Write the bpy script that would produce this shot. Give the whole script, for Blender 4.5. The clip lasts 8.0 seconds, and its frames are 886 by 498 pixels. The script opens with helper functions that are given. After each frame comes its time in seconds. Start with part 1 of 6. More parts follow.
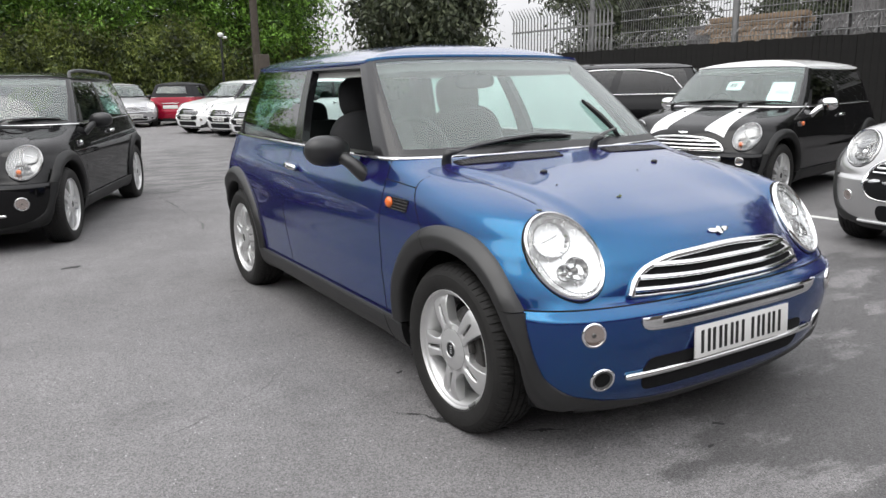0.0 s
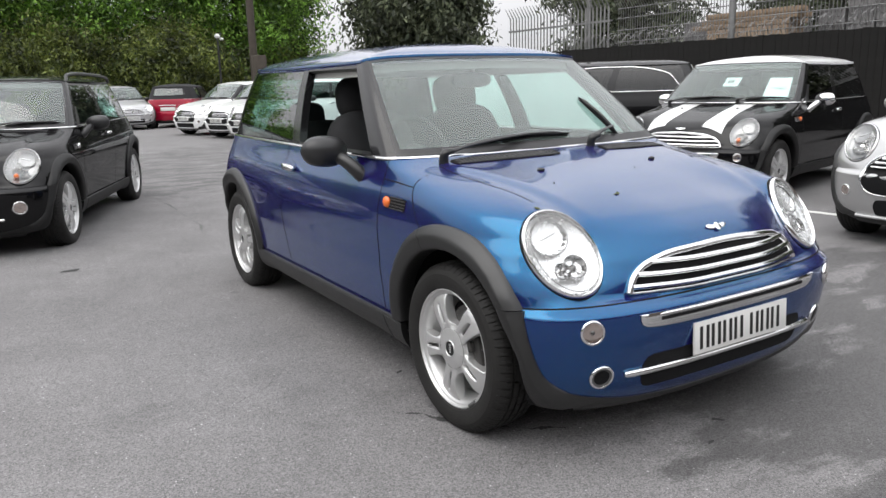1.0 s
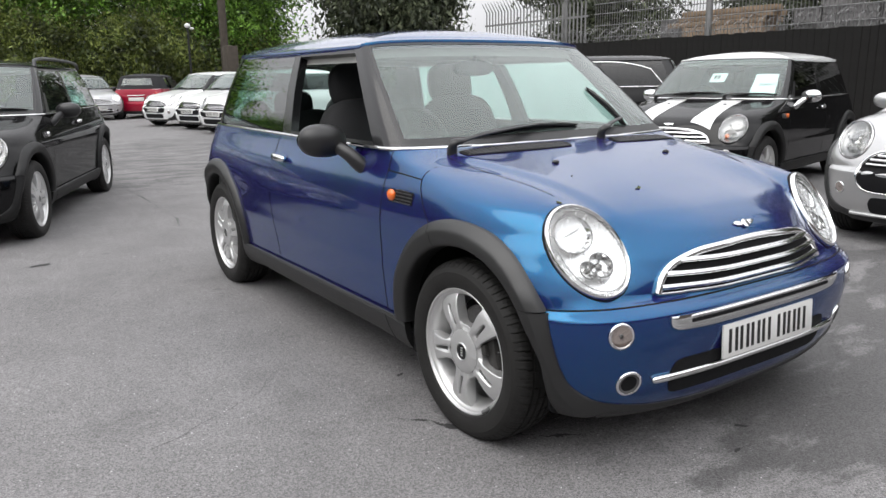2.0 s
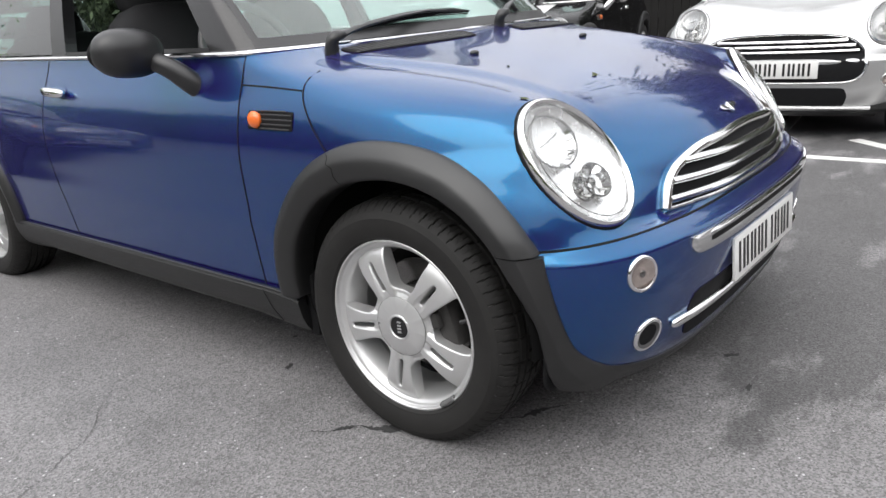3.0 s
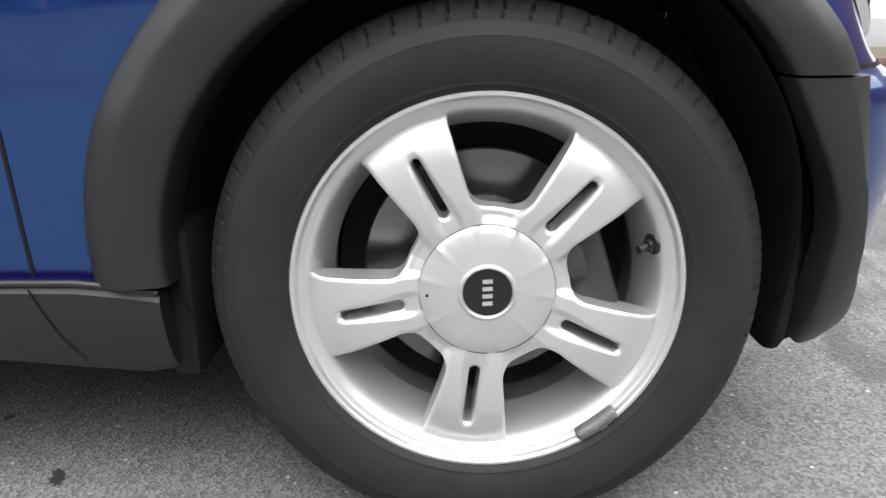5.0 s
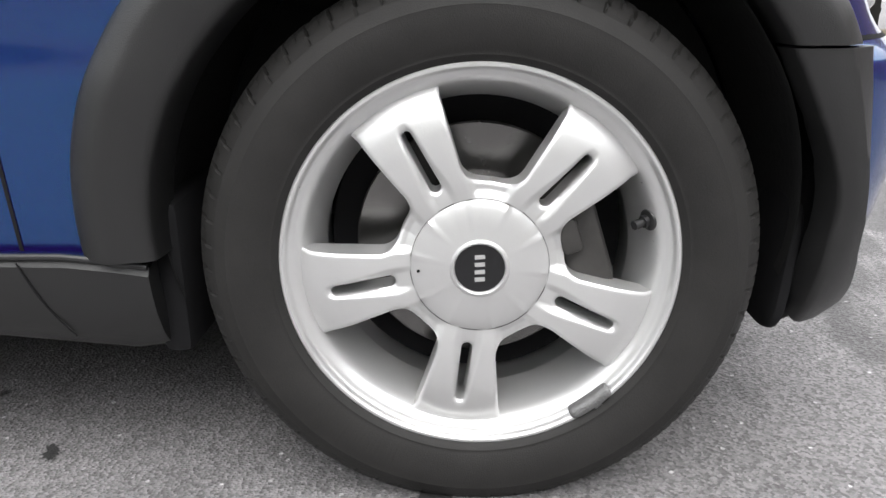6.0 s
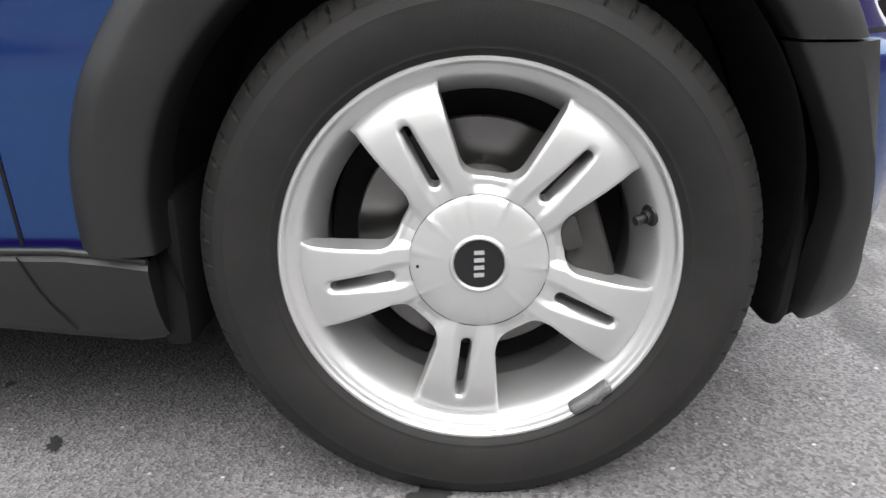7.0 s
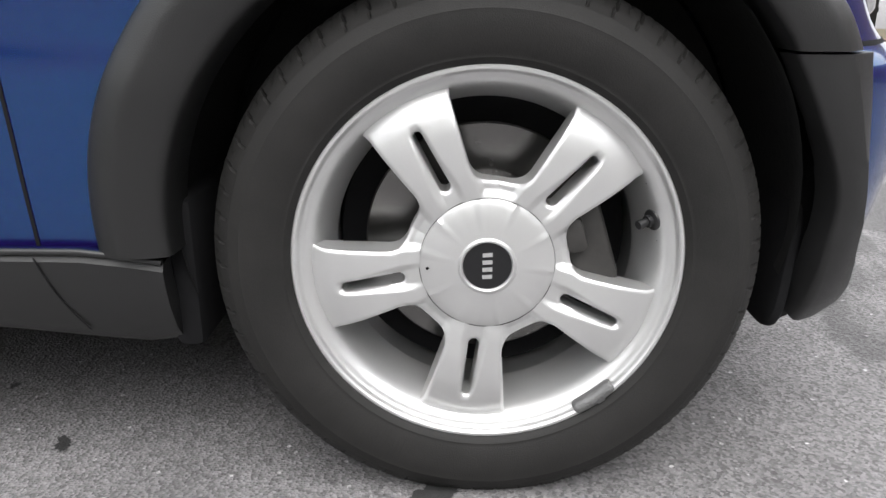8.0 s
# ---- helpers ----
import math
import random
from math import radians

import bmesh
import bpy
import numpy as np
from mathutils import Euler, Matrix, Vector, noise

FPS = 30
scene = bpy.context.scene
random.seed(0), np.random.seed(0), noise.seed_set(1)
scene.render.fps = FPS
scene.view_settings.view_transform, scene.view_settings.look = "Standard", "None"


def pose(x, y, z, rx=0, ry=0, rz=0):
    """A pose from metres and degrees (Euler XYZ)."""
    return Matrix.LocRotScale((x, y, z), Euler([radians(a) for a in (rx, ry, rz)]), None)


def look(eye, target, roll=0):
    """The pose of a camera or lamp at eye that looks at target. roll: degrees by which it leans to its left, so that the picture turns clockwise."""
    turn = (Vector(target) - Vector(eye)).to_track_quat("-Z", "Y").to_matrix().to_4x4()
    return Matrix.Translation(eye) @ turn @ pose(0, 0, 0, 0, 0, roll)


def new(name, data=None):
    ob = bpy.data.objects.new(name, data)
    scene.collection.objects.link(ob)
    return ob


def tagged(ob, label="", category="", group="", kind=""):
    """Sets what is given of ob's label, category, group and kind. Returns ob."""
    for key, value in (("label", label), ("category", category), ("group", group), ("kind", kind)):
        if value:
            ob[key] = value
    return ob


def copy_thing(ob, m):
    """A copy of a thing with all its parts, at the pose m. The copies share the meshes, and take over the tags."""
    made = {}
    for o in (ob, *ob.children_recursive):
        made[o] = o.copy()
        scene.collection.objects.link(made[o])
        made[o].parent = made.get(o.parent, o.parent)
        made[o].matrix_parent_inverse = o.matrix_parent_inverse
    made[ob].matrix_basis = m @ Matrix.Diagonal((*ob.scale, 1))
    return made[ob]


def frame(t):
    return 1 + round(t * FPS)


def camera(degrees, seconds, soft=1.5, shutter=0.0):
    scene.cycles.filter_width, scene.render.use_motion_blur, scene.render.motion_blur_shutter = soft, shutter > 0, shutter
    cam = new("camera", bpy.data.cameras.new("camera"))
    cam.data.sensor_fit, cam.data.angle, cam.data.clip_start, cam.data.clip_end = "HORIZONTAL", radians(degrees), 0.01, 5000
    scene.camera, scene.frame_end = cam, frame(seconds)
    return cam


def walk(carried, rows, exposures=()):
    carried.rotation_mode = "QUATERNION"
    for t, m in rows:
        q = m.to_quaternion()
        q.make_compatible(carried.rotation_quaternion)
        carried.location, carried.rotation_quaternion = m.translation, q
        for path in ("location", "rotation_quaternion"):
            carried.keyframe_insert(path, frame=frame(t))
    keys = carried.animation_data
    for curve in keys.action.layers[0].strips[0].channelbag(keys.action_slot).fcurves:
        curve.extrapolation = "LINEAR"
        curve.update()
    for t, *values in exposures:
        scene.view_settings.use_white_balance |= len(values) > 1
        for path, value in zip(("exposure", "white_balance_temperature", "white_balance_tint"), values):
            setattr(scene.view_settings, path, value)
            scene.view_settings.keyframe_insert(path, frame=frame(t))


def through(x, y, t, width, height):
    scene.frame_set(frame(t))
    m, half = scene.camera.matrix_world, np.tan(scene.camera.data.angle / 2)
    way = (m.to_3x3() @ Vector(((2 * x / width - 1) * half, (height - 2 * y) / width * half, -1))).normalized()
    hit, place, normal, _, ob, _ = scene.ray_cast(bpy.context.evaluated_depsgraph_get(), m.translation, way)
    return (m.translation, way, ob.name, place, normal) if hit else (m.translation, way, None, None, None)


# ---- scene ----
cam = camera(61.4, 8.0)
PATH = [
    (0, (-2.127, -2.15, 1.225), (-1.113, -0.481, 0.792), -1.0),
    (0.5, (-2.126, -2.153, 1.223), (-1.114, -0.485, 0.785), -1.1),
    (1, (-2.124, -2.153, 1.225), (-1.109, -0.486, 0.79), -1.6),
    (1.2, (-2.114, -2.143, 1.214), (-1.1, -0.473, 0.785), -1.2),
    (2.3, (-2.164, -1.786, 1.177), (-1.015, -0.218, 0.706), 0.9),
    (2.5, (-2.128, -1.649, 1.112), (-0.91, -0.155, 0.578), 2.1),
    (2.7, (-2.054, -1.451, 1.047), (-0.731, -0.055, 0.499), -2.1),
    (2.9, (-1.999, -1.258, 1.028), (-0.591, 0.026, 0.423), -4.2),
    (3, (-1.971, -1.145, 1.025), (-0.519, 0.078, 0.397), -4.3),
    (3.2, (-1.94, -0.973, 0.99), (-0.434, 0.165, 0.332), -3.9),
    (3.4, (-1.892, -0.772, 0.928), (-0.293, 0.185, 0.2), -3.8),
    (3.5, (-1.86, -0.703, 0.897), (-0.232, 0.182, 0.144), -3.2),
    (3.7, (-1.822, -0.515, 0.828), (-0.106, 0.155, 0.05), -4.8),
    (4, (-1.669, -0.228, 0.717), (0.132, 0.149, -0.068), -5.6),
    (4.2, (-1.601, -0.125, 0.627), (0.271, 0.176, -0.011), -3.4),
    (5.3, (-1.557, 0.043, 0.58), (0.349, 0.048, -0.025), -0.1),
    (5.5, (-1.552, 0.025, 0.584), (0.348, 0.055, -0.042), -0.3),
    (6, (-1.554, 0.018, 0.568), (0.344, 0.072, -0.06), -0.3),
    (6.5, (-1.546, 0.018, 0.565), (0.345, 0.08, -0.081), -0.3),
    (7, (-1.547, 0.006, 0.573), (0.341, 0.088, -0.083), -0.4),
    (7.5, (-1.556, 0.006, 0.575), (0.337, 0.087, -0.066), -0.3),
    (8, (-1.571, 0.031, 0.576), (0.324, 0.075, -0.063), 0.2),
]
walk(cam, [(t, look(eye, target, roll)) for t, eye, target, roll in PATH],
     exposures=[(0.0, -0.10), (2.3, -0.12), (3.0, 0.05), (3.5, 0.36), (4.0, 0.54), (5.3, 0.61), (6.5, 0.57), (8.0, 0.47)])

# ---- sky and light ----
world = bpy.data.worlds.new("overcast_sky")
scene.world = world
world.use_nodes = True
wn, wl = world.node_tree.nodes, world.node_tree.links
wn.clear()
w_out = wn.new("ShaderNodeOutputWorld")
w_bg = wn.new("ShaderNodeBackground")
w_sky = wn.new("ShaderNodeTexSky")
w_sky.sky_type, w_sky.sun_disc = "NISHITA", False
w_sky.sun_elevation, w_sky.sun_rotation = radians(55), radians(200)
w_sky.air_density, w_sky.dust_density, w_sky.ozone_density = 1.5, 6.0, 1.0
w_hsv = wn.new("ShaderNodeHueSaturation")
w_hsv.inputs["Saturation"].default_value = 0.12
w_mix = wn.new("ShaderNodeMix")
w_mix.data_type = "RGBA"
w_mix.inputs[0].default_value = 0.75
w_mix.inputs[7].default_value = (17.25, 17.3, 17.9, 1)
wl.new(w_sky.outputs[0], w_hsv.inputs["Color"])
wl.new(w_hsv.outputs[0], w_mix.inputs[6])
# an overcast sky is three times as bright overhead as at the skyline
w_tc = wn.new("ShaderNodeTexCoord")
w_sep = wn.new("ShaderNodeSeparateXYZ")
w_rise = wn.new("ShaderNodeMapRange")
w_rise.inputs[1].default_value, w_rise.inputs[2].default_value = 0.0, 1.0
w_rise.inputs[3].default_value, w_rise.inputs[4].default_value = 0.45, 1.24
w_mul = wn.new("ShaderNodeMix")
w_mul.data_type, w_mul.blend_type = "RGBA", "MULTIPLY"
w_mul.inputs[0].default_value = 1
wl.new(w_tc.outputs["Generated"], w_sep.inputs[0])
wl.new(w_sep.outputs[2], w_rise.inputs[0])
wl.new(w_mix.outputs[2], w_mul.inputs[6])
wl.new(w_rise.outputs[0], w_mul.inputs[7])
# soft cloud cover
w_cloud = wn.new("ShaderNodeTexNoise")
w_cloud.inputs["Scale"].default_value, w_cloud.inputs["Detail"].default_value, w_cloud.inputs["Roughness"].default_value = 3.2, 5, 0.55
wl.new(w_tc.outputs["Generated"], w_cloud.inputs["Vector"])
w_soft = wn.new("ShaderNodeMapRange")
for w_k, w_v in zip((1, 2, 3, 4), (0.3, 0.7, 0.90, 1.10)):
    w_soft.inputs[w_k].default_value = w_v
wl.new(w_cloud.outputs[0], w_soft.inputs[0])
w_mul2 = wn.new("ShaderNodeMix")
w_mul2.data_type, w_mul2.blend_type = "RGBA", "MULTIPLY"
w_mul2.inputs[0].default_value = 1
wl.new(w_mul.outputs[2], w_mul2.inputs[6])
wl.new(w_soft.outputs[0], w_mul2.inputs[7])
wl.new(w_mul2.outputs[2], w_bg.inputs[0])
w_bg.inputs[1].default_value = 0.135
wl.new(w_bg.outputs[0], w_out.inputs[0])

sun = new("sun", bpy.data.lights.new("sun", "SUN"))
sun.data.energy, sun.data.angle, sun.data.color = 1.5, radians(50), (1.0, 0.97, 0.92)
sun.matrix_world = look((-11, 0, 18), (0, 0, 0))


# ---- materials ----
def mat_new(name):
    m = bpy.data.materials.new(name)
    m.use_nodes = True
    return m, m.node_tree.nodes, m.node_tree.links, m.node_tree.nodes["Principled BSDF"]


def plain(name, color, rough=0.5, metal=0.0, coat=0.0, vary=0.12, scale=8.0, bump=0.0, bump_scale=60.0, spec=0.5, dirt=0.0):
    """A surface with grain at two scales: broad stains and fine relief."""
    m, n, l, b = mat_new(name)
    tc = n.new("ShaderNodeTexCoord")
    big = n.new("ShaderNodeTexNoise")
    big.inputs["Scale"].default_value, big.inputs["Detail"].default_value = scale, 5
    fine = n.new("ShaderNodeTexNoise")
    fine.inputs["Scale"].default_value, fine.inputs["Detail"].default_value = bump_scale, 3
    l.new(tc.outputs["Object"], big.inputs["Vector"])
    l.new(tc.outputs["Object"], fine.inputs["Vector"])
    ramp = n.new("ShaderNodeMapRange")
    ramp.inputs[3].default_value, ramp.inputs[4].default_value = 1 - vary, 1 + vary
    l.new(big.outputs[0], ramp.inputs[0])
    mul = n.new("ShaderNodeMix")
    mul.data_type, mul.blend_type = "RGBA", "MULTIPLY"
    mul.inputs[0].default_value = 1
    mul.inputs[6].default_value = (*color, 1)
    l.new(ramp.outputs[0], mul.inputs[7])
    l.new(mul.outputs[2], b.inputs["Base Color"])
    rr = n.new("ShaderNodeMapRange")
    rr.inputs[3].default_value, rr.inputs[4].default_value = max(rough - 0.08 - dirt, 0.02), min(rough + 0.08 + dirt, 1)
    l.new(fine.outputs[0], rr.inputs[0])
    l.new(rr.outputs[0], b.inputs["Roughness"])
    b.inputs["Metallic"].default_value = metal
    b.inputs["Specular IOR Level"].default_value = spec
    b.inputs["Coat Weight"].default_value = coat
    b.inputs["Coat Roughness"].default_value = 0.03
    if bump:
        bp = n.new("ShaderNodeBump")
        bp.inputs["Strength"].default_value = bump
        bp.inputs["Distance"].default_value = 0.002
        l.new(fine.outputs[0], bp.inputs["Height"])
        l.new(bp.outputs[0], b.inputs["Normal"])
    return m


def paint(name, color, metal=0.0, rough=0.35, under=None, share=0.6, coat=1.0, sheen=0.15):
    """Lacquered car paint: a flaked base under a clear coat; with under, flakes over a second pigment."""
    m, n, l, b = mat_new(name)
    tc = n.new("ShaderNodeTexCoord")
    fl = n.new("ShaderNodeTexVoronoi")
    fl.inputs["Scale"].default_value = 900
    l.new(tc.outputs["Object"], fl.inputs["Vector"])
    st = n.new("ShaderNodeTexNoise")
    st.inputs["Scale"].default_value, st.inputs["Detail"].default_value = 3.0, 6
    l.new(tc.outputs["Object"], st.inputs["Vector"])
    mr = n.new("ShaderNodeMapRange")
    mr.inputs[3].default_value, mr.inputs[4].default_value = 0.85, 1.15
    l.new(fl.outputs["Distance"], mr.inputs[0])
    mul = n.new("ShaderNodeMix")
    mul.data_type, mul.blend_type = "RGBA", "MULTIPLY"
    mul.inputs[0].default_value = 1
    mul.inputs[6].default_value = (*color, 1)
    l.new(mr.outputs[0], mul.inputs[7])
    l.new(mul.outputs[2], b.inputs["Base Color"])
    b.inputs["Metallic"].default_value = metal
    b.inputs["Roughness"].default_value = rough
    b.inputs["Specular IOR Level"].default_value = sheen
    b.inputs["Coat Weight"].default_value = coat
    cr = n.new("ShaderNodeMapRange")
    cr.inputs[3].default_value, cr.inputs[4].default_value = 0.015, 0.06
    l.new(st.outputs[0], cr.inputs[0])
    l.new(cr.outputs[0], b.inputs["Coat Roughness"])
    if under:
        u = n.new("ShaderNodeBsdfPrincipled")
        u.inputs["Base Color"].default_value = (*under, 1)
        u.inputs["Roughness"].default_value = 0.6
        u.inputs["Specular IOR Level"].default_value = 0.15
        u.inputs["Coat Weight"].default_value = 1.0
        u.inputs["Coat IOR"].default_value = b.inputs["Coat IOR"].default_value = 1.40
        l.new(cr.outputs[0], u.inputs["Coat Roughness"])
        mx = n.new("ShaderNodeMixShader")
        mx.inputs[0].default_value = share
        l.new(u.outputs[0], mx.inputs[1])
        l.new(b.outputs[0], mx.inputs[2])
        l.new(mx.outputs[0], n["Material Output"].inputs[0])
    return m


def glass(name, tint, gloss_rough=0.0, base=0.085, haze=0.0, through=0.12, veil=(0.77, 0.93, 0.885)):
    """Thin sheet glass: clear and tinted straight on, mirror-like at a slant."""
    m, n, l, b = mat_new(name)
    out = n["Material Output"]
    n.remove(b)
    tr = n.new("ShaderNodeBsdfTransparent")
    tr.inputs[0].default_value = (*tint, 1)
    gl = n.new("ShaderNodeBsdfGlossy")
    gl.inputs["Roughness"].default_value = gloss_rough
    lw = n.new("ShaderNodeLayerWeight")
    lw.inputs["Blend"].default_value = 0.5
    pw = n.new("ShaderNodeMath")
    pw.operation, pw.inputs[1].default_value = "POWER", 3.4
    l.new(lw.outputs["Facing"], pw.inputs[0])
    fr = n.new("ShaderNodeMapRange")
    fr.inputs[3].default_value, fr.inputs[4].default_value = base, 1.0
    l.new(pw.outputs[0], fr.inputs[0])
    mx = n.new("ShaderNodeMixShader")
    l.new(fr.outputs[0], mx.inputs[0])
    l.new(tr.outputs[0], mx.inputs[1])
    l.new(gl.outputs[0], mx.inputs[2])
    l.new(mx.outputs[0], out.inputs[0])
    if haze:
        # a film of dust and mist on the glass
        df, tl = n.new("ShaderNodeBsdfDiffuse"), n.new("ShaderNodeBsdfTranslucent")
        for q in (df, tl):
            q.inputs[0].default_value = (*veil, 1)
        film, whole = n.new("ShaderNodeMixShader"), n.new("ShaderNodeMixShader")
        film.inputs[0].default_value = through
        l.new(df.outputs[0], film.inputs[1])
        l.new(tl.outputs[0], film.inputs[2])
        tc, ns, mr = n.new("ShaderNodeTexCoord"), n.new("ShaderNodeTexNoise"), n.new("ShaderNodeMapRange")
        ns.inputs["Scale"].default_value, ns.inputs["Detail"].default_value = 4.0, 6
        mr.inputs[3].default_value, mr.inputs[4].default_value = haze * 0.75, haze * 1.25
        l.new(tc.outputs["Object"], ns.inputs["Vector"])
        l.new(ns.outputs[0], mr.inputs[0])
        l.new(mr.outputs[0], whole.inputs[0])
        l.new(mx.outputs[0], whole.inputs[1])
        l.new(film.outputs[0], whole.inputs[2])
        l.new(whole.outputs[0], out.inputs[0])
    return m


def asphalt_material():
    m, n, l, b = mat_new("asphalt")
    tc = n.new("ShaderNodeTexCoord")
    vec = tc.outputs["Object"]

    def noise_tex(scale, detail=4, rough=0.55):
        t = n.new("ShaderNodeTexNoise")
        t.inputs["Scale"].default_value, t.inputs["Detail"].default_value, t.inputs["Roughness"].default_value = scale, detail, rough
        l.new(vec, t.inputs["Vector"])
        return t.outputs[0]

    def ramp(src, lo, hi, a, c):
        r = n.new("ShaderNodeMapRange")
        for k, v in zip((1, 2, 3, 4), (lo, hi, a, c)):
            r.inputs[k].default_value = v
        l.new(src, r.inputs[0])
        return r.outputs[0]

    def times(a, c):
        x = n.new("ShaderNodeMath")
        x.operation = "MULTIPLY"
        l.new(a, x.inputs[0])
        l.new(c, x.inputs[1])
        return x.outputs[0]

    stones = n.new("ShaderNodeTexVoronoi")
    stones.inputs["Scale"].default_value = 230
    l.new(vec, stones.inputs["Vector"])
    grit = n.new("ShaderNodeTexVoronoi")
    grit.inputs["Scale"].default_value = 85
    l.new(vec, grit.inputs["Vector"])
    sep = n.new("ShaderNodeSeparateColor")
    l.new(stones.outputs["Color"], sep.inputs[0])
    sep2 = n.new("ShaderNodeSeparateColor")
    l.new(grit.outputs["Color"], sep2.inputs[0])
    tone = times(ramp(sep.outputs[0], 0, 1, 0.54, 1.46), ramp(noise_tex(0.55, 6), 0.3, 0.7, 0.84, 1.14))
    tone = times(tone, ramp(noise_tex(3.2, 5), 0.3, 0.7, 0.9, 1.1))
    chip = ramp(sep2.outputs[1], 0.955, 0.965, 1.0, 2.5)
    near = ramp(grit.outputs["Distance"], 0.22, 0.3, 1.0, 0.0)
    sp = n.new("ShaderNodeMix")
    sp.data_type = "FLOAT"
    sp.inputs[2].default_value = 1.0
    l.new(near, sp.inputs[0])
    l.new(chip, sp.inputs[3])
    tone = times(tone, sp.outputs[0])
    damp = ramp(noise_tex(0.9, 5, 0.6), 0.57, 0.66, 0.0, 1.0)
    damp = times(damp, ramp(noise_tex(0.23, 2), 0.45, 0.6, 0.0, 1.0))

    def plus(a, c):
        x = n.new("ShaderNodeMath")
        x.operation, x.use_clamp = "ADD", True
        l.new(a, x.inputs[0])
        l.new(c, x.inputs[1])
        return x.outputs[0]

    # drying puddles: by the marked bays and in the lane beyond the cars
    mp = n.new("ShaderNodeMapping")
    mp.inputs["Rotation"].default_value = (0, 0, radians(35))
    mp.inputs["Scale"].default_value = (1.0, 2.4, 1.0)
    l.new(vec, mp.inputs["Vector"])
    wet = n.new("ShaderNodeTexNoise")
    wet.inputs["Scale"].default_value, wet.inputs["Detail"].default_value, wet.inputs["Roughness"].default_value = 1.7, 8, 0.62
    l.new(mp.outputs[0], wet.inputs["Vector"])
    for centre, reach, most in (((1.7, -0.65, 0), 2.6, 0.275), ((2.2, 10.5, 0), 6.0, 0.19)):
        dist = n.new("ShaderNodeVectorMath")
        dist.operation = "DISTANCE"
        dist.inputs[1].default_value = centre
        l.new(vec, dist.inputs[0])
        area = ramp(dist.outputs["Value"], reach * 0.55, reach, most, 0.0)
        damp = plus(damp, ramp(plus(wet.outputs[0], area), 0.66, 0.74, 0.0, 1.0))
    tone = times(tone, ramp(damp, 0, 1, 1.0, 0.5))
    col = n.new("ShaderNodeMix")
    col.data_type, col.blend_type = "RGBA", "MULTIPLY"
    col.inputs[0].default_value = 1
    col.inputs[6].default_value = (0.164, 0.1596, 0.1614, 1)
    l.new(tone, col.inputs[7])
    l.new(col.outputs[2], b.inputs["Base Color"])
    l.new(ramp(damp, 0, 1, 0.82, 0.68), b.inputs["Roughness"])
    bp = n.new("ShaderNodeBump")
    bp.inputs["Strength"].default_value, bp.inputs["Distance"].default_value = 0.55, 0.004
    l.new(stones.outputs["Distance"], bp.inputs["Height"])
    l.new(bp.outputs[0], b.inputs["Normal"])
    return m


BLUE = paint("blue_metallic_paint", (0.0005, 0.122, 0.228), 1.0, 0.24, (0.021, 0.004, 0.156), 0.62)
PLASTIC = plain("grey_textured_plastic", (0.0062, 0.0063, 0.0065), 0.47, vary=0.25, scale=5, bump=0.22, bump_scale=700, spec=0.75)
BLACK_GLOSS = plain("black_gloss_trim", (0.010, 0.010, 0.011), 0.22, coat=0.25, vary=0.1, spec=0.35)
PLASTIC_BLACK = plain("black_textured_plastic", (0.0032, 0.0032, 0.0033), 0.55, vary=0.25, scale=5, bump=0.22, bump_scale=700, spec=0.45)
SATIN_BLACK = plain("satin_black_trim", (0.02, 0.02, 0.021), 0.35, vary=0.1)
GAP = plain("shadow_gap_rubber", (0.006, 0.006, 0.007), 0.85, vary=0.05, spec=0.28)
LINER = plain("wheel_arch_liner", (0.013, 0.013, 0.013), 0.9, vary=0.3, scale=20, bump=0.4, bump_scale=120, spec=0.3)
RUBBER = plain("tyre_rubber", (0.0140, 0.0134, 0.0128), 0.66, vary=0.45, scale=24, bump=0.2, bump_scale=620, dirt=0.05, spec=0.35)
def alloy_material():
    """Silver wheel paint with brake dust, tiny chips and a soft lacquer."""
    m = plain("silver_painted_alloy", (0.66, 0.66, 0.658), 0.40, metal=0.76, coat=0.3, vary=0.07, scale=14, bump=0.05, bump_scale=420)
    n, l = m.node_tree.nodes, m.node_tree.links
    b = n["Principled BSDF"]
    src = b.inputs["Base Color"].links[0].from_socket
    tc = n.new("ShaderNodeTexCoord")
    vo = n.new("ShaderNodeTexVoronoi")
    vo.inputs["Scale"].default_value = 110
    l.new(tc.outputs["Object"], vo.inputs["Vector"])
    sep = n.new("ShaderNodeSeparateColor")
    l.new(vo.outputs["Color"], sep.inputs[0])
    rare = n.new("ShaderNodeMapRange")
    for k, v in zip((1, 2, 3, 4), (0.975, 0.98, 0.0, 1.0)):
        rare.inputs[k].default_value = v
    l.new(sep.outputs[1], rare.inputs[0])
    small = n.new("ShaderNodeMapRange")
    for k, v in zip((1, 2, 3, 4), (0.07, 0.13, 0.75, 0.0)):
        small.inputs[k].default_value = v
    l.new(vo.outputs["Distance"], small.inputs[0])
    mu = n.new("ShaderNodeMath")
    mu.operation = "MULTIPLY"
    l.new(rare.outputs[0], mu.inputs[0])
    l.new(small.outputs[0], mu.inputs[1])
    mx = n.new("ShaderNodeMix")
    mx.data_type = "RGBA"
    mx.inputs[7].default_value = (0.04, 0.037, 0.034, 1)
    l.new(mu.outputs[0], mx.inputs[0])
    l.new(src, mx.inputs[6])
    l.new(mx.outputs[2], b.inputs["Base Color"])
    return m


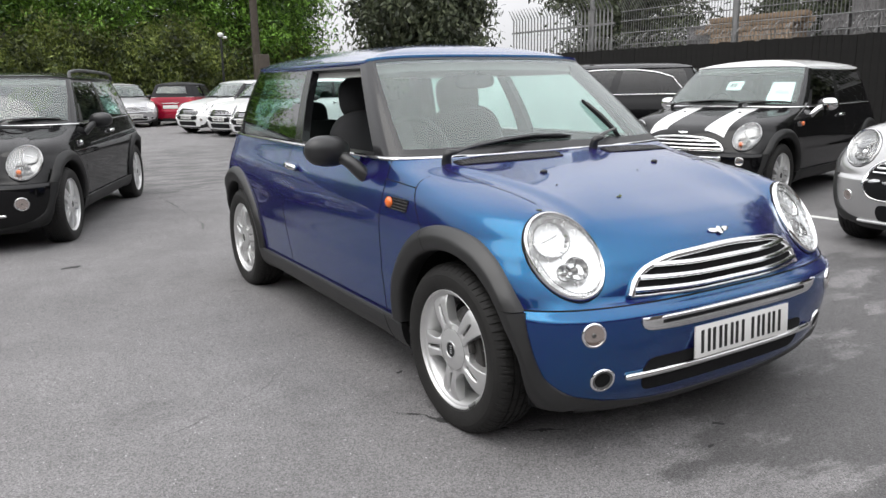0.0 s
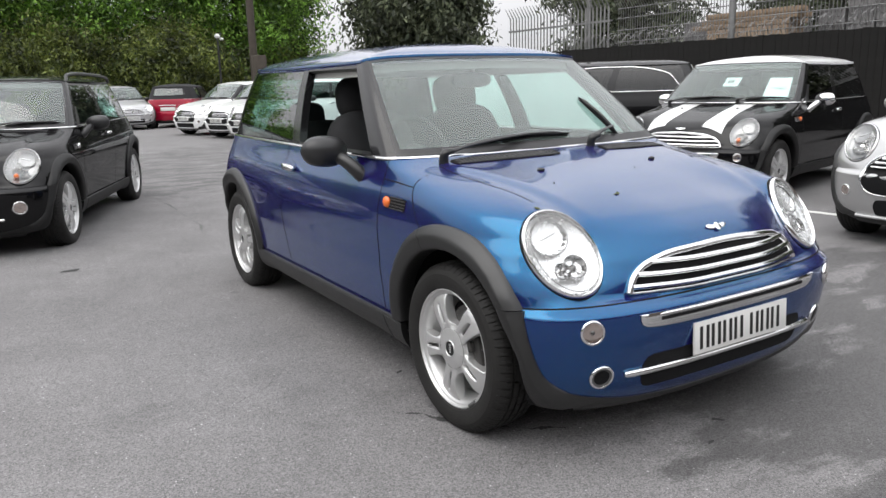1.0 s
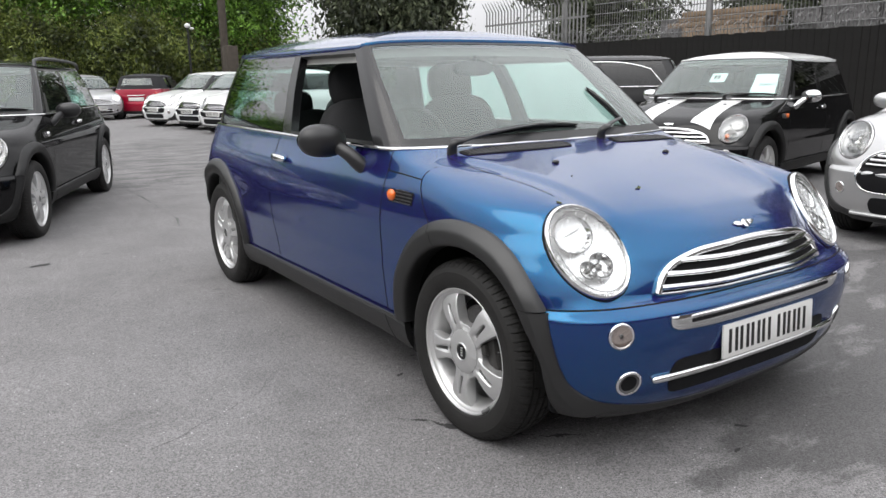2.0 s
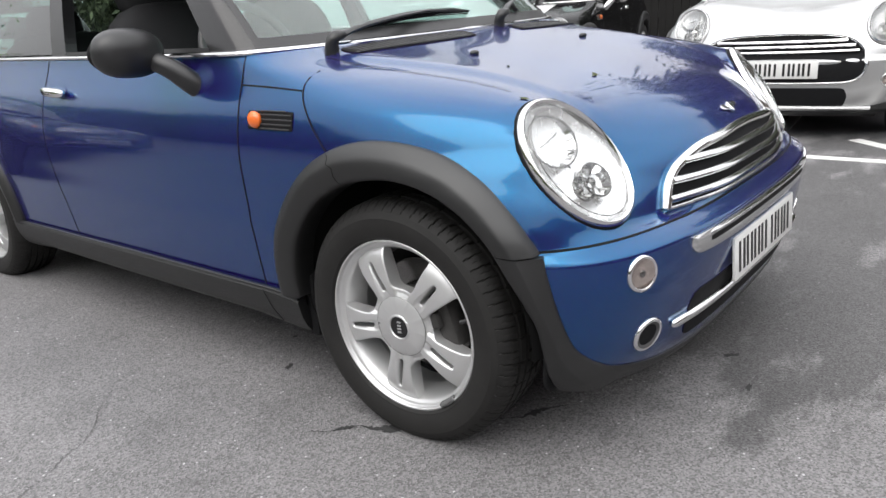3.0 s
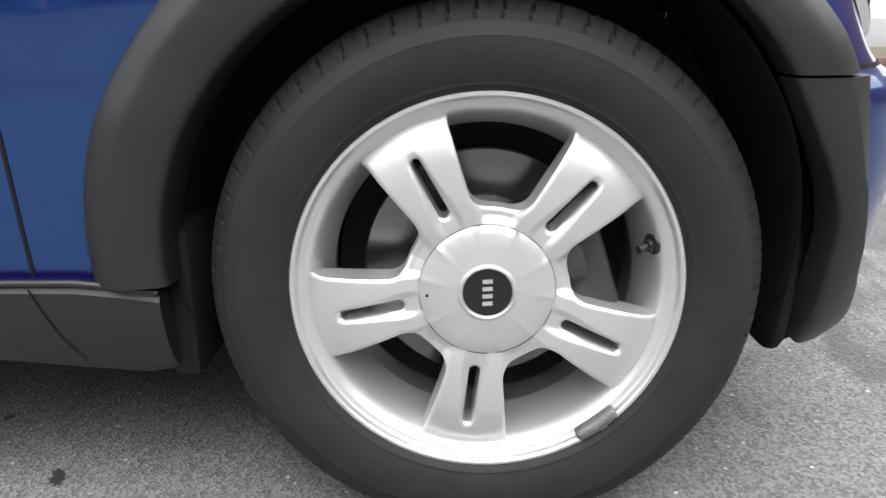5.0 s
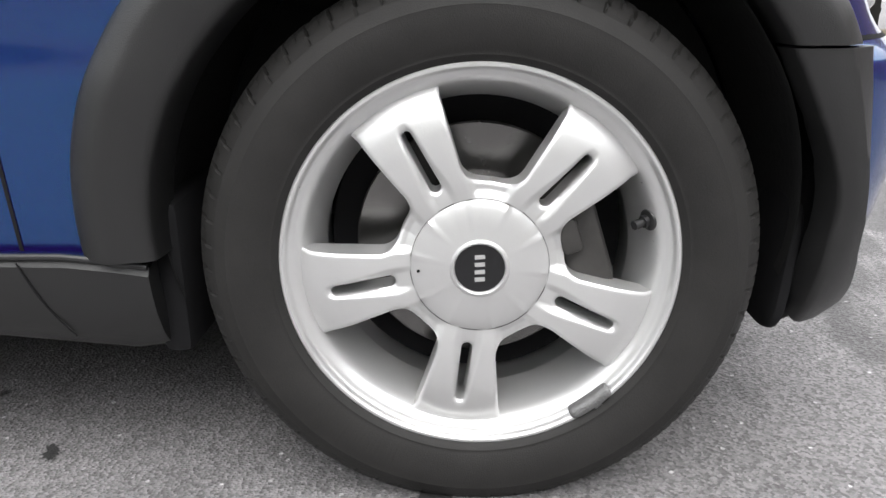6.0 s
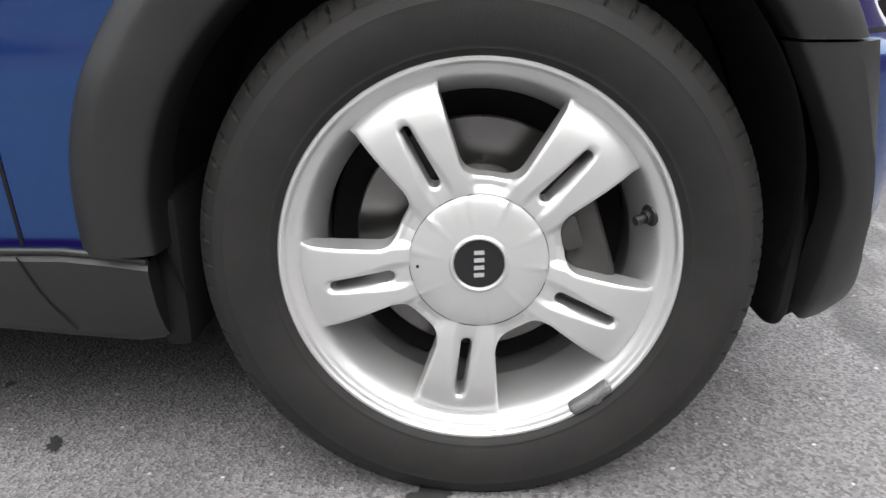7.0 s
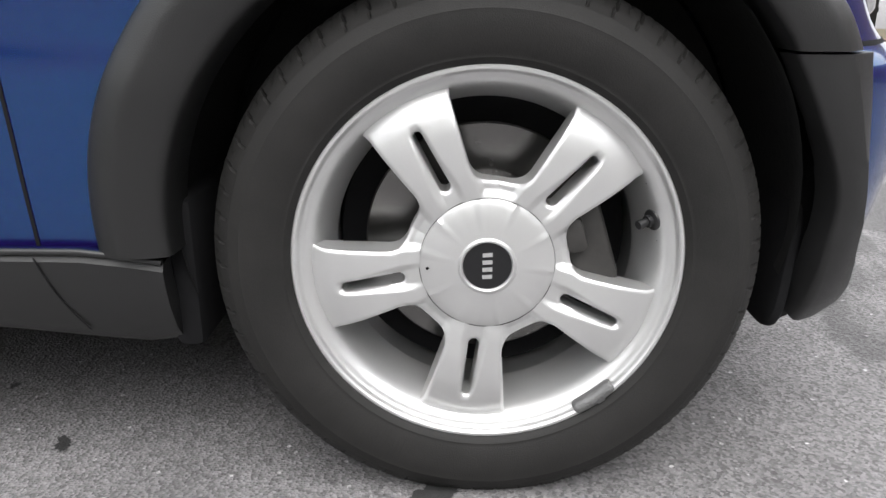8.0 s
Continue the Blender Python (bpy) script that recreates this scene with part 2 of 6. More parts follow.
ALLOY = alloy_material()
LEAD = plain("dull_grey_lead", (0.16, 0.16, 0.16), 0.5, metal=0.5, vary=0.35, scale=60, bump=0.6, bump_scale=300)
CHROME = plain("chrome", (0.82, 0.82, 0.82), 0.09, metal=1.0, vary=0.03)
STEEL = plain("brake_disc_steel", (0.17, 0.166, 0.162), 0.24, metal=0.9, vary=0.25, scale=30)
CAST = plain("cast_iron_caliper", (0.045, 0.043, 0.041), 0.6, metal=0.3, vary=0.4, scale=40, bump=0.5)
GLASS_CLEAR = glass("clear_car_glass", (0.78, 0.96, 0.91), 0.0, 0.09)
SCREEN = glass("misted_windscreen", (0.84, 0.98, 0.94), 0.0, 0.085, 0.085)
DEWY = glass("dewy_glass", (0.80, 0.98, 0.93), 0.0, 0.06, 0.62, 0.80, (0.66, 0.96, 0.88))
GLASS_DARK = glass("privacy_glass", (0.10, 0.11, 0.11), 0.0, 0.07)
GLASS_SMOKE = glass("dark_green_glass", (0.13, 0.23, 0.20), 0.0, 0.09)
GLASS_TINT = glass("green_tinted_glass", (0.36, 0.54, 0.49), 0.0, 0.09)
LENS = glass("clear_lens", (0.97, 0.98, 0.98), 0.0, 0.05)
MIRROR = plain("silvered_reflector", (0.9, 0.9, 0.9), 0.07, metal=1.0, vary=0.03)
ORANGE = plain("orange_lens", (0.80, 0.16, 0.025), 0.25, coat=0.6, vary=0.1)
WHITE_PLATE = plain("white_plate_film", (0.72, 0.72, 0.70), 0.35, vary=0.06)
INK = plain("black_plate_ink", (0.012, 0.012, 0.012), 0.4, vary=0.05)
FABRIC = plain("charcoal_seat_fabric", (0.018, 0.018, 0.020), 0.9, vary=0.2, bump=0.3, bump_scale=500)
CABIN = plain("dark_cabin_plastic", (0.07, 0.07, 0.072), 0.6, vary=0.15, bump=0.2, bump_scale=400)
RED_LENS = plain("red_lamp_lens", (0.45, 0.01, 0.012), 0.2, coat=0.6, vary=0.1)


# ---- mesh helpers ----
def pchip(xs, ys):
    """A smooth curve through a table that never overshoots."""
    x, y = np.asarray(xs, float), np.asarray(ys, float)
    h, d = np.diff(x), np.diff(y) / np.diff(x)
    s = np.zeros_like(y)
    for i in range(1, len(x) - 1):
        if d[i - 1] * d[i] > 0:
            a, c = 2 * h[i] + h[i - 1], h[i] + 2 * h[i - 1]
            s[i] = (a + c) / (a / d[i - 1] + c / d[i])
    s[0], s[-1] = d[0], d[-1]

    def f(q):
        q = np.clip(np.asarray(q, float), x[0], x[-1])
        i = np.clip(np.searchsorted(x, q) - 1, 0, len(x) - 2)
        t = (q - x[i]) / h[i]
        return ((1 + 2 * t) * (1 - t) ** 2 * y[i] + t * (1 - t) ** 2 * h[i] * s[i] + t * t * (3 - 2 * t) * y[i + 1] + t * t * (t - 1) * h[i] * s[i + 1])
    return f


def resample(p, n):
    p = np.asarray(p, float)
    s = np.r_[0, np.cumsum(np.linalg.norm(np.diff(p, axis=0), axis=1))]
    q = np.linspace(0, s[-1], n)
    return np.stack([np.interp(q, s, p[:, k]) for k in range(p.shape[1])], 1)


def smooth_line(p, n):
    """A rounded line through a few points."""
    p = np.asarray(p, float)
    s = np.r_[0, np.cumsum(np.linalg.norm(np.diff(p, axis=0), axis=1))]
    q = np.linspace(0, s[-1], n)
    return np.stack([pchip(s, p[:, k])(q) for k in range(p.shape[1])], 1)


def grid_faces(n, m, close_u=False, close_v=False, base=0, flip=False):
    out = []
    for i in range(n if close_u else n - 1):
        for j in range(m if close_v else m - 1):
            a, b = base + i * m + j, base + i * m + (j + 1) % m
            c, d = base + ((i + 1) % n) * m + (j + 1) % m, base + ((i + 1) % n) * m + j
            out.append((a, d, c, b) if flip else (a, b, c, d))
    return out


def grid(p, close_u=False, close_v=False, flip=False):
    p = np.asarray(p, float)
    return p.reshape(-1, 3), grid_faces(p.shape[0], p.shape[1], close_u, close_v, 0, flip)


def join(*pieces):
    vs, fs, k = [], [], 0
    for v, f in pieces:
        v = np.asarray(v, float).reshape(-1, 3)
        vs.append(v)
        fs += [tuple(i + k for i in q) for q in f]
        k += len(v)
    return np.concatenate(vs), fs


def moved(piece, m):
    v, f = piece
    a = np.array(m)
    return np.asarray(v) @ a[:3, :3].T + a[:3, 3], f


def mirrored(piece):
    v, f = piece
    return np.asarray(v) * (-1, 1, 1), [q[::-1] for q in f]


def lathe(profile, seg=64, axis="x"):
    """Turns (radius, offset) pairs round an axis."""
    a = np.linspace(0, 2 * np.pi, seg, endpoint=False)
    pr = np.asarray(profile, float)
    p = np.zeros((len(pr), seg, 3))
    along, c, s = {"x": (0, 1, 2), "y": (1, 2, 0), "z": (2, 0, 1)}[axis]
    p[..., along] = pr[:, 1:2]
    p[..., c] = pr[:, :1] * np.cos(a)
    p[..., s] = pr[:, :1] * np.sin(a)
    return grid(p, close_v=True)


def disc(n, r, axis_off=0.0):
    a = np.linspace(0, 2 * np.pi, n, endpoint=False)
    return np.stack([np.full(n, axis_off), r * np.cos(a), r * np.sin(a)], 1), [tuple(range(n))]


def tube(line, r, seg=8, flat=1.0, close=False, caps=True):
    """A round bar along a line; flat squeezes it up and down."""
    p = np.asarray(line, float)
    t = np.gradient(p, axis=0)
    if close:
        t = np.roll(p, -1, 0) - np.roll(p, 1, 0)
    t /= np.linalg.norm(t, axis=1)[:, None] + 1e-9
    up = np.array([0, 0, 1.0])
    s = np.cross(t, up)
    bad = np.linalg.norm(s, axis=1) < 0.05
    s[bad] = np.cross(t[bad], [1.0, 0, 0])
    s /= np.linalg.norm(s, axis=1)[:, None]
    u = np.cross(s, t)
    rr = np.broadcast_to(np.asarray(r, float), len(p))[:, None, None]
    a = np.linspace(0, 2 * np.pi, seg, endpoint=False)
    q = p[:, None] + rr * (np.cos(a)[None, :, None] * s[:, None] + flat * np.sin(a)[None, :, None] * u[:, None])
    v, f = grid(q, close_u=close, close_v=True)
    if caps and not close:
        f += [tuple(range(seg))[::-1], tuple(range(len(v) - seg, len(v)))]
    return v, f


def box(lo, hi, bevel=0.0):
    lo, hi = np.minimum(lo, hi), np.maximum(lo, hi)
    b = min(bevel, 0.45 * float(np.min(np.asarray(hi) - np.asarray(lo))))
    c, h = (np.asarray(lo, float) + hi) / 2, (np.asarray(hi, float) - lo) / 2
    if b <= 0:
        v = np.array([(x, y, z) for x in (-1, 1) for y in (-1, 1) for z in (-1, 1)]) * h + c
        return v, [(0, 1, 3, 2), (4, 6, 7, 5), (0, 4, 5, 1), (2, 3, 7, 6), (0, 2, 6, 4), (1, 5, 7, 3)]
    bm = bmesh.new()
    bmesh.ops.create_cube(bm, size=2.0)
    for q in bm.verts:
        q.co = Vector((q.co.x * h[0], q.co.y * h[1], q.co.z * h[2])) + Vector(c)
    bmesh.ops.bevel(bm, geom=bm.edges[:], offset=b, segments=2, affect="EDGES", profile=0.5)
    bm.verts.index_update()
    v = np.array([q.co[:] for q in bm.verts])
    f = [tuple(q.index for q in face.verts) for face in bm.faces]
    bm.free()
    return v, f


def blob(c, r, seg=20, rings=12, power=(1.0, 1.0)):
    """An egg with radii r; powers below one make it squarer."""
    a = np.linspace(-np.pi, np.pi, seg, endpoint=False)
    e = np.linspace(-np.pi / 2, np.pi / 2, rings)

    def w(x, k):
        return np.sign(x) * np.abs(x) ** k
    p = np.zeros((rings, seg, 3))
    p[..., 0] = r[0] * w(np.cos(e), power[0])[:, None] * w(np.cos(a), power[1])
    p[..., 1] = r[1] * w(np.cos(e), power[0])[:, None] * w(np.sin(a), power[1])
    p[..., 2] = r[2] * w(np.sin(e), power[0])[:, None]
    return grid(p + np.asarray(c), close_v=True)


def data_of(name, piece, mats, sharp=40, picks=None):
    v, f = piece
    me = bpy.data.meshes.new(name)
    me.from_pydata([tuple(q) for q in np.asarray(v).tolist()], [], f)
    for m in mats if isinstance(mats, (list, tuple)) else [mats]:
        me.materials.append(m)
    if picks is not None:
        me.polygons.foreach_set("material_index", picks)
    me.polygons.foreach_set("use_smooth", [True] * len(me.polygons))
    me.set_sharp_from_angle(angle=radians(sharp))
    me.update()
    return me


def part(name, piece, mats, parent=None, label="", sharp=40, at=None, picks=None):
    """One mesh object, under a thing or a part, from a piece or from mesh data made before."""
    me = piece if isinstance(piece, bpy.types.Mesh) else data_of(name, piece, mats, sharp, picks)
    ob = new(name, me)
    ob.parent = parent
    if at is not None:
        ob.matrix_basis = at
    return tagged(ob, label)


def thing(name, m=None, label="", category="", group="", kind=""):
    ob = new(name)
    ob.empty_display_size = 0.1
    if m is not None:
        ob.matrix_basis = m
    return tagged(ob, label, category, group, kind)


# ---- wheels ----
def tyre_piece(grooves=66, per=12, coarse=False):
    half = [(0.203, -0.012), (0.207, -0.002), (0.212, 0.004), (0.217, 0.0075), (0.219, 0.0075), (0.221, 0.0085), (0.232, 0.012), (0.246, 0.0145), (0.258, 0.0148), (0.2625, 0.0142), (0.2640, 0.01435), (0.2655, 0.0134),
            (0.272, 0.011), (0.2765, 0.0083), (0.2785, 0.0073), (0.2792, 0.0063), (0.282, 0.0042), (0.287, -0.0005), (0.290, -0.004), (0.293, -0.0075), (0.2955, -0.011), (0.2975, -0.015), (0.2993, -0.0195), (0.3005, -0.024), (0.302, -0.034), (0.3023, -0.0395), (0.2955, -0.0405),
            (0.2955, -0.0475), (0.3028, -0.0485), (0.304, -0.066), (0.2965, -0.067), (0.2965, -0.075), (0.304, -0.076), (0.3043, -0.085)]
    if coarse:
        half = half[::3] + [half[-1]]
    prof = np.array(half + [(r, -0.17 - o) for r, o in half[-2::-1]])
    seg = grooves * per
    a = np.arange(seg) * 2 * np.pi / seg
    r = np.repeat(prof[:, :1], seg, 1)
    o = np.repeat(prof[:, 1:], seg, 1)
    if not coarse:
        skew = np.where(o > -0.085, 1.0, -1.0) * (o + 0.02) * 5.0
        ph = (a[None] * grooves / (2 * np.pi) + skew) % 1.0
        cut = (ph < 0.085) & (((o > -0.041) & (r > 0.2805)) | ((o < -0.129) & (r > 0.2805)))
        r = r - 0.0056 * cut * np.clip((r - 0.278) / 0.008, 0.3, 1)
        sipe = (np.abs(ph - 0.55) < 0.042) & (o > -0.041) & (r > 0.290)
        r = r - 0.0018 * sipe
        ph2 = (a[None] * grooves / (4 * np.pi) + skew * 0.6) % 1.0
        r = r - 0.005 * ((ph2 < 0.09) & (r > 0.30))
        # faint raised bars where the sidewall carries its markings
        for start, span, rad in ((0.4, 0.75, 0.241), (2.2, 0.5, 0.240), (3.6, 0.9, 0.242), (5.1, 0.6, 0.240)):
            hit = (a[None] > start) & (a[None] < start + span) & (np.abs(r - rad) < 0.008) & (o > 0.008) & ((a[None] * 46 % 1.0) < 0.62)
            o = o + 0.00022 * hit
    r = 0.2105 + (r - 0.203) * 0.1020 / 0.1013
    y, z = r * np.cos(a), r * np.sin(a)
    z = np.maximum(z, -0.2955)
    return grid(np.stack([-o, y, z], -1), close_v=True)


def spoke_piece():
    """One broad spoke along +y with a rounded slot through it."""
    n = 48
    a = np.linspace(0, 2 * np.pi, n, endpoint=False)
    cx, hl, hw = 0.1235, 0.0345, 0.0066
    slot = np.stack([cx + np.sign(np.cos(a)) * (hl - hw) * np.minimum(1, np.abs(np.cos(a)) * 1.6) + hw * np.cos(a), hw * np.sin(a)], 1)
    slot[:, 1] *= 1 - 0.25 * (slot[:, 0] - cx) / hl
    d = np.stack([np.cos(a), np.sin(a)], 1)
    edge = []
    for i in range(n):
        t = 0.5
        lo, hi = 0.0, 0.2
        for _ in range(40):
            t = (lo + hi) / 2
            u, v = cx + d[i, 0] * t, d[i, 1] * t
            rad = math.hypot(u, v)
            wide = 0.0355 + (u - 0.07) / 0.118 * 0.0150
            if 0.064 < u and rad < 0.1945 and abs(v) < wide + 0.45 * max(0.0, rad - 0.178):
                lo = t
            else:
                hi = t
        edge.append((cx + d[i, 0] * lo, d[i, 1] * lo))
    edge = np.array(edge)
    # even the outline out and round its corners
    loop = resample(np.r_[edge, edge[:1]], 193)[:-1]
    for _ in range(2):
        loop = (np.roll(loop, 1, 0) + 2 * loop + np.roll(loop, -1, 0)) / 4
    ang = np.arctan2(loop[:, 1], loop[:, 0] - cx) % (2 * np.pi)
    edge = loop[[int(np.argmin(np.abs((ang - q + np.pi) % (2 * np.pi) - np.pi))) for q in a]]

    def height(u, v):
        o = np.interp(u, (0.06, 0.072, 0.10, 0.14, 0.183, 0.1965), (-0.005, -0.0036, 0.0005, 0.0010, -0.0065, -0.0125))
        o = o - 1.3 * v * v
        reach = np.clip((u - 0.070) / 0.05, 0.12, 1)
        far_end = np.clip((0.172 - u) / 0.02, 0, 1)
        groove = np.clip(1 - np.abs(v) / (0.004 + 0.0125 * reach), 0, 1)
        return o - 0.0052 * groove * far_end * np.clip((u - 0.066) / 0.012, 0, 1)
    rings = []
    inner = np.stack([cx + (slot[:, 0] - cx) * 0.97, slot[:, 1] * 0.86], 1)
    rings.append(np.c_[inner, height(inner[:, 0], inner[:, 1]) - 0.028])
    rings.append(np.c_[inner, height(inner[:, 0], inner[:, 1]) - 0.003])
    rings.append(np.c_[slot, height(slot[:, 0], slot[:, 1]) - 0.0006])
    for t in (0.06, 0.15, 0.3, 0.45, 0.6, 0.75, 0.88, 0.95):
        q = slot + (edge - slot) * t
        rings.append(np.c_[q, height(q[:, 0], q[:, 1])])
    for grow, drop in ((0.985, 0.0004), (1.0, 0.0018), (1.012, 0.006), (1.016, 0.02), (0.99, 0.045)):
        q = np.array([cx, 0]) + (edge - [cx, 0]) * grow
        rings.append(np.c_[q, height(q[:, 0], q[:, 1]) - drop])
    p = np.array(rings)
    return grid(np.stack([-p[..., 2], p[..., 0], p[..., 1]], -1), close_v=True)


def smooth_max(a, b, k):
    h = np.clip(k - np.abs(a - b), 0, None) / k
    return np.maximum(a, b) + h * h * k * 0.25


def face_field(y, z):
    """Height of the wheel's face and its distance from the nearest opening, for the sector round +y."""
    r, a = np.hypot(y, z), np.arctan2(z, y)

    def along(turn):
        c, s_ = np.cos(turn), np.sin(turn)
        return y * c + z * s_, np.abs(-y * s_ + z * c)

    def half(u, rad):
        return 0.0262 + 0.206 * (u - 0.0735) + 0.25 * np.clip(rad - 0.180, 0, None)
    u, v = along(0.0)
    inside = (half(u, r) - v) * 0.979
    side_u, side_v = along(2 * np.pi / 5)
    other_u, other_v = along(-2 * np.pi / 5)
    near = np.maximum((half(side_u, r) - side_v) * 0.979, (half(other_u, r) - other_v) * 0.979)
    metal = smooth_max(smooth_max(inside, near, 0.016), 0.0898 - r, 0.020)
    cx, hl, hw = 0.1262, 0.0352, 0.0057
    du = np.abs(u - cx) - (hl - hw)
    slot = np.hypot(np.clip(du, 0, None), v) - hw * (1 - 0.12 * (u - cx) / hl)
    dist = np.minimum(metal, slot)
    o = pchip((0.06, 0.072, 0.085, 0.10, 0.12, 0.14, 0.16, 0.177, 0.188, 0.1975), (-0.0045, -0.0034, -0.0012, 0.0004, 0.0014, 0.0010, -0.0016, -0.0064, -0.0125, -0.022))(u + (r - u) * np.clip((r - 0.15) / 0.03, 0, 1))
    o = o - 1.1 * v * v
    # trough that runs from the slot to the hub
    wide = pchip((0.070, 0.088, 0.125, 0.160, 0.166), (0.0150, 0.0162, 0.0122, 0.0080, 0.0062))(u)
    deep = pchip((0.068, 0.076, 0.092, 0.13, 0.158, 0.168), (0.0004, 0.0018, 0.0046, 0.0042, 0.0026, 0.0))(u)
    t = np.clip(1 - v / wide, 0, 1)
    t = np.clip(t * 1.7, 0, 1)
    o = o - deep * t * t * (3 - 2 * t)
    # the hub's web lies lower than the spokes
    w = np.clip(-inside / 0.010, 0, 1)
    o = o - 0.0058 * w * w * (3 - 2 * w) * np.clip((r - 0.070) / 0.012, 0.25, 1)
    e = np.clip(1 - dist / 0.0042, 0, 1)
    return o - 0.0022 * e * e, dist


def spoke_sector(nr=84, na=132):
    """A fifth of the wheel's face: a slotted spoke along +y with half of the web on either side."""
    rr = np.linspace(0.0712, 0.1972, nr)
    aa = np.linspace(-np.pi / 5, np.pi / 5, na)
    r, a = np.meshgrid(rr, aa, indexing="ij")
    y, z = r * np.cos(a), r * np.sin(a)
    # pull the vertices beside an opening onto its edge
    step = 0.0004
    for _ in range(3):
        d = face_field(y, z)[1]
        gy = (face_field(y + step, z)[1] - face_field(y - step, z)[1]) / (2 * step)
        gz = (face_field(y, z + step)[1] - face_field(y, z - step)[1]) / (2 * step)
        g2 = gy * gy + gz * gz + 1e-6
        if _ == 0:
            snap = (np.abs(d) < 0.0011) & (np.abs(a) < np.pi / 5 - 1e-4)
        y = np.where(snap, y - d * gy / g2, y)
        z = np.where(snap, z - d * gz / g2, z)
    o, d = face_field(y, z)
    idx = np.arange(nr * na).reshape(nr, na)
    d[snap] = 0.0
    keep = []
    for i in range(nr - 1):
        for j in range(na - 1):
            q = (idx[i, j], idx[i, j + 1], idx[i + 1, j + 1], idx[i + 1, j])
            dd = [d[i, j], d[i, j + 1], d[i + 1, j + 1], d[i + 1, j]]
            if min(dd) >= -1e-9 and max(dd) > 0:
                keep.append(q)
    pts = np.stack([-o, y, z], -1).reshape(-1, 3)
    # walls down from every open edge
    count = {}
    for q in keep:
        for k in range(4):
            e = (q[k], q[(k + 1) % 4])
            count[tuple(sorted(e))] = count.get(tuple(sorted(e)), 0) + 1
    border = set()
    outer = set(idx[0]) | set(idx[-1]) | set(idx[:, 0]) | set(idx[:, -1])
    edges = []
    for q in keep:
        for k in range(4):
            e = (q[k], q[(k + 1) % 4])
            if count[tuple(sorted(e))] == 1 and not (e[0] in outer and e[1] in outer):
                edges.append(e)
                border |= set(e)
    order = {v: len(pts) + i for i, v in enumerate(sorted(border))}
    low = pts[sorted(border)] + np.array([0.004, 0, 0])
    deep = pts[sorted(border)] * np.array([0, 1, 1]) + np.array([0.040, 0, 0])
    n_low = len(low)
    faces = list(keep)
    for p, q in edges:
        faces.append((q, p, order[p], order[q]))
        faces.append((order[q], order[p], order[p] + n_low, order[q] + n_low))
    v = np.concatenate([pts, low, deep])
    used = sorted({i for f in faces for i in f})
    new_id = {int(o_): k for k, o_ in enumerate(used)}
    return v[used], [tuple(new_id[int(i)] for i in f) for f in faces]


def rim_piece(seg=96):
    prof = [(0.2045, -0.02), (0.2095, -0.010), (0.2112, -0.003), (0.2108, 0.001), (0.2088, 0.0028), (0.2060, 0.0028), (0.2044, 0.0014), (0.2036, -0.0020), (0.2026, -0.0058), (0.2010, -0.0074), (0.1985, -0.0080), (0.1955, -0.0098),
            (0.1915, -0.0138), (0.1882, -0.0190), (0.1850, -0.0265), (0.1800, -0.042), (0.1755, -0.057), (0.1712, -0.072), (0.1705, -0.0755), (0.1720, -0.078), (0.1790, -0.080), (0.1790, -0.165)]
    return lathe([(r, -o) for r, o in prof], seg)


def cap_piece():
    prof = [(0.0, 0.0028), (0.026, 0.0028), (0.0266, 0.0046), (0.0296, 0.0052), (0.0308, 0.0040), (0.036, 0.0034), (0.045, 0.0024), (0.055, 0.0010), (0.063, -0.0006), (0.069, -0.0022), (0.0722, -0.0036), (0.0728, -0.0062), (0.0728, -0.02)]
    v, f = lathe([(r, -o) for r, o in prof], 120)
    r, a = np.hypot(v[:, 1], v[:, 2]), np.arctan2(v[:, 2], v[:, 1]) - radians(61.6)
    off = (a * 5 / (2 * np.pi) + 0.5) % 1.0 - 0.5
    lift = np.clip((r - 0.040) / 0.03, 0, 1) * (r < 0.0724)
    v[:, 0] -= lift * (0.0020 * np.exp(-((np.abs(off) - 0.285) / 0.03) ** 2) - 0.0004 * np.exp(-(off / 0.05) ** 2))
    return v, f


def hub_piece():
    prof = [(0.0736, -0.02), (0.0736, -0.0060), (0.0745, -0.0050), (0.079, -0.0068), (0.083, -0.014), (0.086, -0.026), (0.086, -0.05), (0.03, -0.06)]
    return lathe([(r, -o) for r, o in prof], 72)


def weight_piece():
    """A clip-on balance weight: a rounded bar bent along the rim."""
    section = ((0.1958, -0.0075), (0.1962, -0.0015), (0.1980, 0.0030), (0.2015, 0.0050), (0.2060, 0.0058), (0.2084, 0.0050), (0.2094, 0.0030), (0.2096, 0.0005))
    rows = []
    for t in np.linspace(-1, 1, 25):
        end = math.sqrt(max(0.0, 1 - abs(t) ** 7))
        a = 0.130 * t
        rows.append([(-(o if o < 0 else o * (0.35 + 0.65 * end)), (0.2028 + (r - 0.2028) * (0.55 + 0.45 * end)) * math.cos(a), (0.2028 + (r - 0.2028) * (0.55 + 0.45 * end)) * math.sin(a)) for r, o in section])
    return grid(np.array(rows))


def clip_piece():
    a = np.linspace(-0.022, 0.022, 5)
    section = ((0.2060, 0.0066), (0.2090, 0.0062), (0.2112, 0.0040), (0.2122, -0.0005))
    return grid(np.array([[(-o, r * math.cos(q), r * math.sin(q)) for q in a] for r, o in section]))


def bigger(piece, k=1.035):
    return piece[0] * np.array([1.0, k, k]), piece[1]


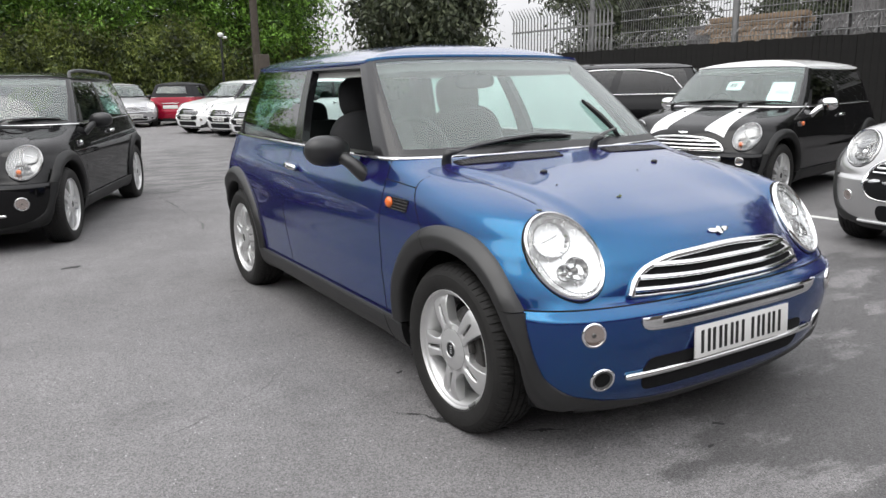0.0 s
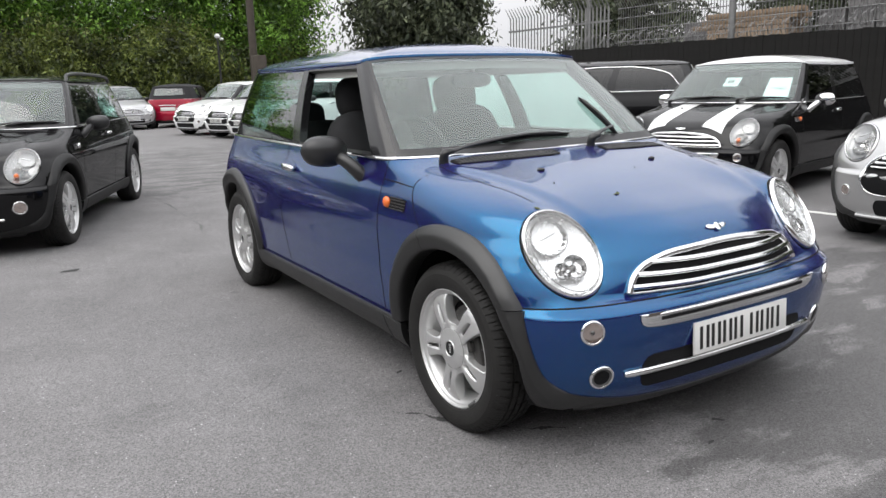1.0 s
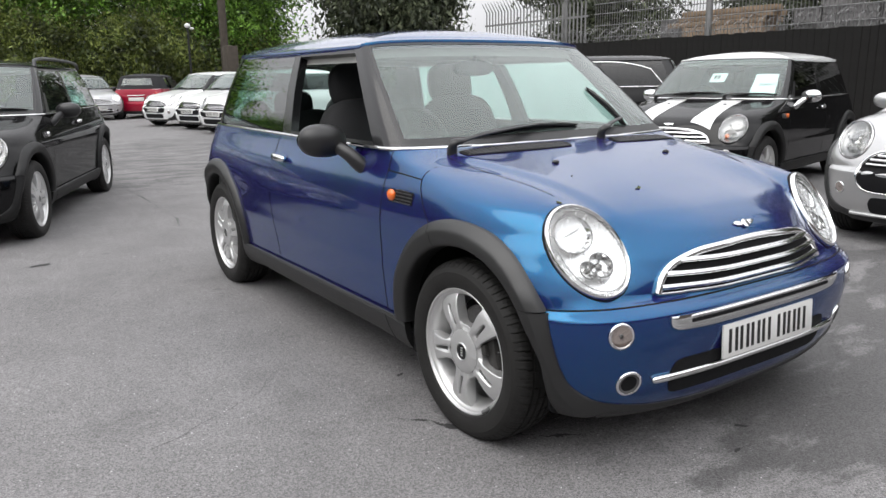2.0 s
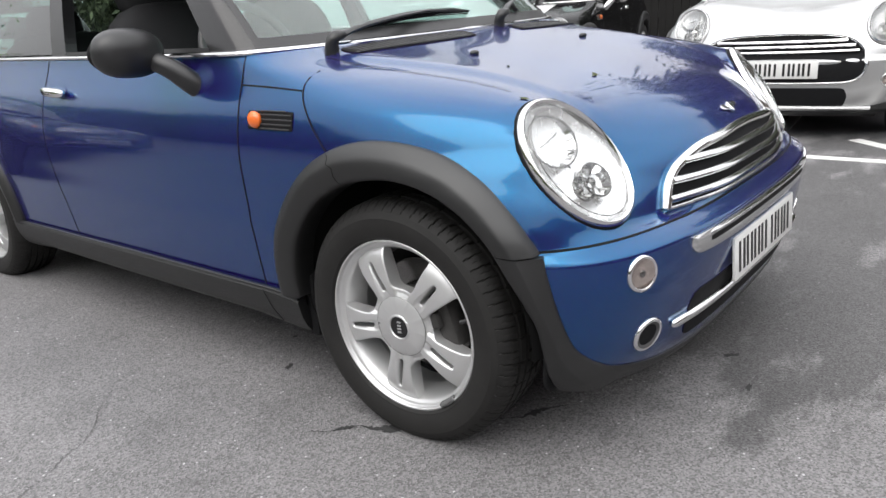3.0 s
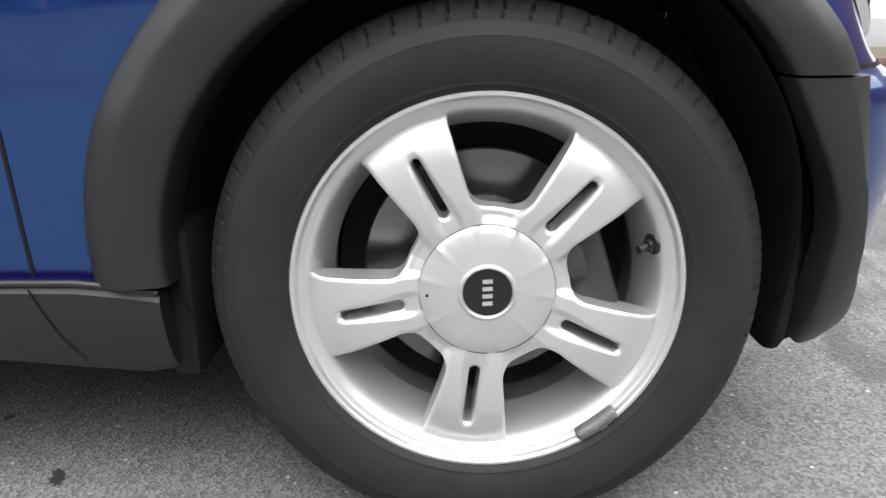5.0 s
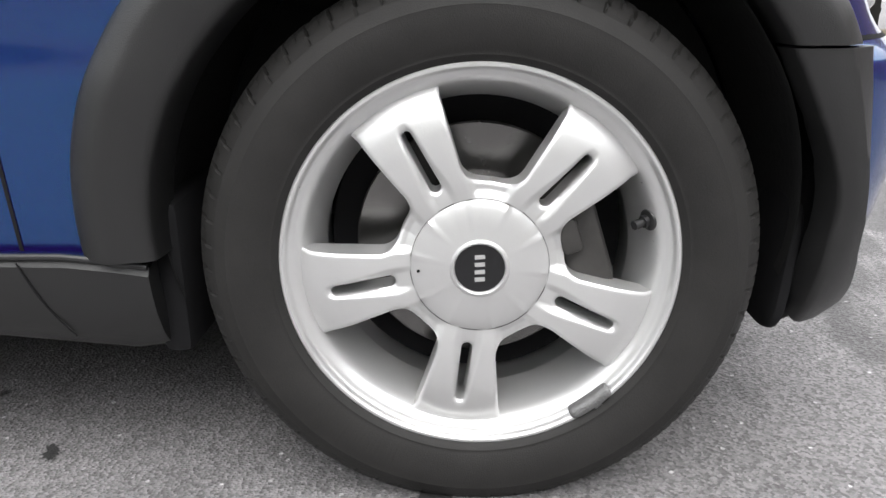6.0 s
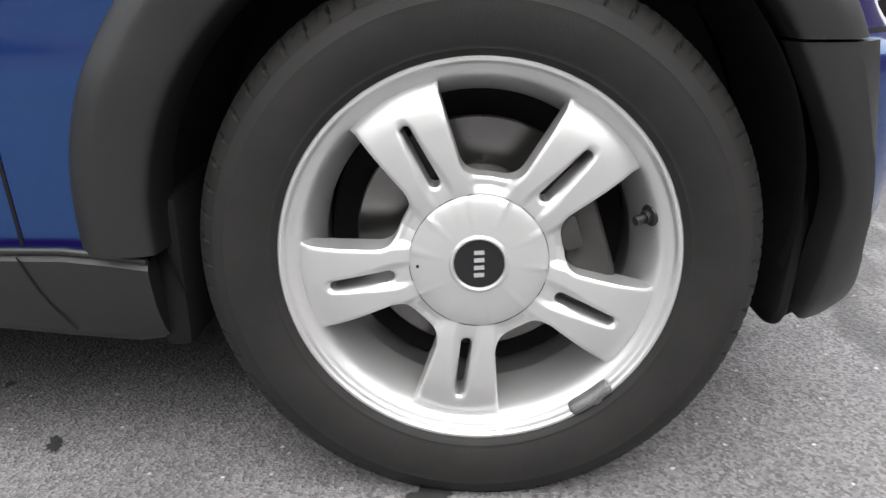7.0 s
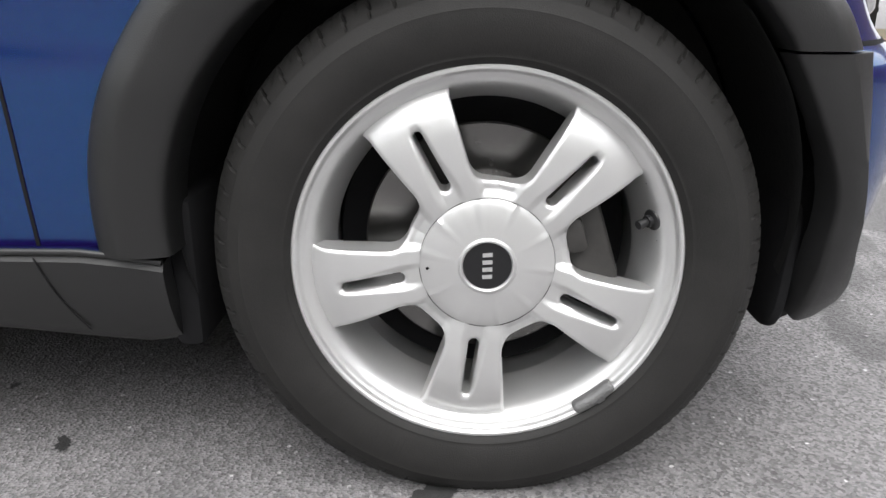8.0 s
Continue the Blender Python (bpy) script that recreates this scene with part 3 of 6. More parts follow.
WHEEL = {
    "tyre": data_of("tyre", tyre_piece(), RUBBER, 32),
    "tyre_far": data_of("tyre", tyre_piece(16, 2, True), RUBBER, 40),
    "rim": data_of("wheel", bigger(rim_piece()), ALLOY, 40),
    "rim_far": data_of("wheel", bigger(rim_piece(32)), ALLOY, 40),
    "spoke": data_of("spoke", bigger(spoke_piece()), ALLOY, 38),
    "sector": data_of("spoke", bigger(spoke_sector()), ALLOY, 42),
    "cap": data_of("centre_cap", bigger(cap_piece()), ALLOY, 30),
    "badge": data_of("badge", bigger(disc(40, 0.0262, -0.0032)), BLACK_GLOSS),
    "joint": data_of("cap_joint", bigger(lathe([(0.0729, 0.0034), (0.0729, 0.0044), (0.0734, 0.0044), (0.0734, 0.0034)], 72)), STEEL, 40),
    "hub": data_of("hub", bigger(hub_piece()), ALLOY, 40),
    "disc": data_of("brake_disc", join(lathe([(0.05, 0.066), (0.080, 0.066), (0.0845, 0.069), (0.086, 0.076), (0.0875, 0.096), (0.142, 0.096), (0.144, 0.098), (0.144, 0.116)], 72)), STEEL, 30),
    "shield": data_of("brake_shield", join(lathe([(0.02, 0.122), (0.16, 0.124), (0.176, 0.118)], 48)), GAP, 30),
    "caliper": data_of("brake_caliper", join(moved(box((-0.012, -0.022, -0.062), (0.06, 0.03, 0.062), 0.012), pose(0.04, -0.118, 0.02, -18)), moved(box((-0.02, -0.012, -0.02), (0.02, 0.012, 0.02), 0.006), pose(0.03, -0.098, 0.03, -18))), CAST, 30),
    "weight": data_of("balance_weight", bigger(weight_piece()), LEAD, 45),
    "clip": data_of("clip", bigger(clip_piece()), LEAD, 30),
    "mark": data_of("raised_bar", box((-0.0008, -0.0022, -0.0010), (0.0, 0.0022, 0.0010)), LEAD),
    "bar": data_of("badge_bar", box((-0.0012, -0.0055, -0.0022), (0.0, 0.0055, 0.0022)), ALLOY),
    "ring": data_of("badge_ring", bigger(lathe([(0.0262, -0.0030), (0.0266, -0.0052), (0.0278, -0.0064), (0.0300, -0.0062), (0.0312, -0.0050), (0.0318, -0.0036)], 48)), ALLOY, 40),
    "dot": data_of("cap_hole", disc(10, 0.0019, 0.0), GAP),
    "valve": data_of("valve", join(lathe([(0.001, 0.002), (0.008, 0.0030), (0.0120, 0.0016), (0.0136, -0.003)], 20, "z"), tube([(0, 0, 0.0), (0, 0, 0.008)], 0.0070, 12), tube([(0, 0, 0.008), (0, 0, 0.013)], 0.0045, 10), tube([(0, 0, 0.012), (0, 0, 0.020)], 0.0054, 10)), SATIN_BLACK, 40),
}


def wheel(parent, x, y, z, turn=0.0, phase=61.6, left=False, far=False, hero=False, fine=False):
    """An alloy wheel whose face looks to -x, or to +x where left."""
    m = pose(x, y, z, 0, 0, turn + (180 if left else 0))
    rim = part("wheel", WHEEL["rim_far" if far else "rim"], None, parent, "silver five-spoke alloy wheel", at=m)
    part("tyre", WHEEL["tyre_far" if far else "tyre"], None, rim, "black rubber tyre")
    for k in range(5):
        part("spoke", WHEEL["sector" if fine else "spoke"], None, rim, at=pose(0, 0, 0, phase + 72 * k))
    if not fine:
        part("hub", WHEEL["hub"], None, rim)
    part("centre_cap", WHEEL["cap"], None, rim)
    part("cap_joint", WHEEL["joint"], None, rim)
    part("badge", WHEEL["badge"], None, rim, "round black badge")
    part("brake_disc", WHEEL["disc"], None, rim, "dull steel brake disc")
    part("brake_shield", WHEEL["shield"], None, rim)
    if hero:
        part("brake_caliper", WHEEL["caliper"], None, rim, "dark cast brake caliper")
        weight = part("balance_weight", WHEEL["weight"], None, rim, "grey clip-on balance weight", at=pose(0, 0, 0, -128))
        part("clip", WHEEL["clip"], None, weight, at=pose(0, 0, 0, -1.5))
        for k in range(-4, 5):
            if k:
                turn = radians(1.35 * k)
                part("raised_bar", WHEEL["mark"], None, weight, at=pose(-0.0058, 0.2120 * math.cos(turn), 0.2120 * math.sin(turn), 1.35 * k))
        part("valve", WHEEL["valve"], None, rim, "black rubber tyre valve", at=Matrix.Translation((0.027, -0.1855, 0.0455)) @ Vector((-0.42, 0.88, -0.21)).to_track_quat("Z", "Y").to_matrix().to_4x4())
        part("badge_ring", WHEEL["ring"], None, rim, "bright ring round the badge")
        part("cap_hole", WHEEL["dot"], None, rim, at=pose(-0.0008, 0.0665, -0.004))
        for k in range(4):
            part("badge_bar", WHEEL["bar"], None, rim, at=pose(-0.0032, 0.0, 0.013 - 0.0085 * k, -4))
    return rim


# ---- car bodies ----
LEVEL = (0.15, 0.20, 0.26, 0.35, 0.45, 0.504, 0.53, 0.60, 0.66, 0.708, 0.76, 0.806, 0.85, 0.88, 0.907, 0.925, 0.935)
HATCH = dict(
    front=(-0.490, -0.532, -0.555, -0.572, -0.586, -0.587, -0.549, -0.541, -0.525, -0.488, -0.39, -0.22, -0.03, 0.12, 0.26, 0.335, 0.37),
    corner=(0.40, 0.385, 0.372, 0.368, 0.385, 0.395, 0.37, 0.45, 0.58, 0.68, 0.64, 0.53, 0.42, 0.33, 0.25, 0.20, 0.17),
    square=(3.0, 3.08, 3.18, 3.27, 3.25, 3.15, 3.00, 2.85, 2.72, 2.75, 2.95, 3.2, 3.2, 3.0, 2.7, 2.5, 2.4),
    wide=(0.725, 0.765, 0.787, 0.80, 0.810, 0.815, 0.815, 0.818, 0.820, 0.817, 0.808, 0.796, 0.780, 0.769, 0.760, 0.755, 0.752),
    back=(2.93, 2.99, 3.01, 3.02, 3.02, 3.01, 3.0, 2.99, 2.985, 2.98, 2.97, 2.965, 2.96, 2.955, 2.95, 2.945, 2.94),
    base=2.467, top=1.450, gutter=1.326, lamp=(0.596, -0.373, 0.683), longer=0.0, high=1.0, detail=1.0)
LAMP_N = Vector((-0.20, -0.79, 0.56)).normalized()
LAMP_A, LAMP_B, LAMP_TILT = 0.118, 0.155, 14.0


def lamp_frame(spec):
    n = LAMP_N
    u = Vector((-1, 0, 0))
    u = (u - n * u.dot(n)).normalized()
    v = n.cross(u)
    if v.z < 0:
        v = -v
    t = radians(LAMP_TILT)
    u, v = u * math.cos(t) - v * math.sin(t), u * math.sin(t) + v * math.cos(t)
    c = Vector((-spec["lamp"][0], spec["lamp"][1], spec["lamp"][2]))
    return c, u, v, n


def outline(spec, z, f, counts):
    """Half of the body's plan at a height, from the middle of the nose round the right side to the middle of the tail."""
    nf, ns, nr = counts
    yf, lf, k, w, yr = (float(f[q](z)) for q in ("front", "corner", "square", "wide", "back"))
    a = np.linspace(0, np.pi / 2, 200)
    fr = np.stack([-w * np.sin(a) ** (2 / k), yf + lf * (1 - np.cos(a) ** (2 / k))], 1)
    rr = np.stack([-w * np.sin(a) ** (2 / 3.0), yr - 0.42 * (1 - np.cos(a) ** (2 / 3.0))], 1)[::-1]
    sd = np.stack([np.full(50, -w), np.linspace(fr[-1, 1], rr[0, 1], 50)], 1)
    p = np.r_[resample(fr, nf), resample(sd, ns + 2)[1:-1], resample(rr, nr)]
    p[:, 0] *= 1 - 0.018 * ((p[:, 1] - 1.3) / 1.6) ** 2
    return p


class Body:
    """The smooth skin of a car's lower body and the places on it."""

    def __init__(self, spec):
        self.spec = spec
        d = spec["detail"]
        self.f = {k: pchip(LEVEL, spec[k]) for k in ("front", "corner", "square", "wide", "back")}
        zs = np.r_[np.linspace(0.15, 0.497, int(18 * d)), [0.504, 0.511, 0.520, 0.53], np.linspace(0.537, 0.70, int(18 * d))[0:], np.linspace(0.705, 0.935, int(52 * d))]
        counts = (int(46 * d), int(34 * d), int(22 * d))
        half = np.array([[(x, y, z) for x, y in outline(spec, z, self.f, counts)] for z in zs])
        c, u, v, n = lamp_frame(spec)
        q = half - np.array(c)
        a, b, h = q @ np.array(u), q @ np.array(v), q @ np.array(n)
        r = np.sqrt((a / LAMP_A) ** 2 + (b / LAMP_B) ** 2)
        phi = np.arctan2(b / LAMP_B, a / LAMP_A)
        grow = np.clip((half[..., 2] - 0.53) / 0.03, 0, 1)
        rim = (r > 0.85) & (r < 1.2) & (np.abs(h) < 0.3)
        bins = np.linspace(-np.pi, np.pi, 25)
        mid, val = [], []
        for k in range(24):
            hit = rim & (phi >= bins[k]) & (phi < bins[k + 1])
            if hit.any():
                mid.append((bins[k] + bins[k + 1]) / 2)
                val.append(h[hit].mean())
        mid, val = np.array(mid), np.array(val)
        for _ in range(2):
            val = (np.roll(val, 1) + 2 * val + np.roll(val, -1)) / 4
        edge_h = np.interp(phi.ravel(), mid, val, period=2 * np.pi).reshape(phi.shape)
        t = np.clip((r - 0.8) / 0.4, 0, 1)
        need = (-0.006 - h) * (1 - t) + (-0.006 - edge_h) * t
        fall = np.clip((4.0 - r) / 3.0, 0, 1)
        fall = fall * fall * (3 - 2 * fall)
        half = half + (need * fall * grow)[..., None] * np.array(n)
        # the bonnet's raised middle, with a soft crease on either side
        edge_x = 0.455 + 0.16 * np.clip((half[..., 1] + 0.45) / 0.75, 0, 1)
        t = np.clip((edge_x - np.abs(half[..., 0])) / 0.05, 0, 1)
        ends = np.clip((0.40 - half[..., 1]) / 0.08, 0, 1) * np.clip((half[..., 2] - 0.70) / 0.06, 0, 1)
        half[..., 2] += 0.009 * t * t * (3 - 2 * t) * ends
        if spec["longer"]:
            half[..., 1] += spec["longer"] * np.clip((half[..., 1] - 0.9) / 1.2, 0, 1)
        half[..., 2] = half[..., 2] * spec["high"]
        full = np.concatenate([half, (half * (-1, 1, 1))[:, -2:0:-1]], 1)
        inside = (r < 0.985) & (np.abs(h) < 0.3)
        q = half - np.array(c)
        a, b = q @ np.array(u), q @ np.array(v)
        grow = (1.0 / np.maximum(np.sqrt((a / LAMP_A) ** 2 + (b / LAMP_B) ** 2), 0.05) - 1)[..., None]
        snapped = np.where(inside[..., None], half + grow * (a[..., None] * np.array(u) + b[..., None] * np.array(v)), half)
        self.in_lamp = np.concatenate([inside, inside[:, -2:0:-1]], 1).reshape(-1)
        self.lamp_edge = np.concatenate([snapped, (snapped * (-1, 1, 1))[:, -2:0:-1]], 1).reshape(-1, 3)
        self.half, self.skin = half, grid(full, close_v=True)
        v_, f_ = self.skin
        from mathutils.bvhtree import BVHTree
        self.tree = BVHTree.FromPolygons([Vector(p) for p in v_], f_)

    def cast(self, o, d):
        p, n, _, _ = self.tree.ray_cast(Vector(o), Vector(d))
        if p is None:
            p, n, _, _ = self.tree.find_nearest(Vector(o) + Vector(d) * 1.2)
        return np.array(p), np.array(n if n.dot(Vector(d)) < 0 else -n)

    def side(self, y, z):
        return self.cast((-2, y, z), (1, 0, 0))

    def front(self, x, z):
        return self.cast((x, -2, z), (0, 1, 0))

    def above(self, x, y):
        return self.cast((x, y, 2), (0, 0, -1))

    def pad(self, hits, off, edge=-0.004):
        """A sheet that stands off the skin, with its edges turned in."""
        p = np.array([[h[0] for h in row] for row in hits])
        n = np.array([[h[1] for h in row] for row in hits])
        off = np.broadcast_to(np.asarray(off, float), p.shape[:2])
        p, n = np.pad(p, ((1, 1), (1, 1), (0, 0)), "edge"), np.pad(n, ((1, 1), (1, 1), (0, 0)), "edge")
        off = np.pad(off, 1, constant_values=edge)
        return grid(p + n * off[..., None])

    def line(self, hits, width, off=0.0012):
        p = np.array([h[0] for h in hits])
        n = np.array([h[1] for h in hits])
        t = np.gradient(p, axis=0)
        s = np.cross(n, t)
        s /= np.linalg.norm(s, axis=1)[:, None] + 1e-9
        rows = [p + s * width * k + n * off for k in (-0.5, 0, 0.5)]
        return grid(np.array(rows))

    def cut(self, wheels, r=0.385, zc=0.33):
        """The skin with its wheel arches taken out."""
        v, f = self.skin
        v = v.copy()
        inside = np.zeros(len(v), bool)
        moved_v = v.copy()
        for wy in wheels:
            dy, dz = v[:, 1] - wy, np.maximum(v[:, 2] - zc, 0)
            d = np.hypot(dy, dz)
            hit = (d < r) & (np.abs(v[:, 0]) > 0.45)
            inside |= hit
            k = r / np.maximum(d, 0.05)
            moved_v[hit, 1] = (wy + dy * k)[hit]
            moved_v[hit, 2] = np.where(v[:, 2] > zc, zc + dz * k, v[:, 2])[hit]
        flank = (v[:, 2] < 0.215) & (v[:, 1] > wheels[0] + 0.3) & (v[:, 1] < wheels[1] - 0.3) & (np.abs(v[:, 0]) > 0.45)
        flank |= (v[:, 2] < 0.225) & (v[:, 1] > wheels[0] - 0.46) & (v[:, 1] < wheels[0] - 0.3) & (np.abs(v[:, 0]) > 0.6)
        keep = [q for q in f if not all(inside[i] for i in q) and not all(self.in_lamp[i] for i in q) and not any(flank[i] for i in q)]
        moved_v[self.in_lamp] = self.lamp_edge[self.in_lamp]
        return moved_v, keep


def house(spec, q, h):
    """A point of the glasshouse: q 0..1 round the screen, 1..2 along the side, 2..3 round the tail; h from belt to gutter."""
    base = dict(yf=0.385, lf=0.17, w=0.750, yr=2.93, lr=0.42, k=2.4, kr=2.9)
    roof = dict(yf=0.90, lf=0.10, w=0.612, yr=2.72, lr=0.28, k=2.7, kr=2.9)

    def plan(c):
        if q <= 1:
            a = max(q, 0) * np.pi / 2
            return -c["w"] * np.sin(a) ** (2 / c["k"]), c["yf"] + c["lf"] * (1 - np.cos(a) ** (2 / c["k"]))
        if q <= 2:
            return -c["w"] * (1 - 0.03 * (q - 1) ** 2), c["yf"] + c["lf"] + (q - 1) * (c["yr"] - c["lr"] - c["yf"] - c["lf"])
        a = (3 - q) * np.pi / 2
        return -c["w"] * 0.97 * np.sin(a) ** (2 / c["kr"]), c["yr"] - c["lr"] * (1 - np.cos(a) ** (2 / c["kr"]))
    b, t = plan(base), plan(roof)
    zt = spec["gutter"] + (0.026 * np.cos(q * np.pi / 2) ** 0.8 if q < 1 else 0.012 * np.cos((3 - q) * np.pi / 2) if q > 2 else 0.0)
    zb = 0.938 * spec["high"]
    bow = 0.05 * h * (1 - h)
    x, y, z = b[0] + (t[0] - b[0]) * h, b[1] + (t[1] - b[1]) * h, zb + (zt - zb) * h
    out = np.array([x, (y - 1.6) * 0.6, 0.25])
    out /= np.linalg.norm(out)
    p = np.array([x, y, z]) + out * bow
    p[1] += spec["longer"] * np.clip((p[1] - 0.9) / 1.2, 0, 1)
    return p


def pane_grid(spec, lo, hi, h0, h1, nu, nv, off=0.0):
    """A piece of the glasshouse between q = lo and hi, each given at belt and gutter."""
    rows = []
    for h in np.linspace(h0, h1, nv):
        a, b = lo[0] + (lo[1] - lo[0]) * h, hi[0] + (hi[1] - hi[0]) * h
        row = []
        for q in np.linspace(a, b, nu):
            p = house(spec, abs(q), h)
            if q < 0:
                p = p * (-1, 1, 1)
            row.append(p)
        rows.append(row)
    p = np.array(rows)
    if off:
        du, dv = np.gradient(p, axis=1), np.gradient(p, axis=0)
        n = np.cross(du, dv)
        n /= np.linalg.norm(n, axis=-1)[..., None] + 1e-9
        c = np.array([0, 1.6, 1.0])
        n *= np.sign(np.sum(n * (p - c), -1))[..., None]
        p = p + n * off
    return p


def slab(p, thick):
    """A sheet of some thickness from a grid of points."""
    p = np.asarray(p)
    n = np.cross(np.gradient(p, axis=1), np.gradient(p, axis=0))
    n /= np.linalg.norm(n, axis=-1)[..., None] + 1e-9
    q = np.pad(p, ((1, 1), (1, 1), (0, 0)), "edge")
    nn = np.pad(n, ((1, 1), (1, 1), (0, 0)), "edge")
    c = np.array([0, 1.6, 1.0])
    s = np.sign(np.sum(n * (p - c), -1)).mean()
    off = np.zeros(q.shape[:2])
    off[0], off[-1], off[:, 0], off[:, -1] = -thick, -thick, -thick, -thick
    return grid(q + nn * (s * off)[..., None], flip=s > 0)


def roof_piece(spec, drop=0.0, lip=0.012):
    qs = np.r_[np.linspace(0, 1, 22), np.linspace(1, 2, 20)[1:], np.linspace(2, 3, 18)[1:]]
    edge = np.array([house(spec, q, 1.0) for q in qs])
    edge = np.r_[edge, (edge * (-1, 1, 1))[-2:0:-1]]
    mid = edge.mean(0)
    y0, y1 = edge[:, 1].min(), edge[:, 1].max()
    out = edge[:, :2] - [0, mid[1]]
    out /= np.linalg.norm(out, axis=1)[:, None]
    rings = []
    for grow, dz in ((lip * 0.6, -0.03), (lip, -0.022), (lip * 1.1, -0.003), (lip * 0.8, 0.006)):
        rings.append(np.c_[edge[:, :2] + out * grow, edge[:, 2] + dz])
    spine_y = np.clip(edge[:, 1], y0 + 0.42, y1 - 0.42)
    for rho in (0.97, 0.92, 0.85, 0.76, 0.65, 0.52, 0.38, 0.22, 0.08, 0.0):
        x = edge[:, 0] * rho
        y = spine_y + (edge[:, 1] - spine_y) * rho
        zc = spec["top"] - 0.055 * ((y - (y0 + y1) / 2) / ((y1 - y0) / 2)) ** 2
        rings.append(np.c_[x, y, edge[:, 2] + 0.004 + (zc - edge[:, 2]) * (1 - rho ** 2.4)])
    p = np.array(rings)
    for _ in range(14):
        z = p[..., 2]
        soft = z.copy()
        soft[5:-1] = (2 * z[5:-1] + z[4:-2] + z[6:]) / 4
        soft[5:] = (2 * soft[5:] + np.roll(soft, 1, 1)[5:] + np.roll(soft, -1, 1)[5:]) / 4
        soft[-1] = soft[-2].mean()
        p[..., 2] = soft
    p[..., 2] -= drop
    return grid(p, close_v=True)


def lamp_parts(car, body, spec, side, far=False):
    """A big oval headlamp: chrome ring, clear dome, bright bowl and two reflectors."""
    c, u, v, n = lamp_frame(spec)
    k = 1 if side < 0 else -1
    cc, uu, vv, nn = (np.array([q[0] * k, q[1], q[2]]) for q in (c, u, v, n))
    a = np.linspace(0, 2 * np.pi, 56, endpoint=False)

    def ring(s, off, du=0.0, dv=0.0):
        return cc + nn * off + (np.cos(a)[:, None] * LAMP_A * s + du) * uu + (np.sin(a)[:, None] * LAMP_B * s + dv) * vv
    bezel = grid(np.array([ring(s, o) for s, o in ((1.03, -0.02), (1.045, 0.0), (1.03, 0.008), (0.99, 0.012), (0.955, 0.008), (0.93, -0.004))]), close_v=True)
    lamp = part("headlamp", bezel, CHROME, car, "oval headlamp with a chrome ring and clear lens", 50)
    part("lamp_seal", grid(np.array([ring(s, o) for s, o in ((1.068, -0.012), (1.064, -0.003), (1.04, -0.002))]), close_v=True), GAP, lamp)
    dome = np.array([ring(s, 0.002 + 0.030 * (1 - s * s)) for s in (0.965, 0.9, 0.8, 0.65, 0.45, 0.22, 0.02)])
    lens = part("lens", grid(dome, close_v=True), LENS, lamp, "clear lens", 80)
    lens.visible_shadow = False
    bowl = np.array([ring(s, o) for s, o in ((0.96, 0.0), (0.9, -0.004), (0.8, -0.010), (0.65, -0.018), (0.4, -0.022), (0.02, -0.024))])
    part("bowl", grid(bowl, close_v=True), spec.get("bowl", BOWL), lamp, "pale silver bowl", 30)
    if spec.get("indicator"):
        part("indicator", moved(blob((0, 0, 0), (0.020, 0.020, 0.020), 14, 9), Matrix.Translation(cc - nn * 0.004 - 0.012 * uu - 0.088 * vv)), ORANGE, lamp, "orange indicator")
    if not far:
        for nm, du, dv, ra, rb, top in (("main_reflector", 0.004, 0.066, 0.068, 0.062, -0.008), ("projector", -0.012, -0.056, 0.040, 0.040, -0.002), ("position_lamp", 0.034, -0.050, 0.028, 0.028, -0.004)):
            def dish(q, off):
                return cc + nn * off + (np.cos(a)[:, None] * ra * q + du) * uu + (np.sin(a)[:, None] * rb * q + dv) * vv
            rows = [dish(q, o) for q, o in ((1.02, top - 0.018), (1.0, top), (0.93, top - 0.001), (0.86, top - 0.008), (0.7, top - 0.022), (0.4, top - 0.036), (0.05, top - 0.040))]
            dish_ob = part(nm, grid(np.array(rows), close_v=True), MIRROR, lamp, "bright round reflector", 30)
            part("reflector_edge", tube(dish(0.97, top + 0.001), 0.0022, 6, close=True), STEEL, dish_ob)
            if nm == "main_reflector":
                # a shield across the bulb and stepped facets round the dish
                shield = [cc + nn * (top - 0.012) + uu * (du + x) + vv * (dv + 0.010) for x in np.linspace(-0.040, 0.030, 8)]
                part("bulb_shield", tube(shield, np.r_[0.002, np.full(6, 0.0055), 0.002], 10), BOWL, dish_ob)
                for q in np.linspace(0, 2 * np.pi, 14, endpoint=False):
                    ln = [cc + nn * (top + o) + uu * (du + ra * t * math.cos(q)) + vv * (dv + rb * t * math.sin(q)) for t, o in ((0.90, -0.003), (0.72, -0.0185), (0.50, -0.029))]
                    part("facet", tube(np.array(ln), 0.0017, 6), BOWL_DIM, dish_ob)
            else:
                part("bulb", moved(blob((0, 0, 0), (0.36 * ra,) * 3, 14, 9), Matrix.Translation(cc + nn * (top - 0.022) + du * uu + dv * vv)), STEEL, dish_ob)
                for q in (0.5, 2.3, 4.4):
                    ln = [cc + nn * (top + o) + uu * (du + ra * t * math.cos(q)) + vv * (dv + rb * t * math.sin(q)) for t, o in ((0.90, -0.004), (0.45, -0.018))]
                    part("facet", tube(np.array(ln), 0.003, 6), BOWL_DIM, dish_ob)
        part("bowl_edge", tube(cc + nn * 0.001 + (np.cos(a)[:, None] * LAMP_A * 0.855 - 0.009) * uu + (np.sin(a)[:, None] * LAMP_B * 0.88 - 0.004) * vv, 0.0013, 6, close=True), STEEL, lamp)
    return lamp


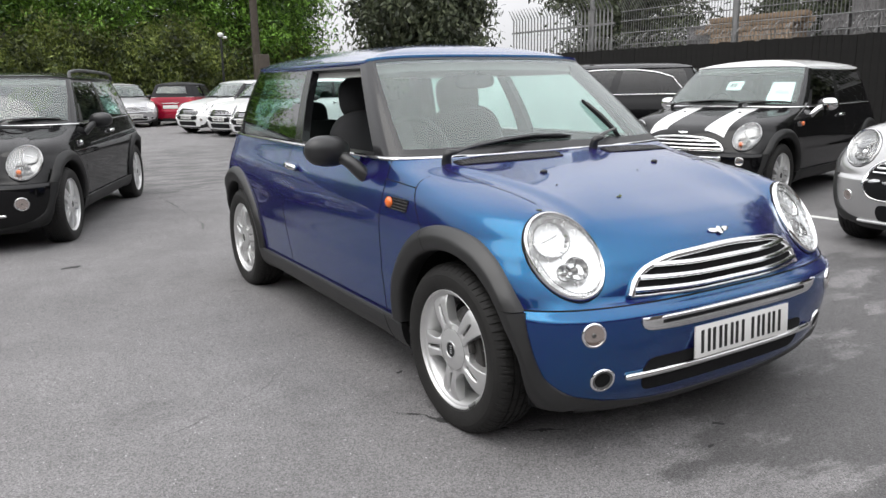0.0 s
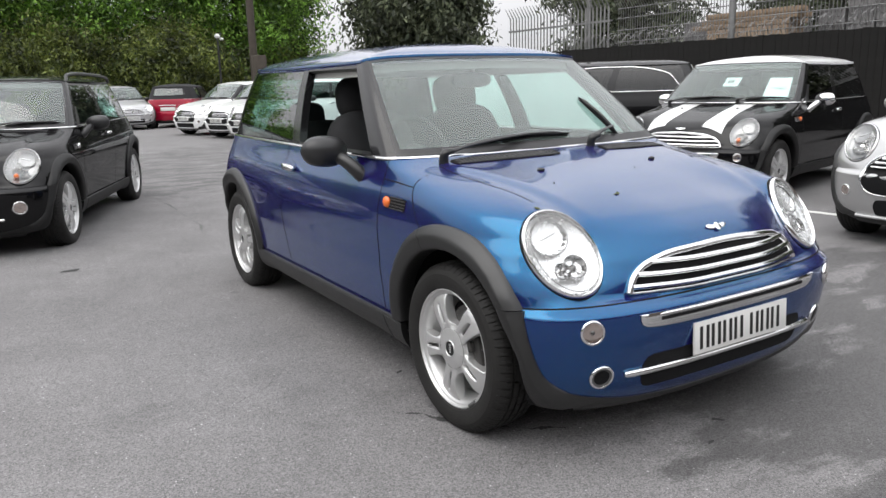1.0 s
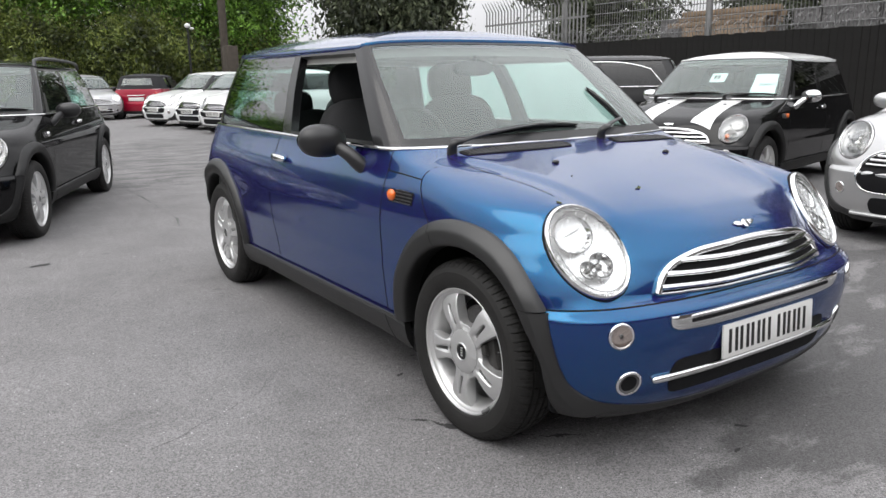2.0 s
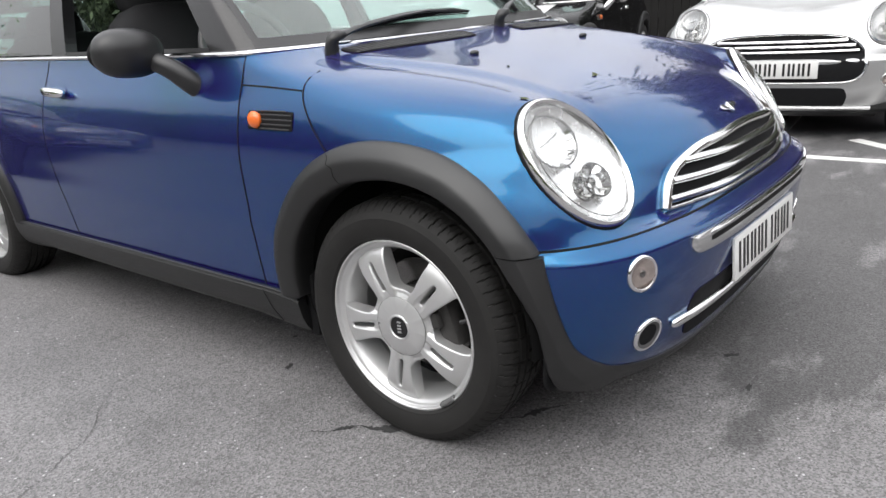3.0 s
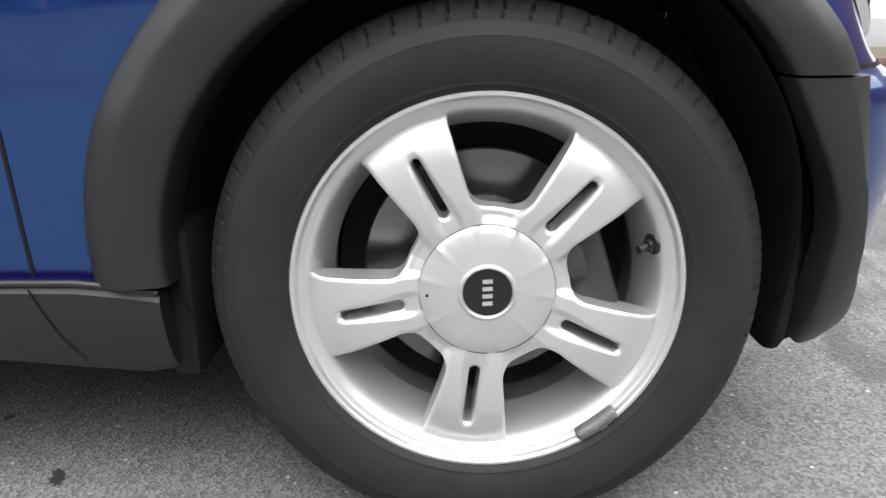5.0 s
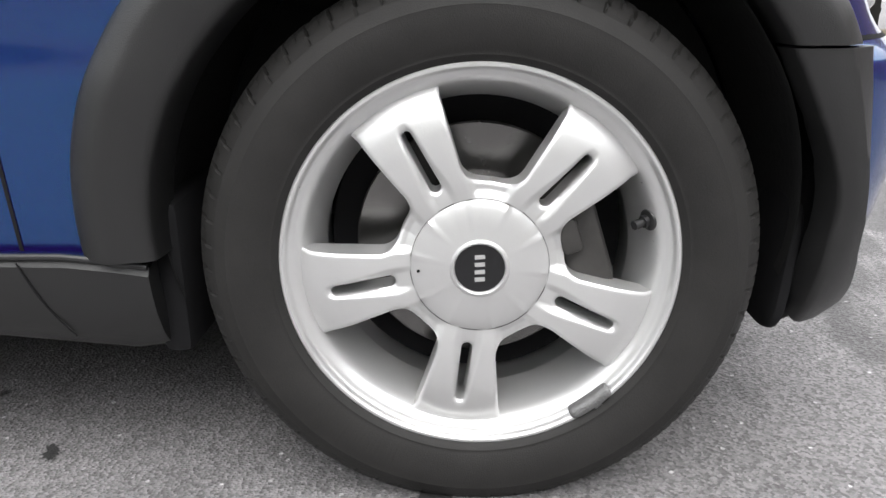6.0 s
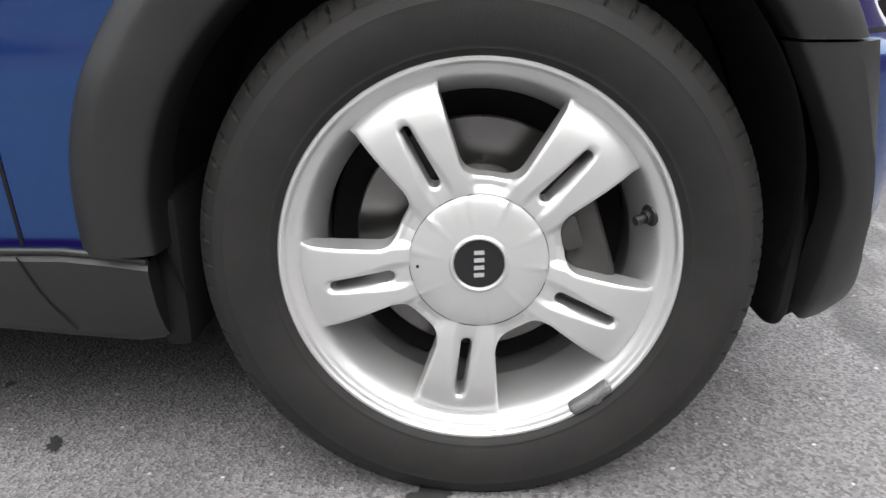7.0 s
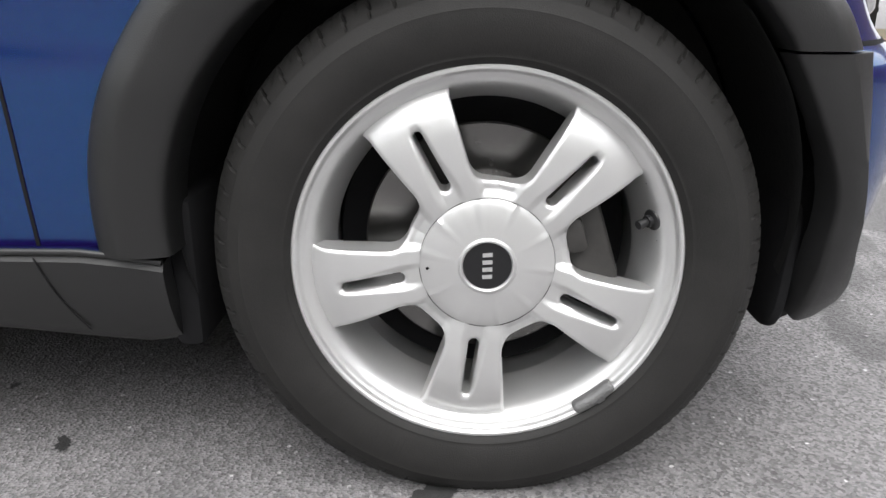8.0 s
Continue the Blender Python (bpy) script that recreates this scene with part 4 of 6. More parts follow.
BOWL_DIM = plain("grey_lamp_bowl", (0.30, 0.30, 0.30), 0.22, metal=0.8, vary=0.12, scale=30)
BOWL = plain("pale_silver_bowl", (0.80, 0.80, 0.80), 0.26, metal=0.7, vary=0.06)


def plate_piece(width=0.49, height=0.111):
    """A number plate on its back, whose characters are plain bars."""
    w, h = width / 2, height / 2
    base = box((-w, -0.004, -h), (w, 0.004, h), 0.002)
    x, marks = -w + 0.026, []
    for k in range(7):
        if k == 4:
            x += 0.026
        marks.append(box((x, -0.0052, -0.039), (x + 0.014, -0.0035, 0.039)))
        marks.append(box((x + 0.032, -0.0052, -0.039), (x + 0.046, -0.0035, 0.039)))
        x += 0.058
    return base, marks


def car(name, m, paint_mat, spec, label, roof_mat=None, hero=False, far=False, seats=True, mirror_mat=None, grille="bars", stripes=None, soft_top=False, clad=None, wheels=True, group="parked cars", open_window=False, steer=0.0, rails=False, newer=False, side_glass=None):
    """A small hatchback: skin, arches, lamps, grille, glass, roof, cabin and wheels, each a part."""
    spec = {**HATCH, **spec}
    body = Body(spec)
    root = thing(name, m, label, "car", group)
    axle = (0.0, spec["base"] + spec["longer"])
    clad = clad or PLASTIC
    sv_, sf_ = body.cut(axle)
    
    def clad_top(p):
        """Height up to which the skin is grey plastic: the front lip rises towards the corners."""
        return 0.27 if p[1] > -0.3 else 0.19 + 0.09 * max(0.0, (abs(p[0]) - 0.55) / 0.14)
    low_face = [1 if max(sv_[i][2] - clad_top(sv_[i]) for i in q) < 0 else 0 for q in sf_]
    part("body", (sv_, sf_), [paint_mat, clad], root, sharp=50, picks=low_face)

    def both(nm, piece, mat, parent=root, lab="", sharp=40):
        part(nm, piece, mat, parent, lab, sharp)
        return part(nm, mirrored(piece), mat, parent, lab, sharp)

    # wheel arches: ring of grey plastic, dark liner behind it
    for wy in axle:
        shape = ((0.0, -0.050), (0.0, -0.004), (0.012, 0.010), (0.05, 0.0175), (0.13, 0.0215), (0.32, 0.0255), (0.52, 0.0285), (0.60, 0.0285), (0.66, 0.0272), (0.80, 0.0205), (0.93, 0.0125), (0.985, 0.0065), (1.0, -0.004))
        offs = np.array([o for _, o in shape])
        hits = []
        for share, _ in shape:
            row = []
            for t in np.linspace(0, 1, 96):
                # the opening is a little flatter over the wheel; the band widens towards its two ends
                a = t * np.pi
                inner = 0.346 - 0.020 * max(0.0, math.sin(a)) ** 2
                k = min(max((radians(60) - a) / radians(45), 0.0), 1.0)
                f_ = min(max((a - radians(110)) / radians(45), 0.0), 1.0)
                outer = 0.416 + 0.016 * k * k * (3 - 2 * k) + (0.010 if wy == 0 else 0.0) * f_ * f_ * (3 - 2 * f_)
                inner += 0.010 * f_ if wy == 0 else 0.0
                r = inner + (outer - inner) * share
                a0 = math.asin((0.306 - 0.33) / r)
                a1 = np.pi - math.asin(((0.5275 if wy == 0 else 0.30) - 0.33) / r)
                a = a0 + (a1 - a0) * t
                row.append(body.side(wy + r * math.cos(a), 0.33 + r * math.sin(a)))
            hits.append(row)
        base_x = np.array([[h[0] for h in row] for row in hits])
        if wy == 0:
            # the end of the ring stands flush with the bumper corner under it
            for row in base_x:
                for q in row:
                    if q[1] < -0.2 and q[2] < 0.62:
                        k = min(1.0, (0.62 - q[2]) / 0.07)
                        q[0] += (min(q[0], body.side(q[1], 0.508)[0][0]) - q[0]) * k * k * (3 - 2 * k)
        p = base_x.copy()
        p[..., 0] -= offs[:, None]
        both("wheel_arch_trim", grid(np.concatenate([p, p[-1:] + [0.02, 0, 0]])), clad, lab="dark grey plastic wheel arch trim", sharp=58)
        if wy == 0:
            # the joint of wing and bonnet runs on over the ring
            cutl = []
            for i, want in enumerate(np.linspace(0.086, 0.160, len(p) - 2)):
                j = int(np.argmin(np.abs(p[i + 1, :, 1] - want) + (p[i + 1, :, 2] < 0.4)))
                cutl.append(p[i + 1, j] - [0.0007, 0, 0])
            cutl = np.array(cutl)
            both("shut_line", grid(np.stack([cutl + [0, 0.0013, -0.0004], cutl - [0, 0.0013, -0.0004]])), GAP)
        full = np.radians(np.linspace(-14, 190, 40))
        lip = [body.side(wy + 0.350 * math.cos(a), min(max(0.33 + 0.350 * math.sin(a), 0.2), 0.68))[0][0] + 0.012 for a in full]
        ln = np.array([[(min(x + lip[i] + 0.8, -0.5), wy + (0.350 + d) * math.cos(a), 0.33 + (0.350 + d) * math.sin(a)) for i, a in enumerate(full)] for x, d in ((-0.80, -0.003), (-0.74, 0.012), (-0.66, 0.014), (-0.5, 0.012))])
        lines = grid(ln)
        back = grid(np.array([[(-0.52, wy + r * math.cos(a), 0.33 + r * math.sin(a)) for a in full] for r in (0.352, 0.15, 0.0)]))
        both("arch_liner", join(lines, back), LINER)
    # sill
    y0, y1 = 0.360, axle[1] - 0.325
    ys = np.linspace(y0, y1, 40)

    def sill_top(y):
        return 0.308 - 0.012 * float(np.clip((0.43 - y) / 0.06, 0, 1)) - 0.012 * float(np.clip((y - 1.2) / 1.2, 0, 1))

    def sill_low(y):
        return 0.203 - 0.030 * float(np.clip((0.58 - y) / 0.22, 0, 1)) + 0.016 * float(np.clip((0.385 - y) / 0.025, 0, 1)) ** 2 - 0.02 * float(np.clip((y - 1.9) / 0.2, 0, 1))
    rows = []
    for t in (0, 0.1, 0.25, 0.5, 0.75, 0.93, 1.0):
        rows.append([body.side(y, sill_low(y) + (sill_top(y) - sill_low(y)) * t) for y in ys])
    off = np.array([0.004, 0.010, 0.014, 0.016, 0.016, 0.016, 0.010])[:, None] * np.ones(len(ys))
    both("sill_trim", body.pad(rows, off, -0.012), clad, lab="dark grey plastic sill trim", sharp=30)
    both("sill_lip", tube(np.array([h[0] + np.array([-0.013, 0, 0.001]) for h in (body.side(y, sill_top(y)) for y in ys)]), 0.0042, 8), SATIN_BLACK, sharp=60)
    seam = [body.side(*q)[0] - np.array([0.0172, 0, 0]) for q in smooth_line([(0.500, 0.303), (0.488, 0.265), (0.462, 0.205)], 10)]
    both("seam", tube(np.array(seam), 0.0009, 6), GAP)
    # added near-black block in place of the shade past the sill's end
    both("sill_end_shade", box((-0.765, 0.335, 0.175), (-0.50, 0.372, 0.36), 0.012), GAP)
    both("liner_flap", join(box((-0.70, -0.402, 0.255), (-0.50, -0.376, 0.515), 0.006), moved(blob((0, 0, 0), (0.062, 0.012, 0.085), 24, 14, (0.5, 0.6)), pose(-0.665, -0.362, 0.268, 4))), GAP)
    # bumper corners and lower lip
    def arch_y(z):
        k = min(max((0.50 - z) / 0.15, 0.0), 1.0)
        return -math.sqrt(0.354 ** 2 - max(z - 0.33, 0.0) ** 2) - 0.022 * k * k * (3 - 2 * k)

    def bound(z):
        low = min(max((0.33 - z) / 0.13, 0.0), 1.0)
        return -0.391 - 0.048 * (0.522 - z) / 0.25 - 0.034 * low * low * (3 - 2 * low)
    zs = np.linspace(0.207, 0.5245, 48)

    def corner_hit(y, z):
        p, n_ = body.side(y, min(z, 0.505))
        n_ = n_ * (1, 1, 0 if z > 0.46 else 1)
        return np.array([p[0], p[1], z]), n_ / np.linalg.norm(n_)
    rows = [[corner_hit(arch_y(z) + (bound(z) - arch_y(z)) * t, z) for z in zs] for t in (0, 0.02, 0.07, 0.28, 0.51, 0.545, 0.73, 0.92, 1.0)]
    off = np.array([0.008, 0.014, 0.0175, 0.022, 0.0255, 0.0245, 0.016, 0.0075, 0.003])[:, None] * np.ones(len(zs))
    both("bumper_corner_trim", body.pad(rows, off, -0.02), clad, lab="dark grey plastic bumper corner", sharp=58)
    xs = np.linspace(-0.684, 0.684, 76)
    lip = [[body.front(x, 0.155 + 0.040 * (abs(x) / 0.70) ** 5 + (0.030 + 0.048 * (abs(x) / 0.70) ** 2.5) * t) for x in xs] for t in (0, 0.25, 0.55, 0.85, 1.0)]
    part("front_lip", body.pad(lip, np.array([0.002, 0.007, 0.009, 0.007, 0.003])[:, None] * np.ones(76), -0.006), clad, root, "dark grey plastic front lip")
    yr0 = axle[1] + 0.33
    rearz = np.linspace(0.165, 0.40, 10)
    rows = [[body.side(y, z) for z in rearz] for y in np.linspace(yr0, axle[1] + 0.47, 7)]
    both("rear_corner_trim", body.pad(rows, 0.01), clad)
    part("underside", join(box((-0.50, -0.42, 0.17), (0.50, axle[1] + 0.42, 0.19)), box((-0.64, 0.37, 0.172), (0.64, axle[1] - 0.37, 0.188))), LINER, root)
    if not newer:
        # shut line over the bumper
        side_gap = [body.side(y, 0.531) for y in np.linspace(-0.33, -0.43, 12)]
        gap = side_gap + [body.front(x, 0.531) for x in np.linspace(side_gap[-1][0][0] + 0.02, -side_gap[-1][0][0] - 0.02, 70)]
        gap += [(p * (-1, 1, 1), n_ * (-1, 1, 1)) for p, n_ in side_gap[::-1]]
        part("bumper_gap", body.line(gap, 0.0055, 0.0012), GAP, root)
    # glasshouse
    top_mat = roof_mat or paint_mat
    gl = GLASS_CLEAR
    screen = part("windscreen", slab(pane_grid(spec, (-0.80, -0.83), (0.80, 0.83), 0.0, 0.985, 41, 17), 0.005), SCREEN, root, "clear laminated windscreen", 60)
    screen.visible_shadow = False
    frit = []
    for lo, hi, h0, h1, nu, nv in (((-0.81, -0.84), (0.81, 0.84), 0.0, 0.07, 41, 3), ((-0.81, -0.84), (0.81, 0.84), 0.955, 1.0, 41, 3), ((0.74, 0.78), (0.81, 0.84), 0.0, 1.0, 4, 12), ((-0.81, -0.84), (-0.74, -0.78), 0.0, 1.0, 4, 12)):
        frit.append(grid(pane_grid(spec, lo, hi, h0, h1, nu, nv, 0.0018)))
    part("screen_border", join(*frit), SATIN_BLACK, root)
    both("front_pillar", slab(pane_grid(spec, (0.795, 0.825), (1.045, 1.03), 0.0, 1.0, 8, 14, 0.004), 0.05), BLACK_GLOSS, lab="gloss black front pillar", sharp=45)
    b0, b1 = (1.475, 1.425), (1.53, 1.475)
    both("window_pillar", slab(pane_grid(spec, b0, b1, 0.0, 1.0, 4, 12, 0.002), 0.04), BLACK_GLOSS, lab="black window pillar", sharp=45)
    both("window_seal", slab(pane_grid(spec, (1.03, 1.02), b0, 0.925, 1.0, 20, 3, 0.003), 0.03), SATIN_BLACK, sharp=45)
    both("window_seal", slab(pane_grid(spec, (1.045, 1.03), b0, -0.005, 0.035, 20, 3, 0.001), 0.02), SATIN_BLACK, sharp=45)
    if not hero:
        both("corner_panel", slab(pane_grid(spec, (1.04, 1.03), (1.10, 1.035), 0.0, 0.42, 4, 6, 0.001), 0.01), SATIN_BLACK, sharp=45)
    q_end = (2.06, 2.03) if not soft_top else (1.75, 1.72)
    if not soft_top:
        qg = slab(pane_grid(spec, b1, q_end, 0.02, 0.985, 12, 10, 0.0), 0.005)
        for sgn in (1, -1):
            dewy = open_window and sgn < 0
            o = part("quarter_window", qg if sgn > 0 else mirrored(qg), DEWY if dewy else side_glass or (GLASS_SMOKE if hero else GLASS_TINT), root, "dewy quarter window" if dewy else "green-tinted quarter window", 60)
            o.visible_shadow = False
        both("rear_pillar", slab(pane_grid(spec, q_end, (2.40, 2.38), 0.0, 1.0, 12, 10, 0.002), 0.03), BLACK_GLOSS, lab="black glazed rear pillar", sharp=45)
        rg = part("rear_window", slab(np.concatenate([pane_grid(spec, (2.40, 2.38), (3.0, 3.0), 0.02, 0.98, 12, 10), (pane_grid(spec, (2.40, 2.38), (3.0, 3.0), 0.02, 0.98, 12, 10) * (-1, 1, 1))[:, -2::-1]], 1), 0.005), GLASS_CLEAR, root, "rear window", 60)
        rg.visible_shadow = False
    else:
        cloth = np.concatenate([pane_grid(spec, q_end, (3.0, 3.0), 0.0, 1.0, 26, 8), (pane_grid(spec, q_end, (3.0, 3.0), 0.0, 1.0, 26, 8) * (-1, 1, 1))[:, -2::-1]], 1)
        part("soft_top_side", slab(cloth, 0.02), FABRIC, root, "black fabric soft top", 50)
        win = np.concatenate([pane_grid(spec, (2.55, 2.6), (3.0, 3.0), 0.3, 0.85, 10, 6, 0.004), (pane_grid(spec, (2.55, 2.6), (3.0, 3.0), 0.3, 0.85, 10, 6, 0.004) * (-1, 1, 1))[:, -2::-1]], 1)
        part("rear_window", slab(win, 0.004), GLASS_CLEAR, root)
    if not open_window:
        for sgn in (1, -1):
            gg = slab(pane_grid(spec, (1.04, 1.03), b0, 0.02, 0.94, 14, 8), 0.004)
            o = part("side_window", gg if sgn > 0 else mirrored(gg), side_glass or GLASS_TINT, root, "tinted side window", 60)
            o.visible_shadow = False
    else:
        gg = slab(pane_grid(spec, (1.04, 1.03), b0, 0.02, 0.94, 14, 8), 0.004)
        o = part("side_window", mirrored(gg), DEWY, root, "dewy side window", 60)
        o.visible_shadow = False
    part("roof", roof_piece(spec), top_mat, root, sharp=50)
    part("headlining", roof_piece(spec, 0.035, -0.02), HEADLINING, root, "pale grey headlining")
    # belt strip
    belt = []
    for q in np.r_[np.linspace(0, 1, 26), np.linspace(1, 2, 30)[1:], np.linspace(2, 2.6, 14)[1:]]:
        p = house(spec, q, 0.0)
        o = np.array([p[0], (p[1] - 1.6) * (0.5 if q > 1 else 1.2), 0])
        if 1 <= q <= 2:
            o = np.array([-1.0, 0, 0])
        belt.append(p + o / (np.linalg.norm(o) + 1e-9) * 0.012 + [0, 0, -0.003])
    belt = resample(belt, 110)
    full = np.r_[(belt * (-1, 1, 1))[:0:-1], belt]
    part("belt_strip", tube(full, 0.0075, 8, 0.9), CHROME, root, "chrome strip below the windows")
    scuttle = [[house(spec, abs(q), 0.0) * ((-1, 1, 1) if q < 0 else (1, 1, 1)) + np.array([0, -d, -0.013 - 0.10 * d]) for q in np.linspace(-0.9, 0.9, 41)] for d in (-0.03, 0.0, 0.015)]
    part("scuttle", grid(np.array(scuttle)), paint_mat, root)
    # cabin
    inner = [[(p[0] * 0.955, 0.5 + (p[1] - 0.5) * 0.97, z * spec["high"]) for p in outline(spec, z, body.f, (14, 20, 12))] for z in (0.30, 0.5, 0.75, 0.90, 0.934)]
    inner = np.array(inner)
    inner[..., 1] = np.maximum(inner[..., 1], 0.45)
    inner[..., 1] += spec["longer"] * np.clip((inner[..., 1] - 0.9) / 1.2, 0, 1)
    both("cabin_trim", grid(inner), CABIN)
    part("cabin_floor", box((-0.72, 0.45, 0.30), (0.72, 2.85 + spec["longer"], 0.32)), CABIN, root)
    dash = np.array([[(x, 0.56 + 0.42 * t + 0.10 * (x / 0.7) ** 2, 0.925 - 0.03 * t - 0.25 * max(0, t - 0.75) * 2) for x in np.linspace(-0.70, 0.70, 20)] for t in (0, 0.25, 0.5, 0.75, 0.85, 1.0)])
    part("dashboard", grid(dash), CABIN, root, "dark plastic dashboard")
    if seats:
        for sx in (-0.36, 0.36):
            st = part("front_seat", join(moved(blob((0, 0, 0), (0.25, 0.12, 0.36), 20, 14, (0.55, 0.7)), pose(sx, 1.41 + (0.2 if sx > 0 else 0), 0.74, -14)), moved(blob((0, 0, 0), (0.25, 0.28, 0.10), 20, 10, (0.5, 0.6)), pose(sx, 1.16 + (0.2 if sx > 0 else 0), 0.46, 6))), FABRIC, root, "charcoal fabric front seat", 60)
            part("headrest", moved(blob((0, 0, 0), (0.140, 0.080, 0.120), 20, 12, (0.7, 0.8)), pose(sx, 1.545 + (0.2 if sx > 0 else 0), 1.155, -12)), FABRIC, st)
        part("rear_bench", join(*[moved(blob((0, 0, 0), (0.30, 0.10, 0.30), 18, 12, (0.5, 0.6)), pose(sx, 2.32 + spec["longer"] * 0.6, 0.72, -20)) for sx in (-0.31, 0.31)]), FABRIC, root, "dark rear bench", 60)
        for sx in (-0.33, 0.33):
            part("rear_headrest", moved(blob((0, 0, 0), (0.12, 0.05, 0.085), 18, 10, (0.6, 0.7)), pose(sx, 2.42 + spec["longer"] * 0.6, 1.04, -14)), FABRIC, root)
        a = np.linspace(0, 2 * np.pi, 40, endpoint=False)
        sw = np.stack([0.18 * np.cos(a), np.zeros(40), 0.18 * np.sin(a)], 1)
        swp = join(tube(sw, 0.016, 8, close=True), blob((0, 0, 0), (0.06, 0.03, 0.05), 14, 8), tube([(-0.17, 0, 0), (0.17, 0, 0)], 0.014, 6), tube([(0, 0, 0), (0, 0, -0.17)], 0.014, 6))
        part("steering_wheel", moved(swp, pose(-0.36, 0.98, 0.90, -24)), SATIN_BLACK, root, "black steering wheel", 50)
        part("rear_view_mirror", join(moved(blob((0, 0, 0), (0.115, 0.025, 0.038), 18, 10, (0.7, 0.6)), pose(0.0, 1.02, 1.235)), tube([(0, 1.02, 1.25), (0, 0.99, 1.32)], 0.012, 8)), SATIN_BLACK, root)
    # lamps, grille, bumper fittings
    lamp_parts(root, body, spec, -1, far)
    lamp_parts(root, body, spec, 1, far)
    outl = smooth_line([(-0.422, 0.546), (-0.404, 0.585), (-0.345, 0.632), (-0.22, 0.664), (0.0, 0.674), (0.22, 0.664), (0.345, 0.632), (0.404, 0.585), (0.422, 0.546)], 60)
    low = np.stack([np.linspace(-0.422, 0.422, 60), np.full(60, 0.546)], 1)
    if newer:
        outl = smooth_line([(-0.505, 0.475), (-0.497, 0.535), (-0.455, 0.600), (-0.36, 0.648), (-0.2, 0.666), (0.0, 0.670), (0.2, 0.666), (0.36, 0.648), (0.455, 0.600), (0.497, 0.535), (0.505, 0.475)], 60)
        low = smooth_line([(-0.505, 0.475), (-0.49, 0.425), (-0.44, 0.385), (-0.36, 0.372), (0.0, 0.370), (0.36, 0.372), (0.44, 0.385), (0.49, 0.425), (0.505, 0.475)], 60)
    rows = [[body.front(*(low[j] + (outl[j] - low[j]) * t)) for j in range(60)] for t in np.linspace(0, 1, 9)]
    part("grille_back", body.pad(rows, 0.0025, 0.0), GAP, root)
    rim = [h[0] + h[1] * 0.006 for h in (body.front(*q) for q in outl)]
    rim_low = [h[0] + h[1] * 0.004 for h in (body.front(*q) for q in low)]
    frame_ob = part("grille_surround", join(tube(rim, 0.013, 10, 1.0), tube(rim_low, 0.006, 8)), CHROME, root, "chrome grille surround", 50)
    if grille != "none":
        for zc, half in ((0.567, 0.410), (0.602, 0.384), (0.638, 0.330)) if not newer else ((0.560, 0.455), (0.592, 0.430), (0.622, 0.385)):
            ln = [h[0] + h[1] * 0.010 for h in (body.front(x, zc) for x in np.linspace(-half, half, 40))]
            part("grille_bar", tube(ln, 0.0118, 10, 0.85), CHROME, frame_ob, "chrome bar")
    # lower intake: a flat near-black sheet on the skin, coloured as a deep opening's shade
    mid_z = 0.285 if newer else 0.300
    rows = [[body.front(x, mid_z + (z - (z - 0.004) * (abs(x) / 0.412) ** 40)) for x in np.r_[np.linspace(-0.412, -0.39, 8), np.linspace(-0.37, 0.37, 44), np.linspace(0.39, 0.412, 8)]] for z in (-0.066, -0.035, 0.0, 0.025, 0.054)]
    part("lower_intake", body.pad(rows, 0.002, 0.0), GAP, root, "black lower intake")
    if not newer:
        xs = np.r_[-0.480, -0.4785, -0.475, -0.469, -0.460, np.linspace(-0.445, 0.445, 40), 0.460, 0.469, 0.475, 0.4785, 0.480]
        ln = [h[0] + h[1] * 0.005 for h in (body.front(x, 0.302) for x in xs)]
        fat = np.r_[0.001, 0.006, 0.0092, 0.0112, 0.0122, np.full(40, 0.0125), 0.0122, 0.0112, 0.0092, 0.006, 0.001]
        part("intake_bar", tube(ln, fat, 12), CHROME, root, "chrome bar", 60)
    # chrome insert above the plate
    plate_z, plate_x = (0.455, 0.0) if newer else (0.376, 0.032 if hero else 0.0)
    if newer:
        ln = [h[0] + h[1] * 0.010 for h in (body.front(x, 0.215) for x in np.linspace(-0.54, 0.54, 50))]
        part("bumper_strip", tube(ln, 0.013, 8), ALLOY, root, "silver bumper strip")
    up = smooth_line([(-0.445, 0.497), (-0.437, 0.470), (-0.40, 0.454), (-0.2, 0.448), (0.0, 0.447), (0.2, 0.448), (0.40, 0.454), (0.437, 0.470), (0.445, 0.497)], 56)
    hi = np.stack([np.linspace(-0.445, 0.445, 56), np.full(56, 0.499)], 1)
    rows = [[body.front(*(hi[j] + (up[j] - hi[j]) * t)) for j in range(56)] for t in np.linspace(0, 1, 6)]
    ins = None if newer else part("bumper_insert", body.pad(rows, np.array([0.006, 0.009, 0.009, 0.009, 0.009, 0.005])[:, None] * np.ones(56), -0.004), CHROME, root, "chrome bumper insert", 40)
    slot = [[body.front(x * 0.93, z) for x in np.linspace(-0.39, 0.39, 40)] for z in (0.473, 0.479, 0.484)]
    if ins:
        part("slot", body.pad(slot, 0.0105, 0.006), GAP, ins)
        ln = [h[0] + h[1] * 0.006 for h in (body.front(x, 0.491) for x in np.linspace(-0.37, 0.37, 40))]
        part("insert_bar", tube(ln, np.r_[0.003, 0.006, np.full(36, 0.0072), 0.006, 0.003], 10), CHROME, ins, sharp=60)
    pb, marks = plate_piece()
    py = min(body.front(x, z)[0][1] for x in (0, 0.25) for z in (plate_z - 0.046, plate_z + 0.05)) - 0.003
    plate = part("number_plate", moved(pb, pose(plate_x, py, plate_z, -3)), WHITE_PLATE, root, "white number plate with plain dark bars")
    for mk in marks:
        part("plate_bar", moved(mk, pose(plate_x, py, plate_z, -3)), INK, plate)
